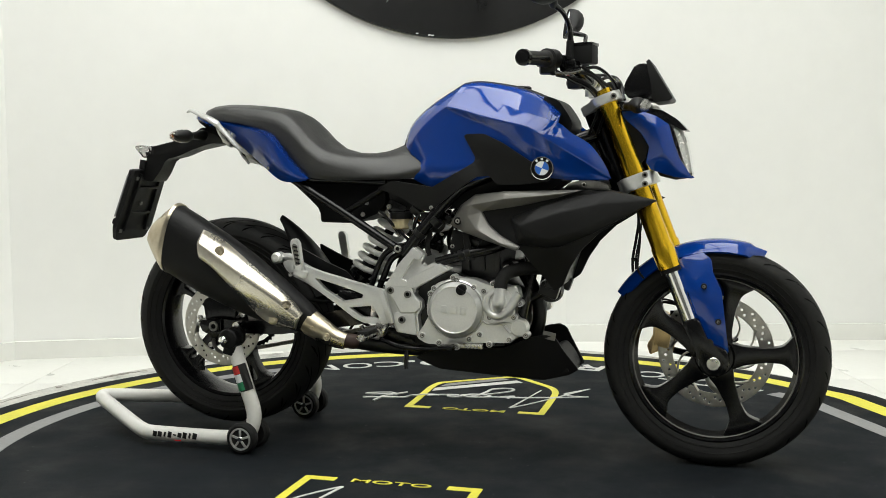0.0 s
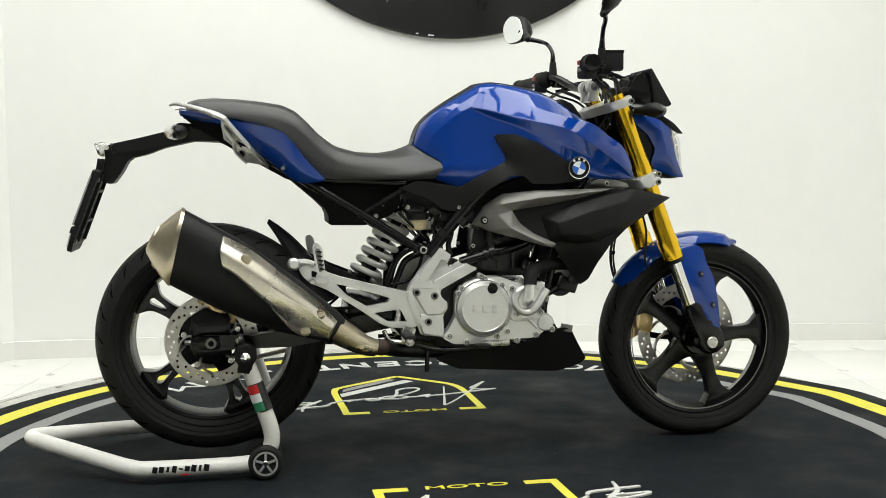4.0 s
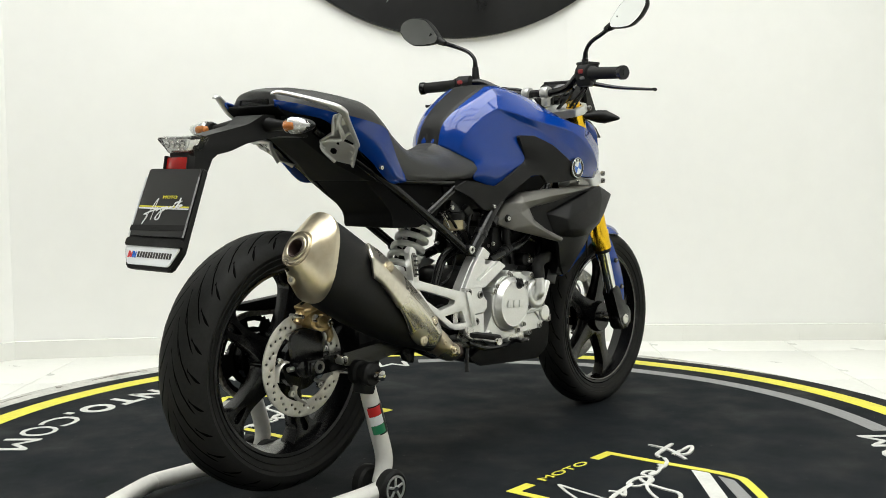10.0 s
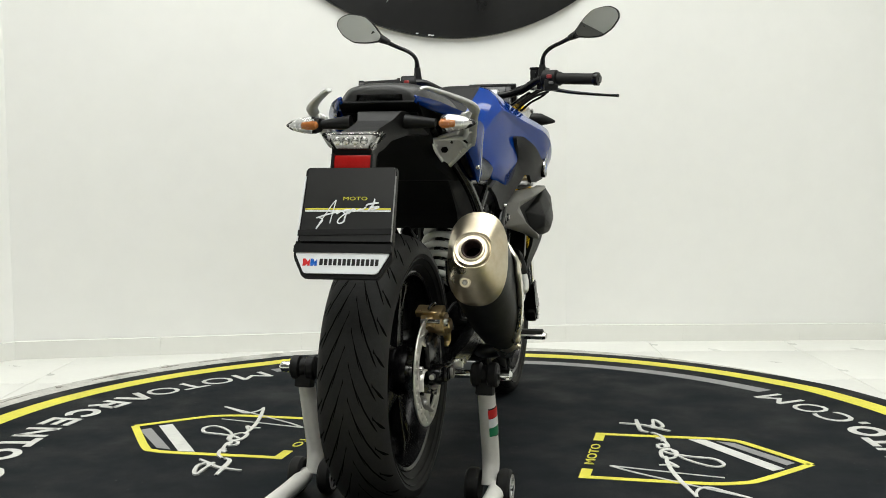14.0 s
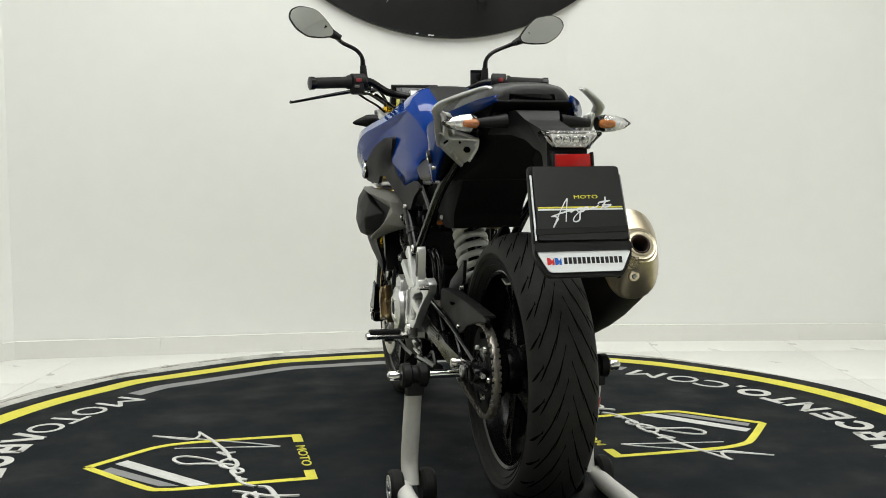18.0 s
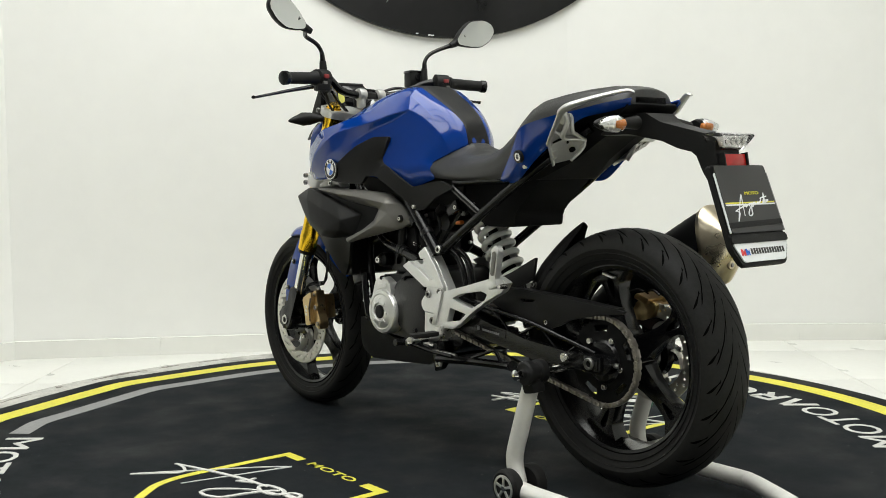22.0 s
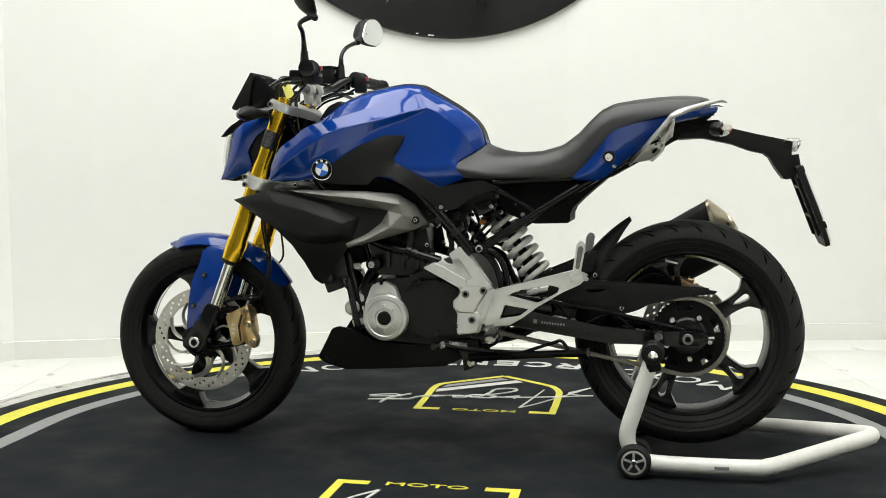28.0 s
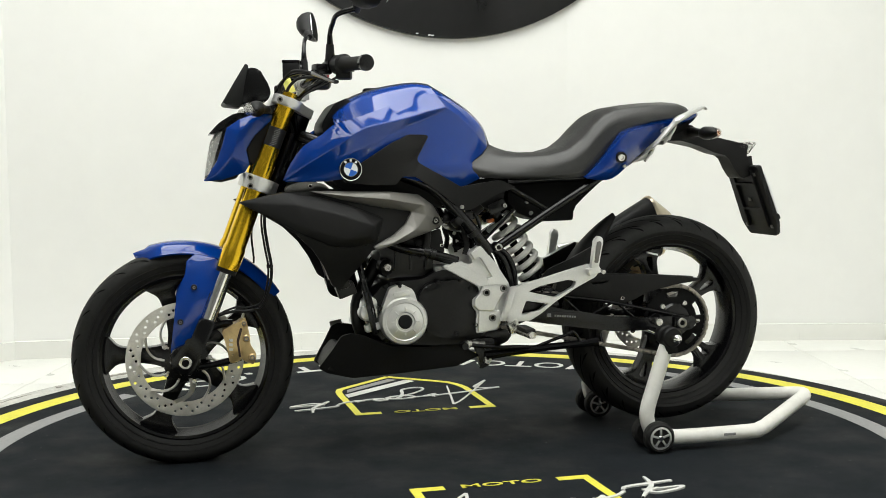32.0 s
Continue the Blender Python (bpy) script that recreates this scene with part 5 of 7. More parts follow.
# indicators
for s in (-1, 1):
    stalk = part("indicator_stalk", tube([(-0.712, s * 0.06, .872), (-0.714, s * 0.125, .868)], [0.016, 0.009], 12, 1), M_BLACK, bike)
    for nm, mat, prof, dx in (("indicator_housing", M_BLACK, [(0.003, 0.084), (0.013, 0.066), (0.021, 0.034), (0.023, 0.010), (0.018, -0.006)], 0.0), ("reflector", M_FACET, [(0.002, 0.074), (0.011, 0.058), (0.018, 0.034), (0.020, 0.012), (0.010, 0.0)], -0.007), ("indicator_lens", M_LENS, [(0.003, 0.084), (0.014, 0.067), (0.0215, 0.036), (0.024, 0.012), (0.020, -0.002)], -0.011)):
        lens = rev(prof, (0, 0, 0), 24)
        for v in lens.verts:
            v.co.z *= 0.80
            v.co.y = 0.084 - (0.084 - v.co.y) * 0.80
        bmesh.ops.transform(lens, matrix=Matrix.Translation((-0.715 + dx, s * 0.122 - 0.006, .867)) @ Matrix.Diagonal((1, s, 1, 1)), verts=lens.verts)
        part(nm, lens, mat, stalk, {"indicator_lens": "clear indicator lens"}.get(nm, ""))
    part("bulb", rev([(0.002, 0.046 * s), (0.0062, 0.043 * s), (0.0080, 0.030 * s), (0.0085, 0.014 * s), (0.004, 0.010 * s)], (-0.7365, s * 0.122 - 0.006, .866), 14), M_AMBER, stalk, "amber bulb")
    for k in range(4):
        y = s * (0.122 + 0.030 + 0.010 * k) - 0.006
        half_h = 0.0165 - 0.0030 * k
        part("lens_rib", tube([(-0.722, y, .866 - half_h), (-0.7415 + 0.002 * k, y, .866), (-0.722, y, .866 + half_h)], 0.0011, 6, 4), M_RAIL, stalk)
    fst = part("front_indicator", tube([(0.498, s * 0.096, .927), (0.510, s * 0.112, .927), (0.526, s * 0.134, .927), (0.533, s * 0.160, .925), (0.536, s * 0.206, .919)], [0.009, 0.010, 0.019, 0.0205, 0.003], 16, 5), M_BLACK, bike, "black front indicator pod")
    part("indicator_reflector", tube([(0.537, s * 0.130, .927), (0.545, s * 0.156, .925), (0.542, s * 0.195, .919)], [0.010, 0.015, 0.003], 12, 4), M_SMOKE, fst)
    part("indicator_lens", tube([(0.538, s * 0.126, .927), (0.548, s * 0.156, .925), (0.542, s * 0.202, .919)], [0.012, 0.0175, 0.003], 14, 5), M_LENS, fst, "clear indicator lens")

# grab rails: a flat bar over the tail, then a ribbed bracket folded down to the frame
for s in (-1, 1):
    EL, OM, TIP = Vector((-0.603, s * 0.184, .899)), Vector((-0.546, s * 0.169, .832)), Vector((-0.496, s * 0.103, .780))
    INT, CON, COR = Vector((-0.604, s * 0.156, .886)), Vector((-0.600, s * 0.147, .853)), Vector((-0.582, s * 0.088, .837))
    INB, HB = Vector((-0.577, s * 0.089, .817)), Vector((-0.549, s * 0.099, .790))
    nn = (OM - EL).cross(COR - EL).normalized()
    if nn.x > 0:
        nn = -nn
    rail = part("grab_rail", tube([(-0.738, s * 0.098, .936), (-0.722, s * 0.106, .940), (-0.690, s * 0.132, .932), (-0.652, s * 0.162, .920), (-0.622, s * 0.181, .909), EL, EL.lerp(OM, 0.2), OM, OM.lerp(TIP, 0.12), OM.lerp(TIP, 0.6), TIP], [0.004, 0.0080, 0.0095, 0.0112, 0.0135, 0.0130, 0.0098, 0.0060, 0.0058, 0.0055, 0.0050], 14, 5, flat=0.6), M_RAIL, bike, "cast silver grab rail")
    part("web_edge", tube([EL.lerp(INT, 0.7), INT, CON, CON.lerp(COR, 0.15), CON.lerp(COR, 0.9), COR, INB, INB.lerp(HB, 0.9), HB], [0.007, 0.006, 0.0055, 0.0055, 0.0045, 0.0045, 0.004, 0.004, 0.004], 10, 3, flat=0.8), M_RAIL, rail)
    outer = [EL, EL.lerp(OM, 0.35), EL.lerp(OM, 0.7), OM, OM.lerp(TIP, 0.25), OM.lerp(TIP, 0.5), OM.lerp(TIP, 0.75), TIP]
    inner = [INT, CON, CON.lerp(COR, 0.5), COR, INB, INB.lerp(HB, 0.5), HB, TIP]
    web = bmesh.new()
    grid_faces(web, [[p - nn * 0.004, q - nn * 0.003, q - nn * 0.0075, p - nn * 0.0075] for p, q in zip(outer, inner)])
    part("rail_web", web, M_RAIL, rail, "recessed web of the rail bracket", angle=20)
    mid = OM.lerp(CON, 0.58) + nn * 0.003
    part("bracket_ridge", tube([EL.lerp(INT, 0.35), EL.lerp(CON, 0.5) + nn * 0.002, mid, mid.lerp(COR, 0.5) + nn * 0.001, COR], [0.006, 0.0055, 0.006, 0.005, 0.004], 10, 4), M_RAIL, rail)
    for p, q in ((outer[2], mid), (outer[4], mid.lerp(COR, 0.3)), (outer[5], mid.lerp(COR, 0.62)), (outer[6], INB.lerp(COR, 0.4))):
        part("bracket_rib", tube([p, p.lerp(q, 0.5) - nn * 0.0015 + Vector((0, 0, 0.004)), q], [0.0038, 0.0032, 0.0038], 8, 4), M_RAIL, rail)
    # black tubes and a disc on the web paint the shade of openings
    for p, q in ((outer[3].lerp(outer[4], 0.6), mid.lerp(COR, 0.18)), (outer[5].lerp(outer[6], 0.3), mid.lerp(COR, 0.52))):
        part("slot_shade", tube([p.lerp(q, 0.22) - nn * 0.003, p.lerp(q, 0.78) - nn * 0.003], [0.0022, 0.0032], 8, 2), M_HOLLOW_SHADE, rail)
    part("hole_shade", aimed(rev([(0.001, 0.0), (0.0085, 0.0), (0.0085, -0.003)], (0, 0, 0), 6), INB.lerp(HB, 0.35).lerp(OM, 0.20) - nn * 0.002, nn), M_HOLLOW_SHADE, rail)

# radiator shrouds
GREY = [(.038, .625, .112), (.071, .676, .124), (.115, .705, .142), (.200, .714, .178), (.406, .718, .192), (.33, .696, .182), (.25, .678, .172), (.137, .661, .158), (.156, .628, .164), (.190, .601, .180), (.246, .574, .200), (.236, .563, .200), (.151, .586, .170), (.079, .606, .132)]
gr, gl = both("shroud_rear", panel(GREY, [], 0.012, facet=True, bevel=0.003, creases=[[(.385, .713, .200), (.29, .702, .200), (.20, .694, .192), (.105, .678, .164), (.098, .650, .158), (.128, .616, .180), (.195, .582, .200)]]), M_GREYFAIR, bike, "matt metallic grey shroud panel")
for s, p in ((-1, gr), (1, gl)):
    part("panel_bolt", bolt(.067, s * 0.138, .635, 0.006, s), M_STEEL, p)
    part("bolt_washer", rev([(0.006, s * 0.002), (0.010, s * 0.001), (0.011, -s * 0.004)], (.067, s * 0.138, .635), 18), M_BLACK, p)
BASE = [(.120, .668, .150), (.217, .680, .160), (.297, .697, .172), (.406, .716, .180), (.471, .714, .176), (.570, .689, .152), (.515, .654, .172), (.443, .610, .186), (.399, .567, .184), (.370, .523, .174), (.348, .473, .154), (.326, .458, .148), (.304, .487, .152), (.275, .523, .166), (.246, .563, .180), (.150, .615, .152)]
both("shroud_lower", panel(BASE, [(.20, .64, .158), (.30, .60, .188), (.35, .56, .190)], 0.010, step=0.018), M_BLACK, bike, "matt black radiator shroud")
BLOCK = [(.214, .645, .166), (.297, .677, .194), (.384, .703, .190), (.471, .717, .180), (.582, .690, .152), (.486, .640, .188), (.428, .608, .206), (.355, .577, .212), (.304, .572, .204), (.232, .582, .178)]
both("shroud_block", panel(BLOCK, [], 0.030, facet=True, bevel=0.004, creases=[[(.246, .628, .216), (.34, .660, .220), (.44, .684, .206), (.556, .689, .166)], [(.256, .600, .214), (.32, .596, .224), (.40, .618, .220), (.47, .650, .200)]]), M_BLACK, bike, "faceted matt black shroud with textured tip")
for s in (-1, 1):
    mount = part("mounting_bracket", prism([(.345, .716), (.362, .734), (.392, .741), (.430, .739), (.462, .728), (.464, .716)], s * 0.112, s * 0.146, 0.004, 0.006), M_BOLT, bike, "dull grey tank mounting bracket")
    socket_bolt("bracket_bolt", .400, s * 0.1465, .730, 0.0065, s, mount, M_STEEL)

# front mudguard
FM = (0.726, 0.0, 0.286)
FEND_R = 0.303
bm = bmesh.new()
rings = []
for i in range(29):
    a = radians(66 + (148 - 66) * i / 28)
    w = 0.062 * min(1.0, 0.10 + (i / 5.0) ** 0.7) * (1.0 if i < 22 else max(0.55, 1 - (i - 22) * 0.06))
    ring = []
    for k in range(-6, 7):
        u = k / 6
        r = FEND_R - 0.030 * abs(u) ** 2.6 - (0.006 if i < 3 else 0)
        ring.append((FM[0] + r * math.cos(a), u * w, FM[2] + r * math.sin(a)))
    inner = [(FM[0] + (math.hypot(p[0] - FM[0], p[2] - FM[2]) - 0.004) * math.cos(a), p[1] * 0.95, FM[2] + (math.hypot(p[0] - FM[0], p[2] - FM[2]) - 0.004) * math.sin(a)) for p in ring[::-1]]
    rings.append(ring + inner)
grid_faces(bm, rings)
guard = part("front_mudguard", bm, M_BLUE, bike, "glossy blue front mudguard", angle=50)
SIDE = [(0.640, .545, .066), (0.690, .557, .064), (0.712, .540, .074), (0.716, .508, .084), (0.738, .461, .090), (0.757, .310, .098), (0.743, .272, .098), (0.720, .292, .096), (0.690, .362, .096), (0.668, .420, .096), (0.655, .460, .094), (0.622, .478, .082), (0.615, .52, .070)]
sr, sl = both("mudguard_side", panel(SIDE, [(0.70, .45, .100), (0.72, .38, .102)], 0.006, step=0.016), M_BLUE, bike, "blue mudguard side bracket cover")
for s, p in ((-1, sr), (1, sl)):
    for x, z in ((.695, .474), (.731, .386)):
        part("mudguard_bolt", bolt(x, s * 0.104, z, 0.0042, s), M_BOLT, p)
        part("bolt_cup", rev([(0.0045, s * 0.002), (0.0075, s * 0.001), (0.008, -s * 0.003)], (x, s * 0.103, z), 16), M_BLACK, p)

# headlamp cowl and instruments
COWL = [(0.478, .914, .090), (0.528, .917, .095), (0.572, .902, .094), (0.604, .880, .086), (0.616, .835, .082), (0.630, .795, .074), (0.662, .743, .050), (0.617, .747, .070), (0.560, .766, .088), (0.548, .786, .094), (0.556, .824, .100), (0.534, .860, .098), (0.502, .888, .095)]
both("headlamp_cowl", panel(COWL, [], 0.008, facet=True, creases=[[(0.528, .902, .102), (0.572, .872, .106), (0.592, .81, .100), (0.632, .762, .074)]]), M_BLUE, bike, "glossy blue headlamp cowl side")
part("headlamp_shell", prism([(0.500, .900), (0.580, .918), (0.612, .880), (0.622, .82), (0.636, .775), (0.61, .757), (0.55, .78), (0.515, .83)], -0.072, 0.072, 0.014, 0.01), M_BLACK, bike, "black headlamp housing")
part("headlamp_visor", prism([(0.540, .922), (0.585, .917), (0.622, .894), (0.650, .864), (0.634, .866), (0.600, .884), (0.560, .904)], -0.072, 0.072, 0.006, 0.006), M_SATIN, bike)
lens = prism([(0.606, .880), (0.628, .873), (0.645, .846), (0.655, .792), (0.661, .748), (0.648, .752), (0.632, .790), (0.617, .840)], -0.076, 0.076, 0.006, 0.006)
back = prism([(0.612, .872), (0.626, .864), (0.638, .838), (0.648, .792), (0.654, .758), (0.648, .762), (0.636, .796), (0.622, .842)], -0.068, 0.068, 0.003)
for v in [v for bm in (lens, back) for v in bm.verts]:
    v.co.y *= float(np.interp(v.co.x, [0.610, 0.640, 0.662], [1.0, 0.80, 0.50]))
part("headlamp_lens", lens, M_LENS, bike, "tall clear pointed headlamp lens")
part("headlamp_reflector", back, M_FACET, bike, "bright faceted headlamp reflector")
part("cowl_tongue", prism([(0.570, .766), (0.640, .766), (0.655, .745), (0.620, .740), (0.580, .750)], -0.05, 0.05, 0.006, 0.004), M_BLACK, bike)
dash = part("instrument_pod", prism([(0.487, .972), (0.493, .990), (0.519, 1.034), (0.547, 1.036), (0.574, .985), (0.568, .940), (0.497, .950)], -0.066, 0.066, 0.009, 0.008), M_SATIN, bike, "black digital instrument pod")
part("display", box((0.5045, 0, 1.012), (0.004, 0.10, 0.042), (0, 30, 0), 0.002), M_DARKGLASS, dash)
part("flyscreen", prism([(0.545, 1.040), (0.553, 1.045), (0.612, .946), (0.604, .940), (0.564, .936), (0.556, .990)], -0.077, 0.077, 0.003, 0.003), M_BLACK, bike, "small black flyscreen")
part("lamp_bracket", prism([(0.462, .945), (0.500, .935), (0.530, .935), (0.530, .915), (0.470, .915)], -0.098, 0.098, 0.004, 0.006), M_SATIN, bike)
for s in (-1, 1):
    for x in (0.478, 0.496):
        part("bracket_bolt", bolt(x, s * 0.099, .927, 0.006, s), M_STEEL, bike)
    part("fork_shroud", panel([(0.466, .905, .086), (0.502, .892, .088), (0.530, .868, .090), (0.554, .825, .090), (0.546, .792, .088), (0.522, .772, .086), (0.500, .772, .084), (0.492, .80, .084)], [], 0.004) if s < 0 else flipped(panel([(0.466, .905, .086), (0.502, .892, .088), (0.530, .868, .090), (0.554, .825, .090), (0.546, .792, .088), (0.522, .772, .086), (0.500, .772, .084), (0.492, .80, .084)], [], 0.004)), M_BLACK, bike)

# handlebar and controls
bar = part("handlebar", tube([(.292, -.372, 1.030), (.330, -.235, 1.036), (.352, -.180, 1.036), (.385, -.120, 1.008), (.398, -.060, .996), (.400, 0, .996), (.398, .060, .996), (.385, .120, 1.008), (.352, .180, 1.036), (.326, .235, 1.032), (.286, .362, 1.022)], 0.0115, 14, 6), M_SATIN, bike, "black tubular handlebar")
for s in (-1, 1):
    riser = part("bar_riser", merge(rev([(0.0125, -0.016), (0.0135, -0.014), (0.0135, 0.016), (0.0125, 0.018)], (.398, s * 0.034, .972), 20, "z"), rev([(0.012, -0.013), (0.0185, -0.012), (0.0195, -0.009), (0.0195, 0.009), (0.0185, 0.012), (0.012, 0.013)], (.398, s * 0.034, .996), 24)), M_RAIL, bar, "silver bar clamp")
    zo = 0.004 if s < 0 else -0.002
    g0, g1 = Vector((.320, s * .245, 1.033 + zo)), Vector((.292, s * .352, 1.027 + zo))
    d = (g1 - g0).normalized()
    grip = part("grip", tube([g0, g0 + d * .006, g0 + d * .012, g1 - d * 0.004, g1], [0.021, 0.021, 0.0170, 0.0165, 0.0165], 18, 1), M_RUBBER, bar, "black rubber grip")
    part("bar_end", tube([g1, g1 + d * 0.004, g1 + d * 0.016, g1 + d * 0.018], [0.0175, 0.0195, 0.0195, 0.012], 20, 1), M_SATIN, grip, "round bar-end weight")
    sw = part("switch_housing", merge(tube([g0 - d * 0.050, g0 - d * 0.046, g0 - d * 0.006, g0 - d * 0.002], [0.018, 0.025, 0.026, 0.020], 16, 1), box(g0 - d * 0.024 + Vector((-0.006, 0, -0.020)), (0.038, 0.042, 0.034), (0, 0, -s * 15), 0.007)), M_BLACK, bar, "black switch housing")
    part("switch_button", box(g0 - d * 0.026 + Vector((-0.026, 0, 0.004)), (0.010, 0.016, 0.012), bevel=0.003), M_DULLRED, sw)
    part("switch_rocker", box(g0 - d * 0.020 + Vector((-0.026, 0, -0.014)), (0.008, 0.014, 0.008), bevel=0.002), M_GREYFAIR, sw)
    lv = part("lever", tube([(.372, s * .190, 1.018), (.395, s * .225, 1.010), (.392, s * .280, 1.000), (.382, s * .350, .988 + zo), (.372, s * .405, .979 + 2 * zo), (.368, s * .418, .978 + 2 * zo)], [0.010, 0.009, 0.0075, 0.0060, 0.0055, 0.007], 10, 5, flat=0.7), M_SATIN, bar, "black lever")
    part("lever_perch", box((.372, s * .195, 1.022), (0.045, 0.032, 0.026), (0, 0, s * 20), 0.006), M_SATIN, bar)
    bx, by, mx, my, mz = (.371, .187, .326, .358, 1.200) if s < 0 else (.351, .197, .276, .360, 1.200)
    stem = part("mirror_stem", tube([(bx, s * by, 1.036), (bx, s * (by + .002), 1.080), (bx, s * (by + .006), 1.110), (bx - .004, s * (by + .026), 1.132), (bx - .012, s * (by + .066), 1.150), (mx + .014, s * .290, 1.164)], [0.009, 0.0085, 0.006, 0.006, 0.006, 0.008], 12, 6), M_SATIN, bar, "black mirror stem")
    part("stem_boot", tube([(bx, s * by, 1.046), (bx, s * (by + .002), 1.084)], [0.0125, 0.0095], 14, 1), M_BLACK, stem)
    out = fillet([(.430, 1.210), (.424, 1.233), (.396, 1.248), (.345, 1.240), (.316, 1.212), (.290, 1.176), (.296, 1.160), (.330, 1.154), (.375, 1.155), (.410, 1.178)], 0.014)
    cy, cz = 0.360, 1.200

    def on_mirror(dx, y, z, sc):
        u, w = (y - cy) * sc, (z - cz) * sc
        return (mx + dx - 0.28 * u + 0.20 * w, s * (my + u), mz + w)
    head = bmesh.new()
    grid_faces(head, [[on_mirror(dx, y, z, sc) for y, z in out] for sc, dx in ((0.97, -0.005), (1.0, 0.0), (0.99, 0.008), (0.88, 0.022), (0.62, 0.036), (0.3, 0.044), (0.05, 0.046))])
    mirror = part("mirror_housing", head, M_BLACK, stem, "black mirror housing")
    gl_ = bmesh.new()
    grid_faces(gl_, [[on_mirror(-dx, y, z, 0.93) for y, z in out] for dx in (0.0035, 0.0065)])
    part("mirror_glass", gl_, M_MIRROR, stem, "mirror glass")
    part("mirror_neck", tube([(mx + .018, s * .272, 1.158), (mx + .020, s * .298, 1.170), (mx + .018, s * .325, 1.186)], [0.008, 0.013, 0.018], 12, 4), M_BLACK, stem)
res = part("brake_reservoir", box((.408, -.175, 1.050), (0.048, 0.046, 0.046), (0, 0, -12), 0.005), M_BLACK, bar, "square black brake fluid reservoir")
part("reservoir_lid", box((.408, -.175, 1.075), (0.050, 0.048, 0.008), (0, 0, -12), 0.002), M_SATIN, res)
part("reservoir_window", rev([(0.004, -0.003), (0.010, -0.003), (0.011, 0.0), (0.011, 0.004)], (.383, -.175, 1.058), 16, "x"), M_DARKGLASS, res)
part("paper_tag", box((.443, .075, .990), (0.024, 0.002, 0.040), (12, 20, 12), 0.0006), M_TAG, bike, "yellow paper tag tied to the bar")
part("ignition_lock", rev([(0.004, 0.03), (0.016, 0.03), (0.019, 0.026), (0.019, 0.0)], (.455, 0, .965), 20, "z"), M_BLACK, bike)
for i, pts in enumerate(([(.40, -.185, 1.02), (.44, -.13, .99), (.47, -.07, .95), (.49, -.05, .86)], [(.375, .18, 1.01), (.44, .14, 1.02), (.47, .10, .97), (.47, .06, .88)], [(.36, .2, 1.0), (.43, .16, 1.0), (.455, .09, .95), (.43, .05, .87)], [(.36, -.2, 1.01), (.42, -.16, 1.0), (.45, -.09, .95), (.42, -.05, .86)], [(.34, -.21, 1.0), (.40, -.15, .985), (.43, -.09, .94), (.40, -.06, .86)])):
    part("control_cable", tube(pts, 0.004, 8, 8), M_BLACK, bike, "black control cable")
for pts, r in (([(.385, -.16, 1.012), (.425, -.12, 1.024), (.455, -.06, 1.000), (.475, -.02, .955)], 0.0045), ([(.37, -.15, 1.0), (.41, -.10, .975), (.43, -.05, .94), (.43, -.03, .88)], 0.005), ([(.38, .17, 1.006), (.42, .13, 1.018), (.455, .07, 1.004), (.48, .03, .950)], 0.0045), ([(.365, .16, .998), (.405, .11, .972), (.425, .06, .935), (.42, .04, .87)], 0.005), ([(.40, -.02, 1.010), (.44, .0, 1.012), (.47, .0, .98)], 0.004), ([(.34, -.22, 1.012), (.37, -.19, .990), (.41, -.14, .968), (.44, -.09, .925)], 0.0035), ([(.33, .23, 1.006), (.365, .19, .985), (.41, .14, .962), (.44, .09, .92)], 0.0035)):
    part("wiring_loom", tube(pts, r, 8, 8), M_SATIN, bike, "black wiring loom at the bar")
for s in (-1, 1):
    part("lever_pivot", rev([(0.003, -0.014), (0.007, -0.014), (0.007, 0.014), (0.003, 0.014)], (.384, s * .200, 1.020), 14, "z"), M_STEEL, bar)
    part("perch_clamp", box((.350, s * .196, 1.034), (0.026, 0.020, 0.030), (0, 0, s * 20), 0.004), M_SATIN, bar)
    part("cable_adjuster", tube([(.385, s * .175, 1.016), (.395, s * .150, 1.014)], 0.0055, 10, 1), M_BOLT, bar)
    part("switch_toggle", box((.312, s * .222, 1.020), (0.010, 0.012, 0.008), (0, 20, 0), 0.002), M_GREYFAIR, bar)
    part("mirror_collar", rev([(0.008, -0.004), (0.013, -0.003), (0.013, 0.004), (0.008, 0.005)], ((.371, -.187, 1.044) if s < 0 else (.351, .197, 1.044)), 16, "z"), M_BLACK, bar)
part("bar_plate", box((.402, 0, .990), (0.030, 0.050, 0.012), bevel=0.003), M_SATIN, bar)
for off, r in ((0.0, 0.0040), (0.008, 0.0028)):
    part("brake_hose", tube([(.500 + off, .03, .72), (.513 + off, .090, .640), (.507 + off, .095, .579), (.498 + off, .095, .522), (.502 + off, .095, .474), (.524, .095 - off, .420 + off), (.564, .095 - off, .407 + off), (.595, .090 - off, .407 + off), (.640, .086, .392), (.60, .075, .36)], r, 8, 8), M_BLACK, bike, "black front brake hose")
for x, z in ((.502, .522), (.540, .4135)):
    part("hose_grip", box((x, .095, z), (0.016, 0.012, 0.010), (0, 0, 0), 0.002), M_SATIN, bike)
part("wheel_sensor_wire", tube([(.52, -.05, .70), (.535, -.09, .60), (.53, -.095, .52), (.545, -.09, .49)], 0.003, 8, 6), M_BLACK, bike)

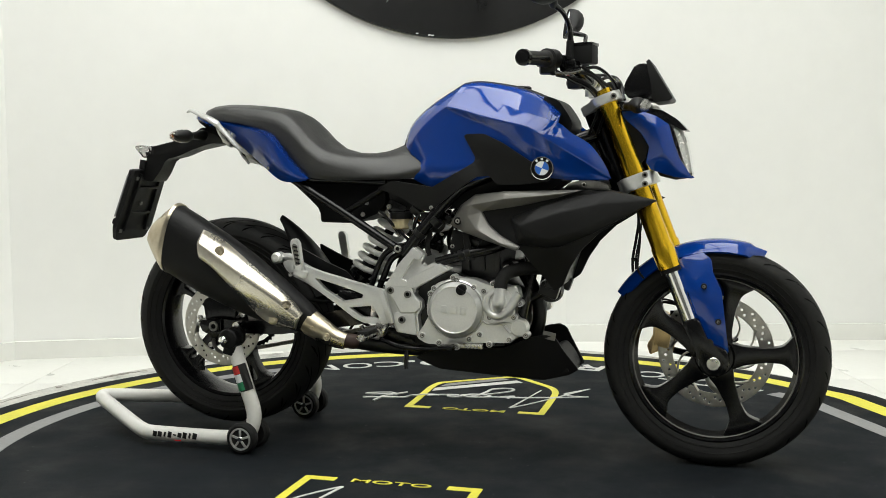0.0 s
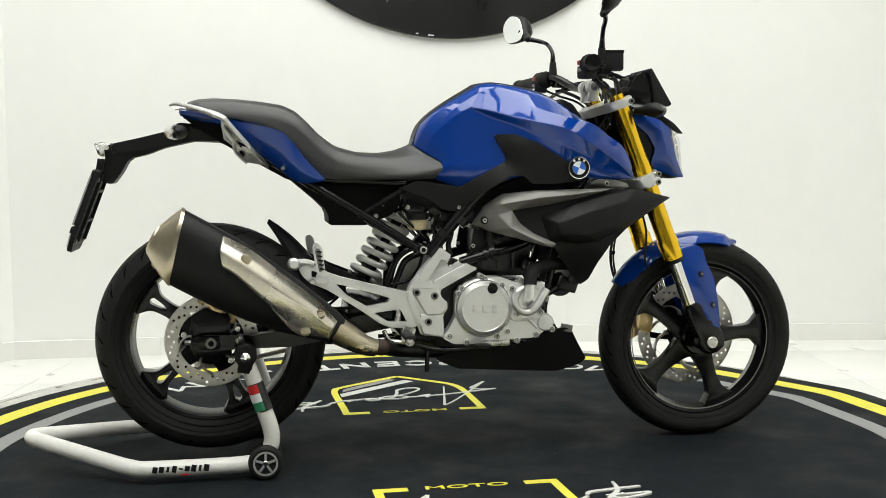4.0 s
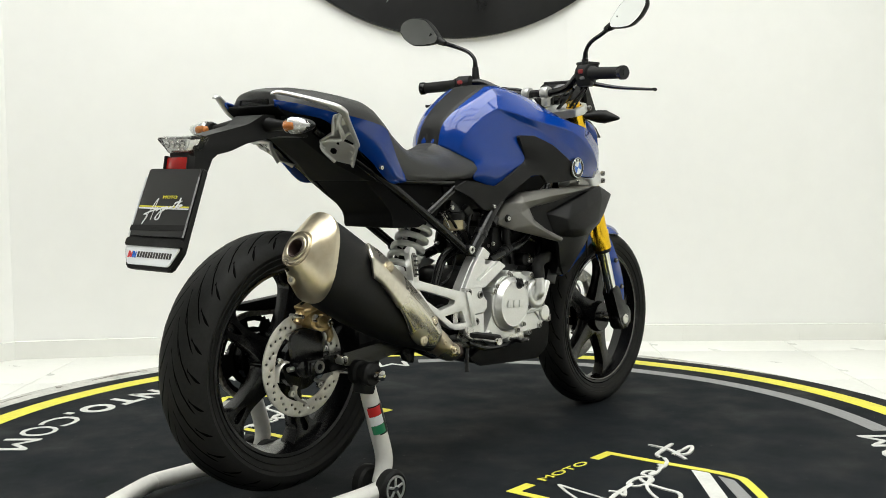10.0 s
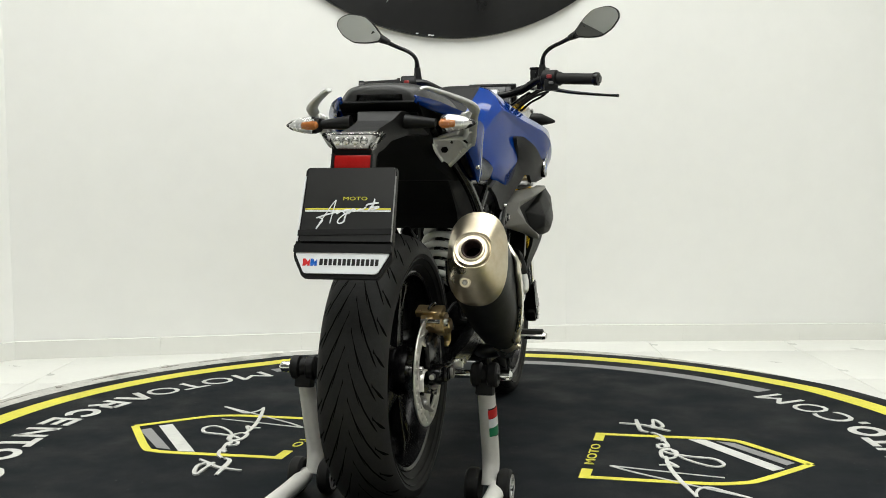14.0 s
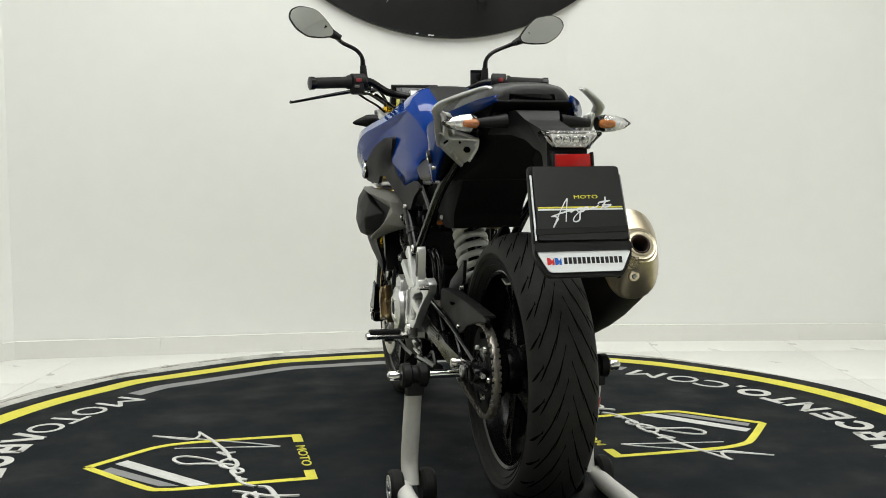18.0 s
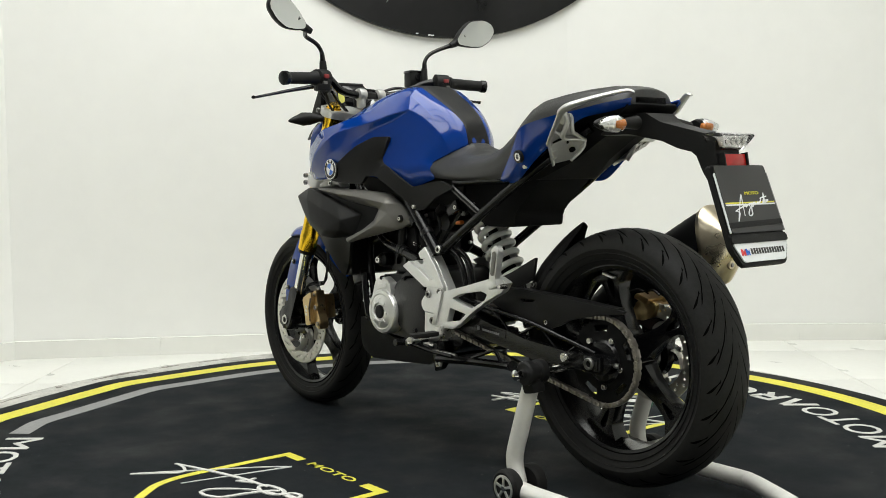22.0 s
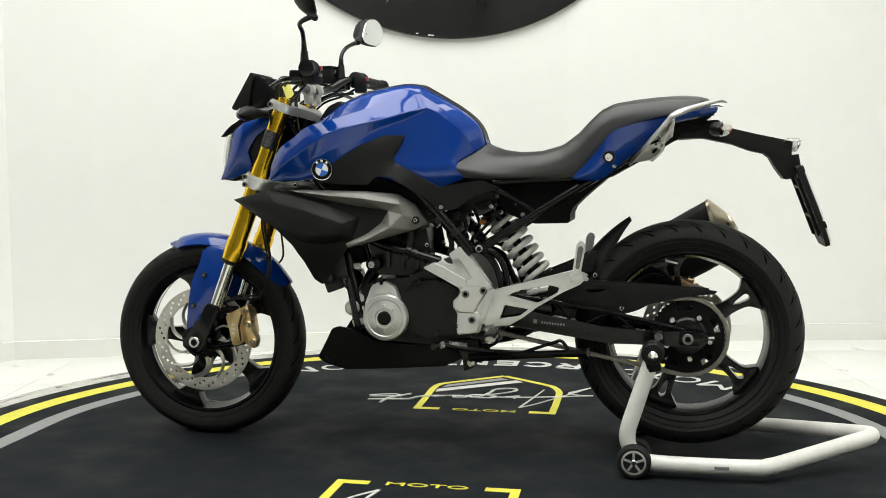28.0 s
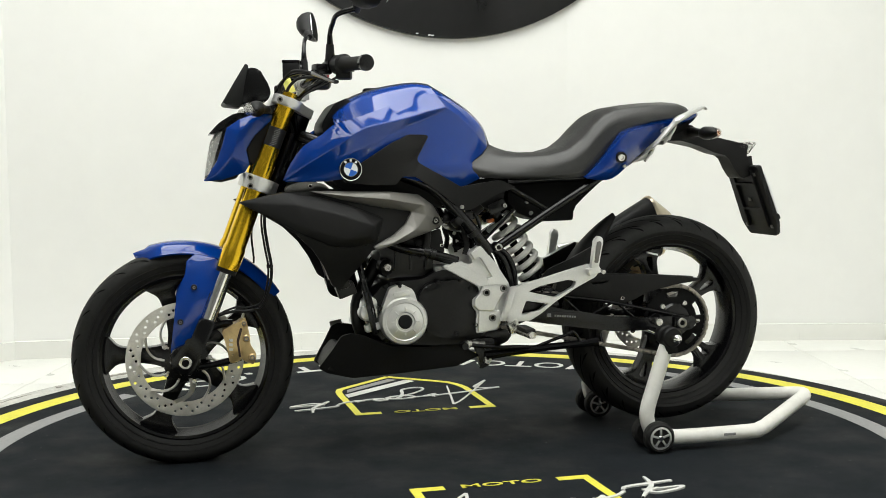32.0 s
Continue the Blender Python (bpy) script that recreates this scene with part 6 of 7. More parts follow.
# front brake caliper
cal = part("front_caliper", prism([(.629, .360), (.591, .380), (.580, .384), (.574, .360), (.584, .330), (.578, .282), (.609, .274), (.618, .320)], 0.078, 0.112, 0.005, 0.006), M_CALIPER, bike, "bronze radial brake caliper")
part("caliper_half", prism([(.588, .382), (.567, .391), (.557, .345), (.556, .320), (.540, .292), (.548, .266), (.577, .279), (.586, .330), (.576, .362)], 0.070, 0.100, 0.004, 0.005), M_CALIPER, cal)
part("inner_half", prism([(.612, .37), (.570, .375), (.560, .30), (.600, .29)], 0.030, 0.056, 0.004, 0.006), M_CALIPER, cal)
part("caliper_recess", prism([(.582, .366), (.576, .364), (.586, .330), (.581, .290), (.586, .290), (.592, .332)], 0.100, 0.1135, 0, 0.002), M_RUST, cal)
for x, z, r in ((.566, .336, 0.010), (.552, .286, 0.010), (.572, .376, 0.008)):
    part("caliper_bolt", bolt(x, 0.101, z, r * 0.7, 1, 0.005), M_BOLT, cal)
    part("bolt_seat", rev([(r * 0.75, 0.003), (r, 0.001), (r * 1.05, -0.006)], (x, 0.101, z), 20), M_CALIPER, cal)
for k in range(3):
    part("caliper_mark", box((.606, 0.1125, .335 - 0.012 * k), (0.010, 0.001, 0.007), (0, -8, 0), 0), M_STEEL, cal)
part("bleed_nipple", tube([(.575, .085, .388), (.570, .085, .400)], 0.004, 8, 1), M_STEEL, cal)
part("caliper_bracket", merge(tube([(.700, .100, .335), (.640, .092, .372), (.600, .090, .376)], 0.010, 10, 4), tube([(.715, .100, .265), (.650, .092, .270), (.580, .090, .285)], 0.009, 10, 4)), M_SATIN, bike)

# ---- frame, engine and running gear ----
for s in (-1, 1):
    part("frame_tube", tube([(-0.085, s * 0.125, .545), (-0.020, s * 0.128, .625), (0.050, s * 0.126, .702), (0.095, s * 0.120, .733), (0.20, s * 0.10, .775), (0.33, s * 0.065, .83), (0.41, s * 0.035, .86)], 0.0165, 14, 6), M_SATIN, bike, "black tubular frame rail")
    part("frame_tube", tube([(0.004, s * 0.120, .523), (0.080, s * 0.118, .545), (0.180, s * 0.110, .572), (0.30, s * 0.08, .65), (0.43, s * 0.04, .78)], 0.0135, 12, 5), M_SATIN, bike)
    part("subframe_tube", tube([(-0.108, s * 0.125, .560), (-0.250, s * 0.124, .650), (-0.400, s * 0.120, .742), (-0.60, s * 0.085, .865)], 0.0120, 12, 4), M_SATIN, bike, "black subframe rail")
    part("subframe_brace", tube([(-0.255, s * 0.118, .656), (-0.140, s * 0.118, .722)], 0.009, 10, 1), M_SATIN, bike)
    part("subframe_tube", tube([(-0.14, s * 0.110, .735), (-0.25, s * 0.112, .742), (-0.38, s * 0.112, .752), (-0.48, s * 0.10, .82)], 0.011, 12, 4), M_SATIN, bike)
    socket_bolt("frame_bolt", -0.098 if s < 0 else -0.106, s * 0.140, .560, 0.0105, s, bike, M_STEEL, 0.0135, M_SATIN)
    # cast side plates
    CAST = [(-0.023, .545), (-0.055, .567), (-0.069, .553), (-0.096, .521), (-0.137, .461), (-0.141, .442), (-0.131, .410), (-0.114, .360), (-0.106, .335), (-0.046, .327), (-0.043, .344), (-0.046, .385), (-0.034, .401), (-0.034, .419), (-0.050, .433), (-0.054, .444), (-0.048, .456), (0.032, .500), (0.047, .509), (-0.002, .525), (-0.021, .514), (-0.036, .519)]
    cast = part("frame_casting", prism(CAST, s * 0.108, s * 0.134, 0.004, 0.004), M_SILVER, bike, "silver cast frame plate")
    for nm, out, top in (
        ("casting_rib", [(-0.055, .565), (-0.026, .546), (-0.036, .530), (-0.053, .535), (-0.072, .505), (-0.088, .480), (-0.073, .476), (-0.074, .458), (-0.134, .460), (-0.096, .518), (-0.067, .550)], 0.1465),
        ("casting_rib", [(0.045, .507), (0.016, .523), (0.003, .515), (-0.009, .511), (-0.040, .494), (-0.072, .477), (-0.075, .458), (-0.050, .456), (0.032, .500)], 0.1460),
        ("casting_boss", [(-0.056, .446), (-0.050, .434), (-0.036, .419), (-0.036, .402), (-0.050, .388), (-0.092, .386), (-0.110, .42), (-0.130, .448), (-0.126, .464), (-0.060, .464)], 0.1455),
        ("casting_foot", [(-0.050, .390), (-0.048, .330), (-0.100, .338), (-0.112, .372), (-0.106, .390)], 0.1435)):
        rib = part(nm, prism(out, s * 0.130, s * top, 0, 0.004), M_SILVER, cast)
        soft_edge = rib.modifiers.new("edge", "BEVEL")
        soft_edge.width, soft_edge.segments = 0.0045, 3
    for x, z in ((-0.118, .450), (-0.070, .440), (-0.087, .371)):
        socket_bolt("casting_bolt", x, s * 0.1460, z - 0.001, 0.0100, s, cast, M_BOLT)
    outer = [(-0.425, .520), (-0.392, .532), (-0.368, .518), (-0.345, .506), (-0.316, .496), (-0.228, .473), (-0.163, .457), (-0.140, .450), (-0.110, .364), (-0.137, .358), (-0.190, .360), (-0.216, .371), (-0.264, .406), (-0.317, .441), (-0.352, .463), (-0.395, .482), (-0.415, .500)]
    holes = [fillet([(-0.392, .515), (-0.378, .510), (-0.370, .494), (-0.392, .497)], 0.004), fillet([(-0.330, .478), (-0.311, .474), (-0.215, .446), (-0.190, .437), (-0.194, .427), (-0.250, .417), (-0.301, .447)], 0.004), fillet([(-0.232, .400), (-0.163, .408), (-0.146, .374), (-0.196, .376)], 0.004)]
    if s > 0:
        outer = [(-0.395, .496), (-0.362, .509), (-0.334, .502), (-0.228, .473), (-0.163, .457), (-0.140, .450), (-0.110, .364), (-0.137, .358), (-0.190, .360), (-0.224, .380), (-0.262, .409), (-0.325, .447), (-0.378, .473)]
        holes = [fillet([(-0.185, .439), (-0.216, .453), (-0.298, .468), (-0.322, .462), (-0.314, .447), (-0.263, .420), (-0.205, .433)], 0.005), fillet([(-0.177, .414), (-0.241, .404), (-0.216, .385), (-0.163, .376)], 0.005)]
    hanger = part("footrest_hanger", holed_prism(fillet(outer, 0.006), holes, s * 0.140, s * 0.160), M_SILVER, bike, "silver cast footrest hanger")
    soft_edge = hanger.modifiers.new("edge", "BEVEL")
    soft_edge.width, soft_edge.segments, soft_edge.limit_method = 0.0045, 3, "ANGLE"
    part("hanger_flange", prism([(-0.133, .452), (-0.150, .456), (-0.122, .362), (-0.106, .362)], s * 0.150, s * 0.165, 0.003, 0.003), M_SILVER, hanger)
    part("hanger_boss", rev([(0.006, s * 0.022), (0.010, s * 0.022), (0.0155, s * 0.017), (0.0155, -s * 0.010)], (-0.437, s * 0.155, .532), 20), M_SILVER, hanger, "round rubber-tipped boss") if s < 0 else None
    part("hanger_arm", tube([(-0.437, s * 0.152, .532), (-0.41, s * 0.153, .535), (-0.385, s * 0.154, .528)], 0.010, 10, 3), M_SILVER, hanger) if s < 0 else None
    ppeg = part("passenger_peg", prism([(-0.356, .500), (-0.366, .575), (-0.376, .587), (-0.387, .584), (-0.390, .572), (-0.376, .498)], s * 0.166, s * 0.184, 0.004, 0.004), M_SILVER, bike, "folded silver passenger peg")
    part("peg_rubber", prism([(-0.364, .515), (-0.371, .570), (-0.380, .574), (-0.384, .566), (-0.374, .513)], s * 0.182, s * 0.187, 0.0015, 0.003), M_GREYFAIR, ppeg)
    for k in range(5 if s < 0 else 0):
        part("peg_ridge", box((-0.3665 - 0.0018 * k, s * 0.1875, .520 + 0.011 * k), (0.013, 0.002, 0.0045), (0, 10, 0), 0.0008), M_SATIN, ppeg)
    part("peg_block", box((-0.366, s * 0.172, .492), (0.034, 0.024, 0.020), (0, 18, 0), 0.003), M_SILVER, ppeg)
    part("peg_pin", rev([(0.003, s * 0.012), (0.006, s * 0.012), (0.006, -s * 0.012)], (-0.392, s * 0.172, .488), 14), M_STEEL, ppeg)
    peg = part("rider_peg", tube([(-0.150, s * 0.160, .335), (-0.152, s * 0.185, .337), (-0.156, s * 0.268, .338), (-0.156, s * 0.275, .338)], [0.010, 0.013, 0.013, 0.009], 12, 3, flat=0.75), M_STEEL, bike, "steel rider footrest")
    part("peg_rubber", box((-0.154, s * 0.228, .348), (0.028, 0.082, 0.012), bevel=0.004), M_RUBBER, peg)
    part("peg_bracket", merge(box((-0.142, s * 0.155, .345), (0.030, 0.03, 0.035), (0, 20, 0), 0.005), tube([(-0.12, s * 0.150, .375), (-0.142, s * 0.152, .345), (-0.150, s * 0.155, .325)], 0.009, 10, 3)), M_STEEL, peg)
part("pedal", merge(tube([(-0.142, -0.165, .320), (-0.08, -0.170, .300), (0.0, -0.172, .297), (0.04, -0.175, .305)], 0.006, 8, 4), box((0.050, -0.188, .308), (0.038, 0.04, 0.010), bevel=0.003)), M_SATIN, bike, "brake pedal")
part("brake_master", merge(tube([(-0.17, -0.140, .365), (-0.165, -0.140, .42)], 0.009, 10, 1), tube([(-0.205, -0.14, .35), (-0.19, -0.14, .325), (-0.15, -0.145, .318)], 0.006, 8, 3)), M_STEEL, bike)
part("shift_lever", merge(tube([(-0.185, 0.160, .288), (-0.09, 0.162, .292), (0.0, 0.168, .305)], 0.0055, 8, 3), rev([(0.004, -0.018), (0.009, -0.018), (0.009, 0.018), (0.004, 0.018)], (0.005, 0.185, .305), 14)), M_SATIN, bike, "gear lever linkage")

# engine
part("crankcase", prism([(-0.075, .300), (-0.085, .36), (-0.060, .46), (-0.020, .495), (0.05, .500), (0.10, .475), (0.20, .470), (0.235, .43), (0.24, .36), (0.20, .305), (0.02, .292)], -0.105, 0.105, 0.015, 0.015), M_ENGBLK, bike, "black engine crankcase")
part("cylinder", prism([(0.060, .480), (0.062, .600), (0.080, .655), (0.17, .665), (0.215, .60), (0.20, .48)], -0.075, 0.075, 0.012, 0.012), M_ENGBLK, bike, "black cylinder and head")
for k in range(3):
    part("head_rib", prism([(0.070 + 0.042 * k, .50), (0.066 + 0.042 * k, .63), (0.078 + 0.042 * k, .64), (0.085 + 0.042 * k, .50)], -0.084, 0.084, 0.004, 0.004), M_ENGBLK, bike)
part("cam_cover", prism([(0.04, .610), (0.05, .668), (0.175, .678), (0.215, .62), (0.19, .605)], -0.092, 0.092, 0.010, 0.01), M_ENGBLK, bike, "black cam cover")
part("airbox", prism([(-0.13, .66), (-0.15, .74), (0.0, .75), (0.28, .765), (0.34, .74), (0.28, .70), (0.05, .665)], -0.085, 0.085, 0.015, 0.012), M_BLACK, bike)
part("throttle_body", rev([(0.020, -0.05), (0.028, -0.045), (0.028, 0.03), (0.022, 0.05)], (-0.02, 0, .625), 20), M_ENGBLK, bike)
# right-hand covers
CC = (0.062, 0, 0.403)
case = part("clutch_case", prism([(-0.050, .325), (-0.030, .352), (-0.012, .385), (-0.014, .440), (0.012, .472), (0.060, .486), (0.110, .484), (0.150, .468), (0.180, .474), (0.205, .465), (0.228, .468), (0.233, .435), (0.220, .410), (0.222, .385), (0.245, .378), (0.248, .352), (0.230, .335), (0.200, .318), (0.10, .315), (0.03, .306), (-0.02, .308)], -0.142, -0.10, 0.006, 0.008), M_SILVER, bike, "silver engine side case")
part("clutch_cover", rev([(0.0725, -0.128), (0.0725, -0.150), (0.0712, -0.152), (0.0640, -0.1625), (0.0622, -0.1650), (0.0602, -0.1650), (0.0592, -0.1640), (0.01, -0.1640)], CC, 72), M_SILVER, case, "round silver clutch cover with embossed marks")
part("cover_ring", rev([(0.0785, -0.140), (0.0785, -0.146), (0.0755, -0.148), (0.0715, -0.14)], CC, 64, closed=True), M_SILVER, case)
for k in range(3):
    part("embossed_bar", box((CC[0] - 0.026 + 0.026 * k, -0.1655, CC[2] + 0.002 - 0.002 * k), (0.016, 0.003, 0.020), (0, 4, 0), 0.002), M_SILVER, case)
part("oil_filler_cap", merge(rev([(0.006, -0.168), (0.013, -0.168), (0.015, -0.160), (0.015, -0.14)], (0.082, 0, 0.456), 20), box((0.082, -0.170, 0.456), (0.022, 0.008, 0.007), (0, 30, 0), 0.002)), M_BLACK, case, "black oil filler cap")
part("water_pump", rev([(0.042, -0.13), (0.042, -0.147), (0.039, -0.150), (0.026, -0.1505), (0.024, -0.1545), (0.008, -0.1555)], (0.180, 0, 0.420), 36), M_SILVER, case, "silver water pump housing")
part("pump_volute", tube([(0.171, -0.150, .455), (0.151, -0.151, .441), (0.147, -0.152, .415), (0.160, -0.153, .394), (0.182, -0.154, .389), (0.202, -0.153, .402), (0.218, -0.151, .424), (0.234, -0.149, .449)], [0.006, 0.0075, 0.009, 0.010, 0.011, 0.0115, 0.0115, 0.0115], 14, 5), M_SILVER, case, "spiral pump outlet")
part("pump_elbow", tube([(0.178, -0.152, .412), (0.180, -0.162, .420), (0.183, -0.163, .440), (0.186, -0.156, .468)], [0.0125, 0.0145, 0.0145, 0.0140], 16, 5), M_SILVER, case)
for pts in ([(0.183, .369), (0.210, .371), (0.238, .376)], [(0.238, .376), (0.222, .356), (0.208, .344)], [(0.208, .344), (0.196, .358), (0.183, .369)], [(0.135, .376), (0.150, .366), (0.183, .369)]):
    part("case_rib", tube([(x, -0.1425, z) for x, z in pts], 0.0034, 8, 3), M_SILVER, case)
part("case_lobe", rev([(0.010, -0.1485), (0.020, -0.1475), (0.023, -0.144), (0.024, -0.12)], (0.232, 0, .358), 28), M_SILVER, case)
for x, z in ((0.004, .456), (0.056, .486), (0.066, .480), (0.112, .462), (0.139, .453), (0.164, .473), (0.234, .423), (0.154, .384), (0.218, .386), (0.127, .338), (0.250, .340), (0.206, .327), (0.153, .313), (0.099, .325), (0.064, .303), (-0.030, .330), (-0.006, .442), (0.016, .312)):
    socket_bolt("case_bolt", x, -0.146, z, 0.0062, -1, case, M_BOLT, 0.0088, M_SILVER)
part("number_boss", box((0.098, -0.132, .308), (0.072, 0.02, 0.018), (0, 1, 0), 0.002), M_STEEL, case)
part("coolant_hose", tube([(0.186, -0.157, .462), (0.189, -0.152, .484), (0.205, -0.142, .503), (0.250, -0.128, .514), (0.31, -0.10, .512)], 0.0175, 14, 6), M_RUBBER, bike, "thick black coolant hose")
# left-hand covers
LC = (0.154, 0, 0.369)
alt = part("alternator_cover", merge(rev([(0.064, 0.10), (0.064, 0.134), (0.060, 0.141), (0.051, 0.143), (0.049, 0.1415), (0.047, 0.1415), (0.036, 0.149), (0.026, 0.150), (0.024, 0.146), (0.005, 0.146)], LC, 72), prism([(0.112, .405), (0.128, .452), (0.160, .468), (0.192, .458), (0.214, .40), (0.21, .36)], 0.10, 0.132, 0.006, 0.008)), M_SILVER, bike, "silver alternator cover")
part("cover_plug", rev([(0.012, 0.151), (0.016, 0.151), (0.019, 0.149), (0.019, 0.14)], LC, 32), M_BLACK, alt, "black round plug")
for k in range(8):
    a = k * math.pi / 4
    part("cover_rib", box((LC[0] + 0.032 * math.cos(a), 0.1485, LC[2] + 0.032 * math.sin(a)), (0.014, 0.004, 0.0035), (0, -math.degrees(a), 0), 0.001), M_SILVER, alt)
part("embossed_bar", box((0.160, 0.1325, .441), (0.044, 0.003, 0.014), (0, 8, 0), 0.003), M_SILVER, alt)
part("sprocket_cover", prism([(-0.06, .33), (-0.055, .44), (0.0, .475), (0.09, .465), (0.115, .43), (0.10, .34), (0.04, .315)], 0.10, 0.128, 0.008, 0.012), M_ENGBLK, bike, "black sprocket cover")
part("starter_motor", merge(rev([(0.008, 0.09), (0.020, 0.092), (0.021, 0.118), (0.016, 0.124), (0.006, 0.126)], (0.253, 0, .392), 24), prism([(0.222, .372), (0.222, .425), (0.245, .440), (0.262, .425), (0.268, .395), (0.250, .370)], 0.080, 0.108, 0.005, 0.006), box((0.235, 0.10, .352), (0.04, 0.03, 0.02), (0, 15, 0), 0.005)), M_SILVER, bike, "silver starter housing")
part("mount_strap", tube([(0.262, 0.122, .470), (0.250, 0.128, .42), (0.236, 0.128, .355), (0.232, 0.124, .338)], 0.0095, 8, 3, flat=0.6), M_SATIN, bike)
for pts, r, y in (([(-0.060, .548), (-0.093, .552), (-0.119, .540), (-0.142, .510), (-0.157, .460), (-0.158, .42)], 0.0085, 0.088), ([(-0.075, .556), (-0.107, .556), (-0.139, .541), (-0.159, .516), (-0.170, .480), (-0.172, .43)], 0.0085, 0.078)):
    part("breather_hose", tube([(x, y, z) for x, z in pts], r, 14, 6), M_SATIN, bike, "glossy black hose beside the shock")
part("orange_connector", box((-0.105, 0.066, .628), (0.020, 0.016, 0.010), (0, 10, 0), 0.003), M_STICKORANGE, bike, "orange wiring connector")
for s in (-1, 1):
    for x, z in ((-0.005, .645), (-0.045, .585), (0.04, .56), (0.075, .64), (0.13, .655), (0.16, .60), (0.03, .625), (-0.16, .655), (-0.20, .68)):
        part("clutter_bolt", bolt(x, s * (0.100 if x < 0 else 0.094), z, 0.0055, s, 0.004), M_STEEL, bike)
    for pts, r in (([(-0.16, .66), (-0.13, .63), (-0.10, .60), (-0.075, .575)], 0.004), ([(-0.05, .655), (-0.065, .61), (-0.045, .57), (-0.05, .53)], 0.005), ([(0.10, .65), (0.080, .60), (0.085, .570), (0.11, .56)], 0.006), ([(0.09, .66), (0.15, .64), (0.20, .58), (0.24, .56)], 0.006)):
        part("wiring_loom", tube([(x, s * (0.104 + 0.004 * math.sin(30 * x)), z) for x, z in pts], r, 8, 6), M_SATIN, bike)
    for x, z, w, h in ((-0.115, .668, 0.05, 0.03), (-0.055, .548, 0.03, 0.022), (0.105, .588, 0.045, 0.03), (0.020, .640, 0.034, 0.026)):
        part("cable_clip", box((x, s * 0.096, z), (w, 0.012, h), (0, 25, 0), 0.003), M_SATIN, bike)
    part("hose_clamp", tube([(-0.045, s * 0.1265, .595), (-0.036, s * 0.1270, .606)], 0.0185, 14, 1), M_ENGBLK, bike)
for x, z in ((-0.03, .45), (0.06, .47), (0.10, .36), (0.01, .33), (-0.045, .35), (0.165, .463), (0.218, .405), (0.118, .335)):
    part("case_bolt", merge(bolt(x, 0.132, z, 0.0050, 1, 0.003), rev([(0.0068, 0.001), (0.0068, -0.03)], (x, 0.130, z), 12)), M_SATIN, bike)
for s in (-1, 1):
    part("engine_mount", rev([(0.008, s * 0.118), (0.014, s * 0.116), (0.020, s * 0.108), (0.020, s * 0.06)], (0.195, 0, .512), 18), M_ENGBLK, bike)
    part("engine_bolt", bolt(0.195, s * 0.119, .512, 0.010, s, 0.006), M_STEEL, bike)
    part("down_tube", tube([(0.285, s * 0.085, .60), (0.262, s * 0.10, .50), (0.238, s * 0.105, .40), (0.225, s * 0.10, .335)], 0.010, 10, 4), M_SATIN, bike)
    for i, pts in enumerate(([(-0.05, .640), (0.02, .632), (0.10, .625), (0.15, .64)], [(-0.02, .64), (-0.018, .60), (-0.026, .57), (-0.02, .54)], [(0.09, .65), (0.085, .60), (0.09, .56), (0.10, .53)])):
        part("wiring_hose", tube([(x, s * (0.098 + 0.010 * i), z) for x, z in pts], 0.0055 + 0.002 * i, 8, 5), M_RUBBER, bike)
    for i, (x, z) in enumerate(((-0.030, .645), (0.100, .575), (-0.06, .660), (0.070, .625))):
        part("connector", box((x, s * 0.095, z), (0.03, 0.02, 0.022), (10 * i, 20 * i, 0), 0.004), M_ENGBLK, bike)
for pts, r in (([(-0.095, -0.080, .566), (-0.128, -0.085, .558), (-0.158, -0.085, .536), (-0.179, -0.085, .495), (-0.199, -0.085, .437)], 0.0078), ([(-0.060, -0.075, .552), (-0.092, -0.075, .548), (-0.136, -0.075, .528), (-0.157, -0.075, .487), (-0.174, -0.075, .447)], 0.0085), ([(-0.176, -0.080, .465), (-0.133, -0.080, .474), (-0.105, -0.080, .503), (-0.091, -0.080, .544)], 0.0042)):
    part("breather_hose", tube(pts, r, 12, 6), M_SATIN, bike, "glossy black hose behind the cast plate")
part("radiator", box((0.342, 0, .565), (0.030, 0.285, 0.215), (0, 17, 0), 0.005), M_ENGBLK, bike, "black radiator core")
for k in range(14):
    part("radiator_fin", box((0.360 - 0.0044 * k + 0.004, 0, .655 - 0.0145 * k), (0.012, 0.25, 0.0035), (0, 17, 0), 0), M_SATIN, bike)
for s in (-1, 1):
    plate = part("engine_plate", prism([(0.046, .612), (0.080, .600), (0.188, .580), (0.120, .548), (0.056, .528), (0.034, .550)], s * 0.094, s * 0.102, 0.002, 0.006), M_BLACK, bike, "black triangular mounting plate")
    socket_bolt("plate_bolt", 0.043, s * 0.1025, .566, 0.0055, s, plate, M_STEEL)
    for p0, p1, r in (((0.012, s * 0.1272, .640), (-0.002, s * 0.1275, .626), 0.0182), ((0.096, s * 0.1165, .552), (0.082, s * 0.1175, .547), 0.0152), ((0.078, s * 0.1178, .5455), (0.066, s * 0.1183, .541), 0.0152)):
        part("frame_collar", tube([p0, p1], r, 18, 1), M_ENGBLK, bike)
    part("tray_bolt", bolt(-0.134, s * 0.104, .671, 0.0065, s), M_STEEL, bike)
    part("box_bolt", bolt(-0.216, s * 0.0865, .648, 0.0060, s), M_STEEL, bike)
for p0, p1 in (((-0.157, -0.092, .657), (-0.107, -0.092, .590)), ((-0.146, -0.088, .662), (-0.098, -0.088, .596))):
    part("brake_line", tube([p0, p1], 0.0036, 8, 1), M_STEEL, bike, "thin steel brake line")
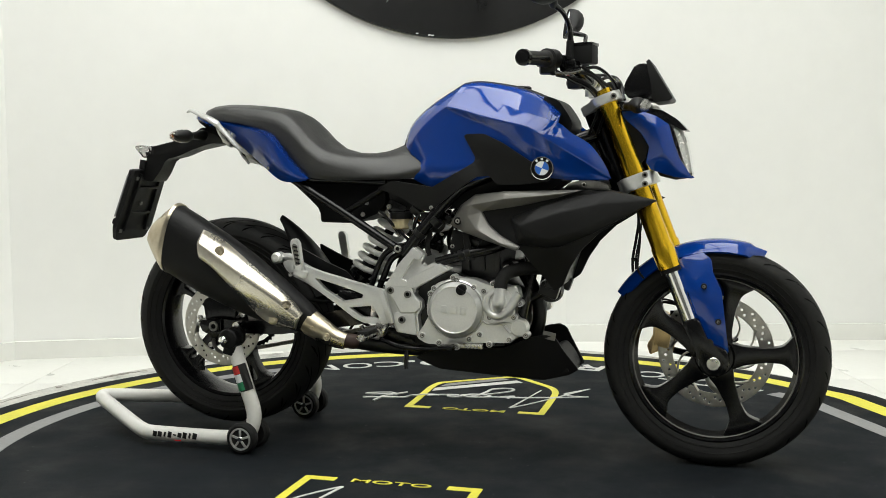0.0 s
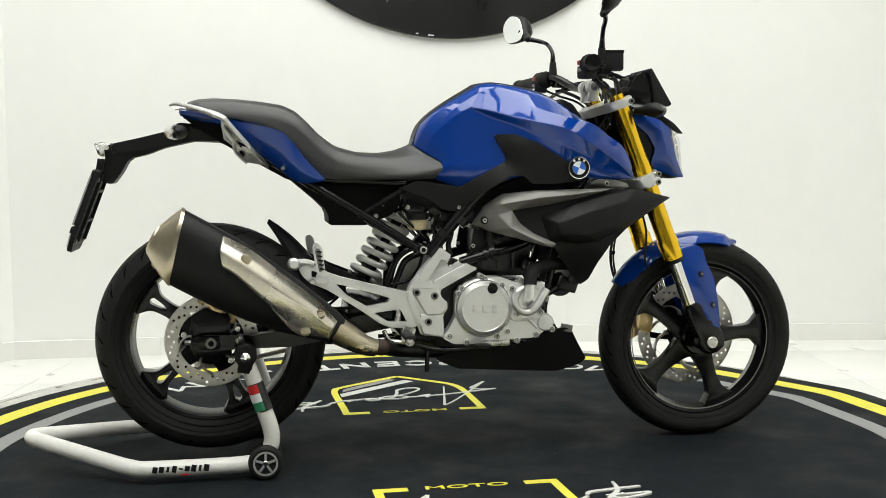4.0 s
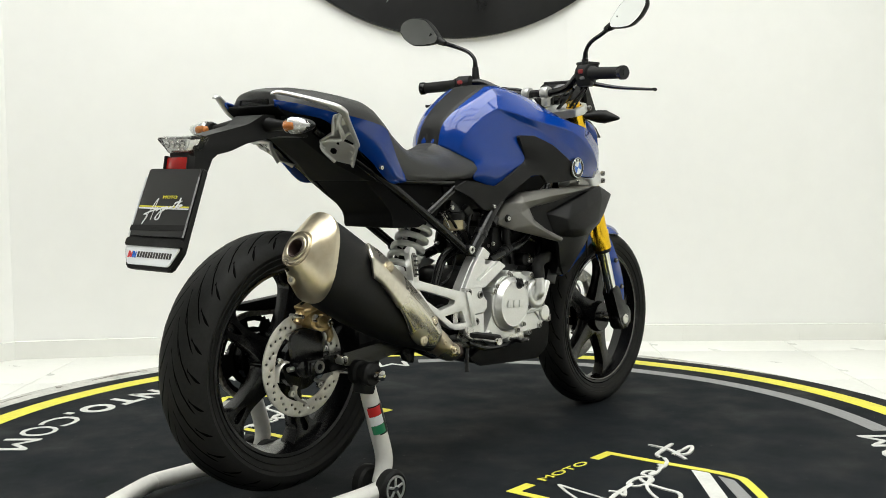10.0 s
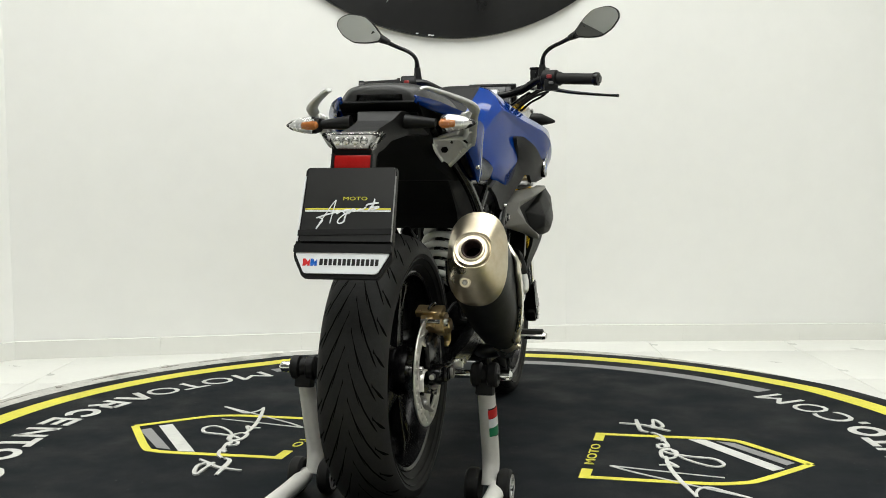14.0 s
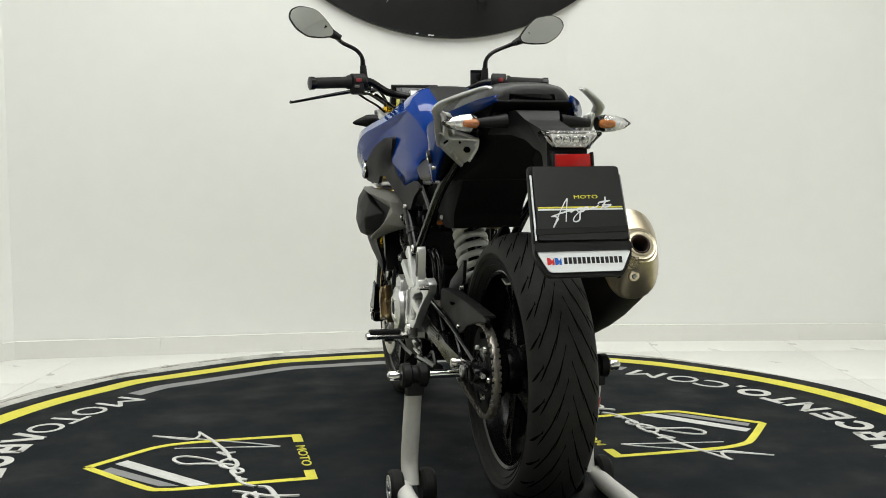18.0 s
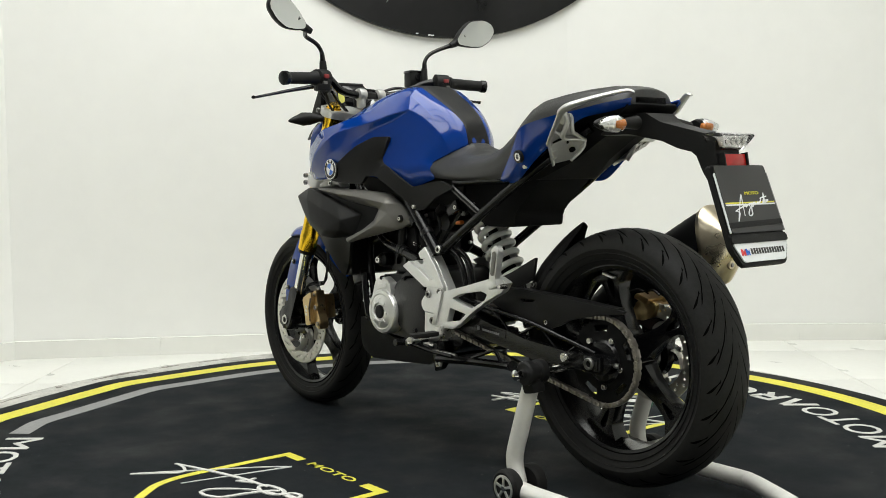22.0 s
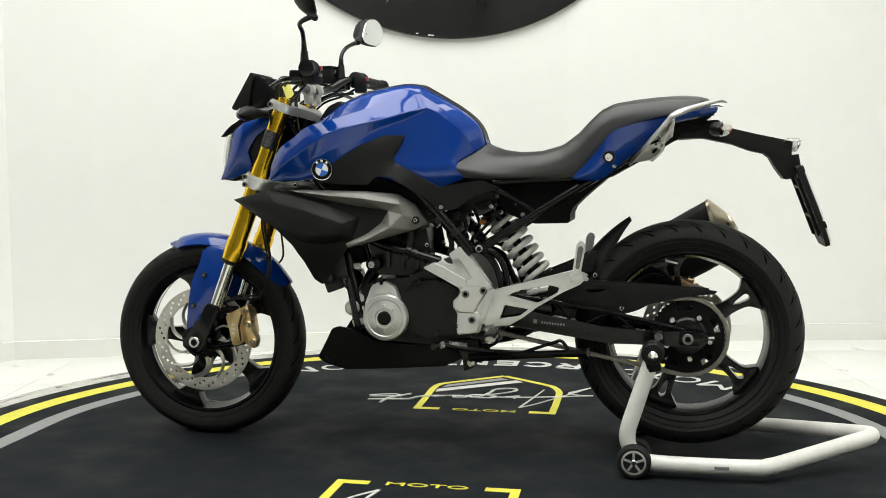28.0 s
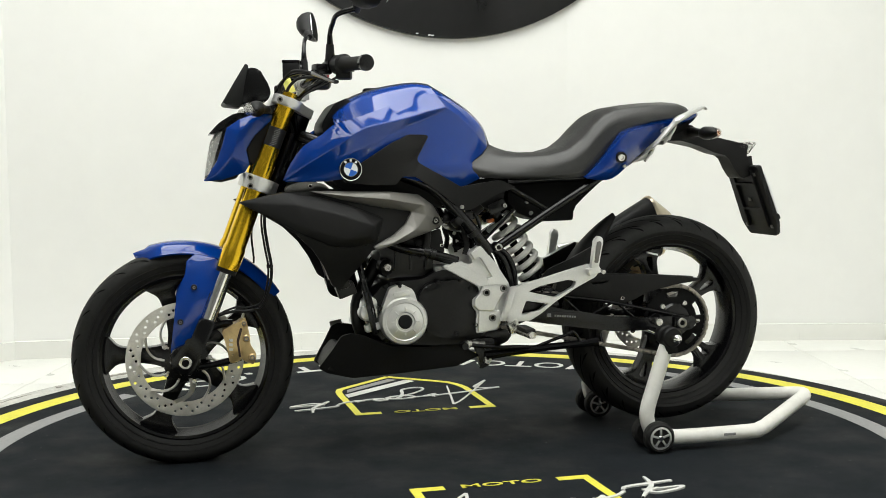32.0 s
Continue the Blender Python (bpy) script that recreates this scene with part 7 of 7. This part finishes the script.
part("horn", rev([(0.004, -0.02), (0.030, -0.02), (0.034, 0.0), (0.015, 0.02)], (0.30, -0.05, .45), 24), M_ENGBLK, bike)
for s in (-1, 1):
    part("radiator_bracket", box((0.305, s * 0.105, .455), (0.05, 0.03, 0.035), (0, 20, 0), 0.005), M_ENGBLK, bike)
part("radiator_pipe", tube([(0.25, -0.09, .43), (0.29, -0.095, .45), (0.33, -0.10, .475)], 0.010, 8, 3), M_ENGBLK, bike)

# belly pan
pan = []
for s in (-1, 1):
    pan.append(prism([(-0.062, .262), (0.0, .296), (0.09, .292), (0.185, .300), (0.262, .332), (0.296, .338), (0.318, .330), (0.338, .295), (0.374, .240), (0.352, .226), (0.283, .212), (0.155, .221), (0.0, .232)], s * 0.092, s * 0.100, 0.003, 0.006))
bm = merge(*pan)
for v in bm.verts:
    f = float(np.interp(v.co.x, [-0.06, 0.15, 0.30, 0.37], [1.05, 1.15, 1.08, 0.66])) * float(np.interp(v.co.z, [0.21, 0.26, 0.35], [0.72, 1.0, 1.02]))
    v.co.y *= f
belly = part("belly_pan", bm, M_BLACK, bike, "matt black belly pan")
part("pan_floor", prism([(-0.058, .258), (0.0, .236), (0.155, .224), (0.283, .217), (0.352, .236), (0.335, .255), (0.2, .245), (0.0, .262)], -0.070, 0.070, 0.004, 0.006), M_BLACK, belly)
part("pan_nose", prism([(0.285, .215), (0.366, .236), (0.348, .272), (0.325, .300), (0.305, .295), (0.29, .25)], -0.060, 0.060, 0.012, 0.008), M_BLACK, belly)
part("mesh_sticker", box((0.303, -0.103, .335), (0.034, 0.004, 0.020), (0, 12, 0), 0.001), M_GREYFAIR, belly)

# shock absorber
S0, S1 = Vector((-0.252, 0, .468)), Vector((-0.128, 0, .660))
sd = (S1 - S0).normalized()
sn = Vector((sd.z, 0, -sd.x))
coil = []
TURNS = 7.0
for i in range(int(TURNS * 18) + 1):
    a = 2 * math.pi * i / 18
    u = i / (TURNS * 18)
    coil.append(S0 + sd * (0.012 + u * 0.195) + sn * 0.038 * math.cos(a) + Vector((0, 1, 0)) * 0.038 * math.sin(a))
shock = part("shock_spring", tube(coil, 0.0084, 12, 1), M_SPRING, bike, "pale grey coil spring")
part("shock_body", tube([S0 - sd * 0.02, S0 + sd * 0.05, S0 + sd * 0.10, S1 + sd * 0.02], [0.020, 0.022, 0.012, 0.016], 16, 2), M_SATIN, shock)
part("shock_collar", tube([S0 + sd * 0.002, S0 + sd * 0.012], 0.042, 24, 1), M_SATIN, shock)
part("shock_collar", tube([S1 - sd * 0.022, S1 - sd * 0.008], 0.040, 24, 1), M_SATIN, shock)
part("shock_mount", merge(box(tuple(S1 + sd * 0.02), (0.05, 0.09, 0.04), (0, 30, 0), 0.006), rev([(0.010, -0.05), (0.012, -0.048), (0.012, 0.048), (0.010, 0.05)], tuple(S1 + sd * 0.02), 14)), M_SATIN, bike)
pot = part("fluid_reservoir", rev([(0.024, -0.030), (0.027, -0.026), (0.027, 0.0)], (-0.105, -0.085, .640), 24, "z"), M_FLUID, bike, "amber rear brake fluid pot")
part("pot_lid", rev([(0.030, -0.002), (0.031, 0.0), (0.031, 0.014), (0.028, 0.016)], (-0.105, -0.085, .640), 24, "z"), M_BLACK, pot)
part("pot_bracket", merge(box((-0.078, -0.092, .622), (0.016, 0.010, 0.022), bevel=0.002), bolt(-0.077, -0.098, .622, 0.006, -1)), M_BOLT, pot)

# swingarm, chain guard, hugger
for s in (-1, 1):
    y0, y1 = (0.098, 0.128)
    arm = part("swingarm", prism([(-0.060, .425), (-0.060, .375), (-0.25, .344), (-0.45, .314), (-0.575, .313), (-0.68, .308), (-0.700, .322), (-0.700, .345), (-0.66, .352), (-0.561, .348), (-0.43, .358), (-0.357, .373), (-0.298, .382), (-0.14, .420)], s * y0, s * y1, 0.007, 0.010), M_SATIN, bike, "satin black swingarm")
    part("axle_block", box((RA[0] - 0.004, s * 0.132, RA[2]), (0.050, 0.010, 0.034), bevel=0.003), M_SATIN, arm)
    part("adjuster_plate", box((RA[0] - 0.004, s * 0.1385, RA[2]), (0.040, 0.004, 0.026), bevel=0.0016), M_SATIN, arm)
    socket_bolt("axle_nut", RA[0], s * 0.1415, RA[2], 0.0140, s, arm, M_BOLT)
    part("adjuster_bolt", tube([(-0.715, s * 0.113, RA[2]), (-0.690, s * 0.113, RA[2])], 0.006, 8, 1), M_STEEL, arm)
    part("stand_bobbin", merge(rev([(0.006, s * 0.150), (0.010, s * 0.150), (0.012, s * 0.146), (0.012, s * 0.126)], (-0.575, 0, .338), 16)), M_STEEL, arm)
part("arm_brace", tube([(-0.16, 0.113, .436), (-0.301, 0.113, .416), (-0.412, 0.113, .401), (-0.520, 0.113, .378), (-0.641, 0.113, .351)], 0.0058, 10, 3), M_SATIN, bike, "thin brace rod over the swingarm")
for pts in ([(-0.303, .412), (-0.346, .374)], [(-0.386, .363), (-0.443, .392)], [(-0.469, .386), (-0.515, .348)], [(-0.554, .343), (-0.579, .358)]):
    part("arm_brace", tube([(x, 0.113, z) for x, z in pts], 0.0040, 8, 1), M_SATIN, bike)
part("arm_bridge", box((-0.235, 0, .40), (0.12, 0.20, 0.06), (0, 10, 0), 0.012), M_SATIN, bike)
part("arm_label", box((-0.30, 0.1290, .366), (0.112, 0.001, 0.017), (0, -5, 0), 0), M_SATIN, bike)
for k in range(9):
    part("label_bar", box((-0.272 - 0.0072 * k, 0.1300, .3655 - 0.0006 * k), (0.0046, 0.001, 0.0052), (0, -5, 0), 0), M_GREYP, bike)
part("label_bar", box((-0.254, 0.1300, .368), (0.010, 0.001, 0.010), (0, -5, 0), 0), M_GREYP, bike)
guardc = holed_prism(fillet([(-0.290, .472), (-0.389, .474), (-0.537, .467), (-0.638, .461), (-0.722, .454), (-0.716, .447), (-0.639, .437), (-0.552, .417), (-0.520, .400), (-0.484, .389), (-0.431, .400), (-0.320, .419), (-0.280, .432)], 0.006), [fillet([(-0.384, .452), (-0.441, .455), (-0.428, .448), (-0.394, .444)], 0.003)], 0.098, 0.107)
cg = part("chain_guard", merge(guardc, prism([(-0.295, .475), (-0.389, .477), (-0.537, .470), (-0.70, .459), (-0.70, .454), (-0.537, .464), (-0.389, .470), (-0.295, .468)], 0.080, 0.106, 0.002)), M_BLACK, bike, "black chain guard with a slot")
socket_bolt("guard_bolt", -0.479, 0.108, .405, 0.0058, 1, cg, M_STEEL)
socket_bolt("guard_bolt", -0.408, 0.083, .488, 0.0062, 1, cg, M_STEEL)
bm = bmesh.new()
rings = []
for i in range(21):
    u = i / 20
    a = radians(63.5 - 47.5 * u)
    r = 0.345 - 0.008 * math.sin(u * math.pi)
    w = 0.068 * min(1, 0.16 + u * 1.5)
    ring = [(RA[0] + (r - (0.010 + 0.042 * min(1, 1.6 * u)) * abs(k / 5) ** 3) * math.cos(a), k / 5 * w, RA[2] + (r - (0.010 + 0.042 * min(1, 1.6 * u)) * abs(k / 5) ** 3) * math.sin(a)) for k in range(-5, 6)]
    th = 0.003 + 0.012 * math.sin(u * math.pi)
    rings.append(ring + [(p[0] - th * math.cos(a), p[1] * 0.94, p[2] - th * math.sin(a)) for p in ring[::-1]])
grid_faces(bm, rings)
part("rear_hugger", bm, M_BLACK, bike, "matt black rear hugger")
both("hugger_arm", prism([(-0.27, .49), (-0.33, .515), (-0.41, .555), (-0.40, .50), (-0.33, .465), (-0.24, .455)], -0.078, -0.070, 0.003, 0.006), M_BLACK, bike)
# chain
links = []
FS = (-0.062, 0.385)
upper = []
for a in np.linspace(radians(80), radians(280), 26):
    upper.append((RA[0] - 0 + 0.101 * math.cos(a), RA[2] + 0.101 * math.sin(a)))
front_arc = [(FS[0] + 0.036 * math.cos(a), FS[1] + 0.036 * math.sin(a)) for a in np.linspace(radians(-85), radians(85), 8)]
loop = upper + [tuple(np.array(upper[-1]) * (1 - t) + np.array(front_arc[0]) * t) for t in np.linspace(0, 1, 20)[1:-1]] + front_arc + [tuple(np.array(front_arc[-1]) * (1 - t) + np.array(upper[0]) * t) for t in np.linspace(0, 1, 20)[1:-1]]
L = [Vector(p) for p in loop] + [Vector(loop[0])]
dist = np.cumsum([0] + [(b - a).length for a, b in zip(L, L[1:])])
N = int(dist[-1] / 0.0127)
pos = [Vector((float(np.interp(d, dist, [p.x for p in L])), float(np.interp(d, dist, [p.y for p in L])))) for d in np.linspace(0, dist[-1], N, endpoint=False)]
for i in range(N):
    p, q = pos[i], pos[(i + 1) % N]
    c, ang = (p + q) / 2, math.degrees(math.atan2(q.y - p.y, q.x - p.x))
    wy = 0.0165 if i % 2 else 0.0115
    links.append(box((c.x, 0.0920, c.y), (0.0185, wy, 0.0118), (0, -ang, 0), 0.0042))
    links.append(rev([(0.0040, -0.0100), (0.0040, 0.0100)], (p.x, 0.0920, p.y), 10))
tagged(part("drive_chain", merge(*links), M_CHAIN, bike, "oily drive chain"), kind="stuff")
# rear caliper
rcal = part("rear_caliper", merge(prism([(-0.662, .450), (-0.62, .462), (-0.592, .444), (-0.590, .415), (-0.612, .404), (-0.652, .418)], -0.124, -0.074, 0.008, 0.008), tube([(-0.66, -0.10, .448), (-0.675, -0.10, .43)], 0.010, 10, 1)), M_CALIPER, bike, "bronze rear brake caliper")
for x, z in ((-0.645, .44), (-0.60, .425)):
    part("caliper_bolt", bolt(x, -0.129, z, 0.009, -1), M_STEEL, rcal)
part("caliper_bridge", prism([(-0.650, .462), (-0.612, .474), (-0.602, .462), (-0.640, .448)], -0.118, -0.060, 0.003, 0.004), M_CALIPER, rcal)
part("caliper_cylinder", rev([(0.004, -0.136), (0.013, -0.136), (0.016, -0.133), (0.017, -0.10)], (-0.628, 0, .432), 20), M_CALIPER, rcal)
part("caliper_lug", tube([(-0.668, -0.112, .452), (-0.650, -0.116, .456)], 0.0085, 12, 1), M_CALIPER, rcal)
part("caliper_lug", tube([(-0.598, -0.118, .412), (-0.590, -0.118, .392), (-0.596, -0.116, .380)], [0.010, 0.008, 0.005], 10, 3), M_CALIPER, rcal)
part("slide_pin", tube([(-0.676, -0.080, .446), (-0.676, -0.122, .446)], 0.0048, 10, 1), M_STEEL, rcal)
part("pad_spring", tube([(-0.655, -0.092, .470), (-0.630, -0.096, .480), (-0.606, -0.096, .472)], 0.0030, 8, 4), M_SATIN, rcal)
part("brake_pad", box((-0.622, -0.088, .405), (0.06, 0.016, 0.03), (0, -15, 0), 0.002), M_RUST, rcal)
part("caliper_carrier", prism([(-0.70, .40), (-0.66, .42), (-0.60, .40), (-0.60, .34), (-0.66, .30), (-0.69, .33)], -0.104, -0.094, 0.003, 0.01), M_SATIN, bike)
part("rear_brake_hose", tube([(-0.60, -0.12, .455), (-0.55, -0.13, .47), (-0.45, -0.12, .42), (-0.30, -0.118, .41), (-0.18, -0.11, .42)], 0.004, 8, 6), M_BLACK, bike)

# exhaust
EX = [((-0.328, -0.196, .362), .034, .030), ((-0.365, -0.198, .384), .046, .036), ((-0.44, -0.203, .424), .066, .048), ((-0.52, -0.208, .470), .080, .056), ((-0.60, -0.212, .516), .088, .060), ((-0.68, -0.214, .562), .0895, .062), ((-0.722, -0.215, .586), .089, .062)]
ax = Vector((-0.40, 0, .228)).normalized()
an = Vector((ax.z, 0, -ax.x))
if an.z < 0:
    an = -an


def oval(c, a, b, tilt=0.0, n=36):
    out = []
    for k in range(n):
        t = 2 * math.pi * k / n
        ct, st = math.cos(t), math.sin(t)
        sq = (abs(ct) ** 2.6 + abs(st) ** 2.6) ** (-1 / 2.6)
        out.append(Vector(c) + an * a * ct * sq + Vector((0, 1, 0)) * b * st * sq + ax * tilt * a * ct)
    return out


cs = smooth_path([c for c, _, _ in EX], 4)
aa = [float(np.interp(i / (len(cs) - 1), np.linspace(0, 1, len(EX)), [e[1] for e in EX])) for i in range(len(cs))]
bb = [float(np.interp(i / (len(cs) - 1), np.linspace(0, 1, len(EX)), [e[2] for e in EX])) for i in range(len(cs))]
bm = bmesh.new()
grid_faces(bm, [oval(c, a, b, 0.32 * (i / (len(cs) - 1)) ** 2) for i, (c, a, b) in enumerate(zip(cs, aa, bb))])
silencer = part("silencer", bm, M_BLACK, bike, "matt black exhaust silencer")
bm = bmesh.new()
end = Vector(EX[-1][0])
grid_faces(bm, [oval(end + ax * d + an * o, p, q, t) for d, o, p, q, t in ((-.004, 0, .0920, .0635, .31), (.005, 0, .0920, .0635, .31), (.009, 0, .0885, .0625, .29), (.022, -.001, .078, .0565, .23), (.040, -.003, .060, .0470, .14), (.053, -.005, .0450, .0415, .04), (.057, -.006, .0400, .0385, 0), (.054, -.006, .0300, .0300, 0), (.020, -.006, .0260, .0260, 0))])
cap = part("end_cap", bm, M_EXH, silencer, "dull steel silencer end cap", angle=30)
oc = end + ax * 0.057 - an * 0.006
part("outlet_ring", aimed(rev([(0.0215, -0.010), (0.0215, 0.0050), (0.0228, 0.0062), (0.0260, 0.0058), (0.0275, 0.0035), (0.0315, 0.0030), (0.0345, 0.0040), (0.0362, 0.0020), (0.0372, -0.006)], (0, 0, 0), 40, closed=True), oc, ax), M_EXH, silencer, "stepped steel ring round the outlet")
part("outlet_pipe", aimed(rev([(0.0216, -0.03), (0.0216, 0.0056), (0.0200, 0.0070), (0.0180, 0.0056), (0.0172, -0.028)], (0, 0, 0), 32, closed=True), oc, ax), M_RUST, silencer, "sooty rust-brown outlet pipe")
# black disc down the pipe paints the shade of the deep bore
part("outlet_bore", aimed(rev([(0.0002, -0.001), (0.0175, 0.0)], (0, 0, 0), 24), oc - ax * 0.026, ax), M_HOLLOW_SHADE, silencer)
for u, v, d in ((0.064, 0.006, 0.030), (-0.066, 0.014, 0.030)):
    spot = end + ax * d + an * u + Vector((0, v, 0))
    way = (ax * 0.8 + an * (0.6 if u > 0 else -0.6)).normalized()
    part("cap_pocket", aimed(rev([(0.0002, 0.0008), (0.0105, 0.0008), (0.0120, -0.0004), (0.0120, -0.006)], (0, 0, 0), 20), spot, way), M_EXH, silencer)
    part("cap_rivet", aimed(rev([(0.0002, 0.004), (0.0045, 0.0034), (0.0058, 0.001), (0.006, -0.004)], (0, 0, 0), 14), spot, way), M_BOLT, silencer)


def silencer_y(x, z):
    """How far out the silencer's skin lies at (x, z)."""
    pts = [Vector((e[0][0], e[0][2])) for e in EX]
    u = sum((x - p.x) * ax.x + (z - p.y) * ax.z for p in pts[:1])
    along = [(p.x - pts[0].x) * ax.x + (p.y - pts[0].y) * ax.z for p in pts]
    cx, cz, a, b, cy = (float(np.interp(u, along, col)) for col in ([p.x for p in pts], [p.y for p in pts], [e[1] for e in EX], [e[2] for e in EX], [-e[0][1] for e in EX]))
    w = min(0.985, abs((x - cx) * an.x + (z - cz) * an.z) / (a + 0.004))
    return cy + (b + 0.004) * (1 - w ** 2.6) ** (1 / 2.6)


# heat shield: upper edge, fold and lower edge along the silencer
SHIELD = [
    [(-.608, .613), (-.550, .583), (-.453, .505), (-.375, .440), (-.334, .392)],
    [(-.616, .580), (-.560, .541), (-.480, .482), (-.405, .428), (-.343, .374)],
    [(-.615, .560), (-.568, .527), (-.492, .462), (-.420, .398), (-.350, .360)],
    [(-.611, .538), (-.575, .513), (-.504, .442), (-.436, .367), (-.356, .346)],
]
rows = [smooth_path([(x, -silencer_y(x, z) - lift, z) for x, z in row], 6) for row, lift in zip(SHIELD, (0.004, 0.010, 0.0085, 0.007))]
bm = bmesh.new()
grid_faces(bm, [rounded_rows([r[i] for r in rows], [0.006, 0.012]) for i in range(len(rows[0]))], closed=False, caps=False)
bmesh.ops.recalc_face_normals(bm, faces=bm.faces)
if sum(f.normal.y for f in bm.faces) > 0:
    bmesh.ops.reverse_faces(bm, faces=bm.faces)
shield_ = part("heat_shield", bm, M_SHIELD, silencer, "polished steel heat shield", angle=60)
sheet = shield_.modifiers.new("thickness", "SOLIDIFY")
sheet.thickness, sheet.offset = 0.009, -1
for x, z, y in [(x, z, silencer_y(x, z) + 0.008) for x, z in ((-.556, .557), (-.377, .413), (-.414, .372))]:
    part("shield_bolt", merge(bolt(x, -y, z, 0.007, -1, 0.004), rev([(0.007, -0.003), (0.0125, -0.001), (0.0125, 0.008)], (x, -y, z), 20)), M_EXH, shield_)
pipe = part("link_pipe", tube([(-.336, -.196, .366), (-.300, -.194, .344), (-.262, -.190, .322), (-.232, -.186, .313)], [0.036, 0.032, 0.026, 0.022], 24, 4), M_EXH, bike, "stained steel exhaust link pipe")
for x, z in ((-.312, .352), (-.272, .328)):
    part("pipe_bolt", merge(bolt(x, -.226, z, 0.006, -1), rev([(0.010, -0.001), (0.010, 0.006)], (x, -.224, z), 16)), M_EXH, pipe)
part("exhaust_joint", tube([(-.236, -.186, .315), (-.214, -.178, .312), (-.205, -.172, .311)], [0.0195, 0.021, 0.017], 20, 2), M_RUST, bike, "rusty exhaust clamp")
part("header_pipe", tube([(-.21, -.172, .311), (-.15, -.115, .292), (0.0, -.06, .275), (0.14, -.03, .262), (0.232, 0, .30), (0.258, 0, .40), (0.20, 0, .52)], 0.019, 14, 6), M_ENGBLK, bike)
# centre underside and side stand
part("side_stand", tube([(-0.075, 0.115, .262), (-0.16, 0.125, .272), (-0.26, 0.130, .280), (-0.36, 0.132, .286), (-0.395, 0.140, .290)], [0.013, 0.011, 0.010, 0.010, 0.014], 10, 4), M_SATIN, bike, "folded black side stand")
part("stand_spring", tube([(-0.07, 0.130, .285), (-0.17, 0.135, .285)], 0.006, 8, 1), M_STEEL, bike)
part("stand_switch", tube([(-0.02, 0.122, .300), (-0.07, 0.126, .296)], 0.008, 10, 1), M_STEEL, bike)
part("stand_tang", tube([(-0.22, 0.128, .283), (-0.30, 0.136, .312), (-0.325, 0.136, .318), (-0.345, 0.134, .290)], 0.0045, 8, 4), M_SATIN, bike)
part("lever_joint", rev([(0.004, 0.150), (0.009, 0.150), (0.009, 0.176), (0.004, 0.178)], (-0.012, 0, .304), 14), M_STEEL, bike)
part("stand_bracket", prism([(-0.035, .31), (-0.10, .31), (-0.105, .262), (-0.085, .235), (-0.06, .225), (-0.055, .262)], 0.100, 0.118, 0.004, 0.006), M_SATIN, bike)
part("stand_bolt", bolt(-0.080, 0.119, .250, 0.011, 1, 0.006), M_STEEL, bike)
part("lower_mount", prism([(-0.16, .335), (-0.06, .335), (-0.05, .29), (-0.10, .275), (-0.15, .30)], -0.10, 0.10, 0.006, 0.008), M_SATIN, bike)
part("drain_stub", tube([(-0.085, -0.11, .295), (-0.087, -0.115, .232)], 0.0065, 10, 1), M_SATIN, bike)


def motions():
    """The platform, the stand and the motorcycle turn together."""
    turn = [(0.0, -15.7), (3.0, 4.15), (6.0, 23.65), (9.0, 43.65), (12.0, 63.4), (14.5, 79.95), (17.0, 96.6), (20.0, 116.4), (22.0, 129.2), (25.0, 148.5), (28.0, 168.35), (30.0, 181.3), (32.0, 194.3)]
    for thing, x in ((table, -0.006), (stand, 0.0), (bike, 0.0)):
        walk(thing, [(t, pose(x, 0, 0, 0, 0, a)) for t, a in turn])


motions()
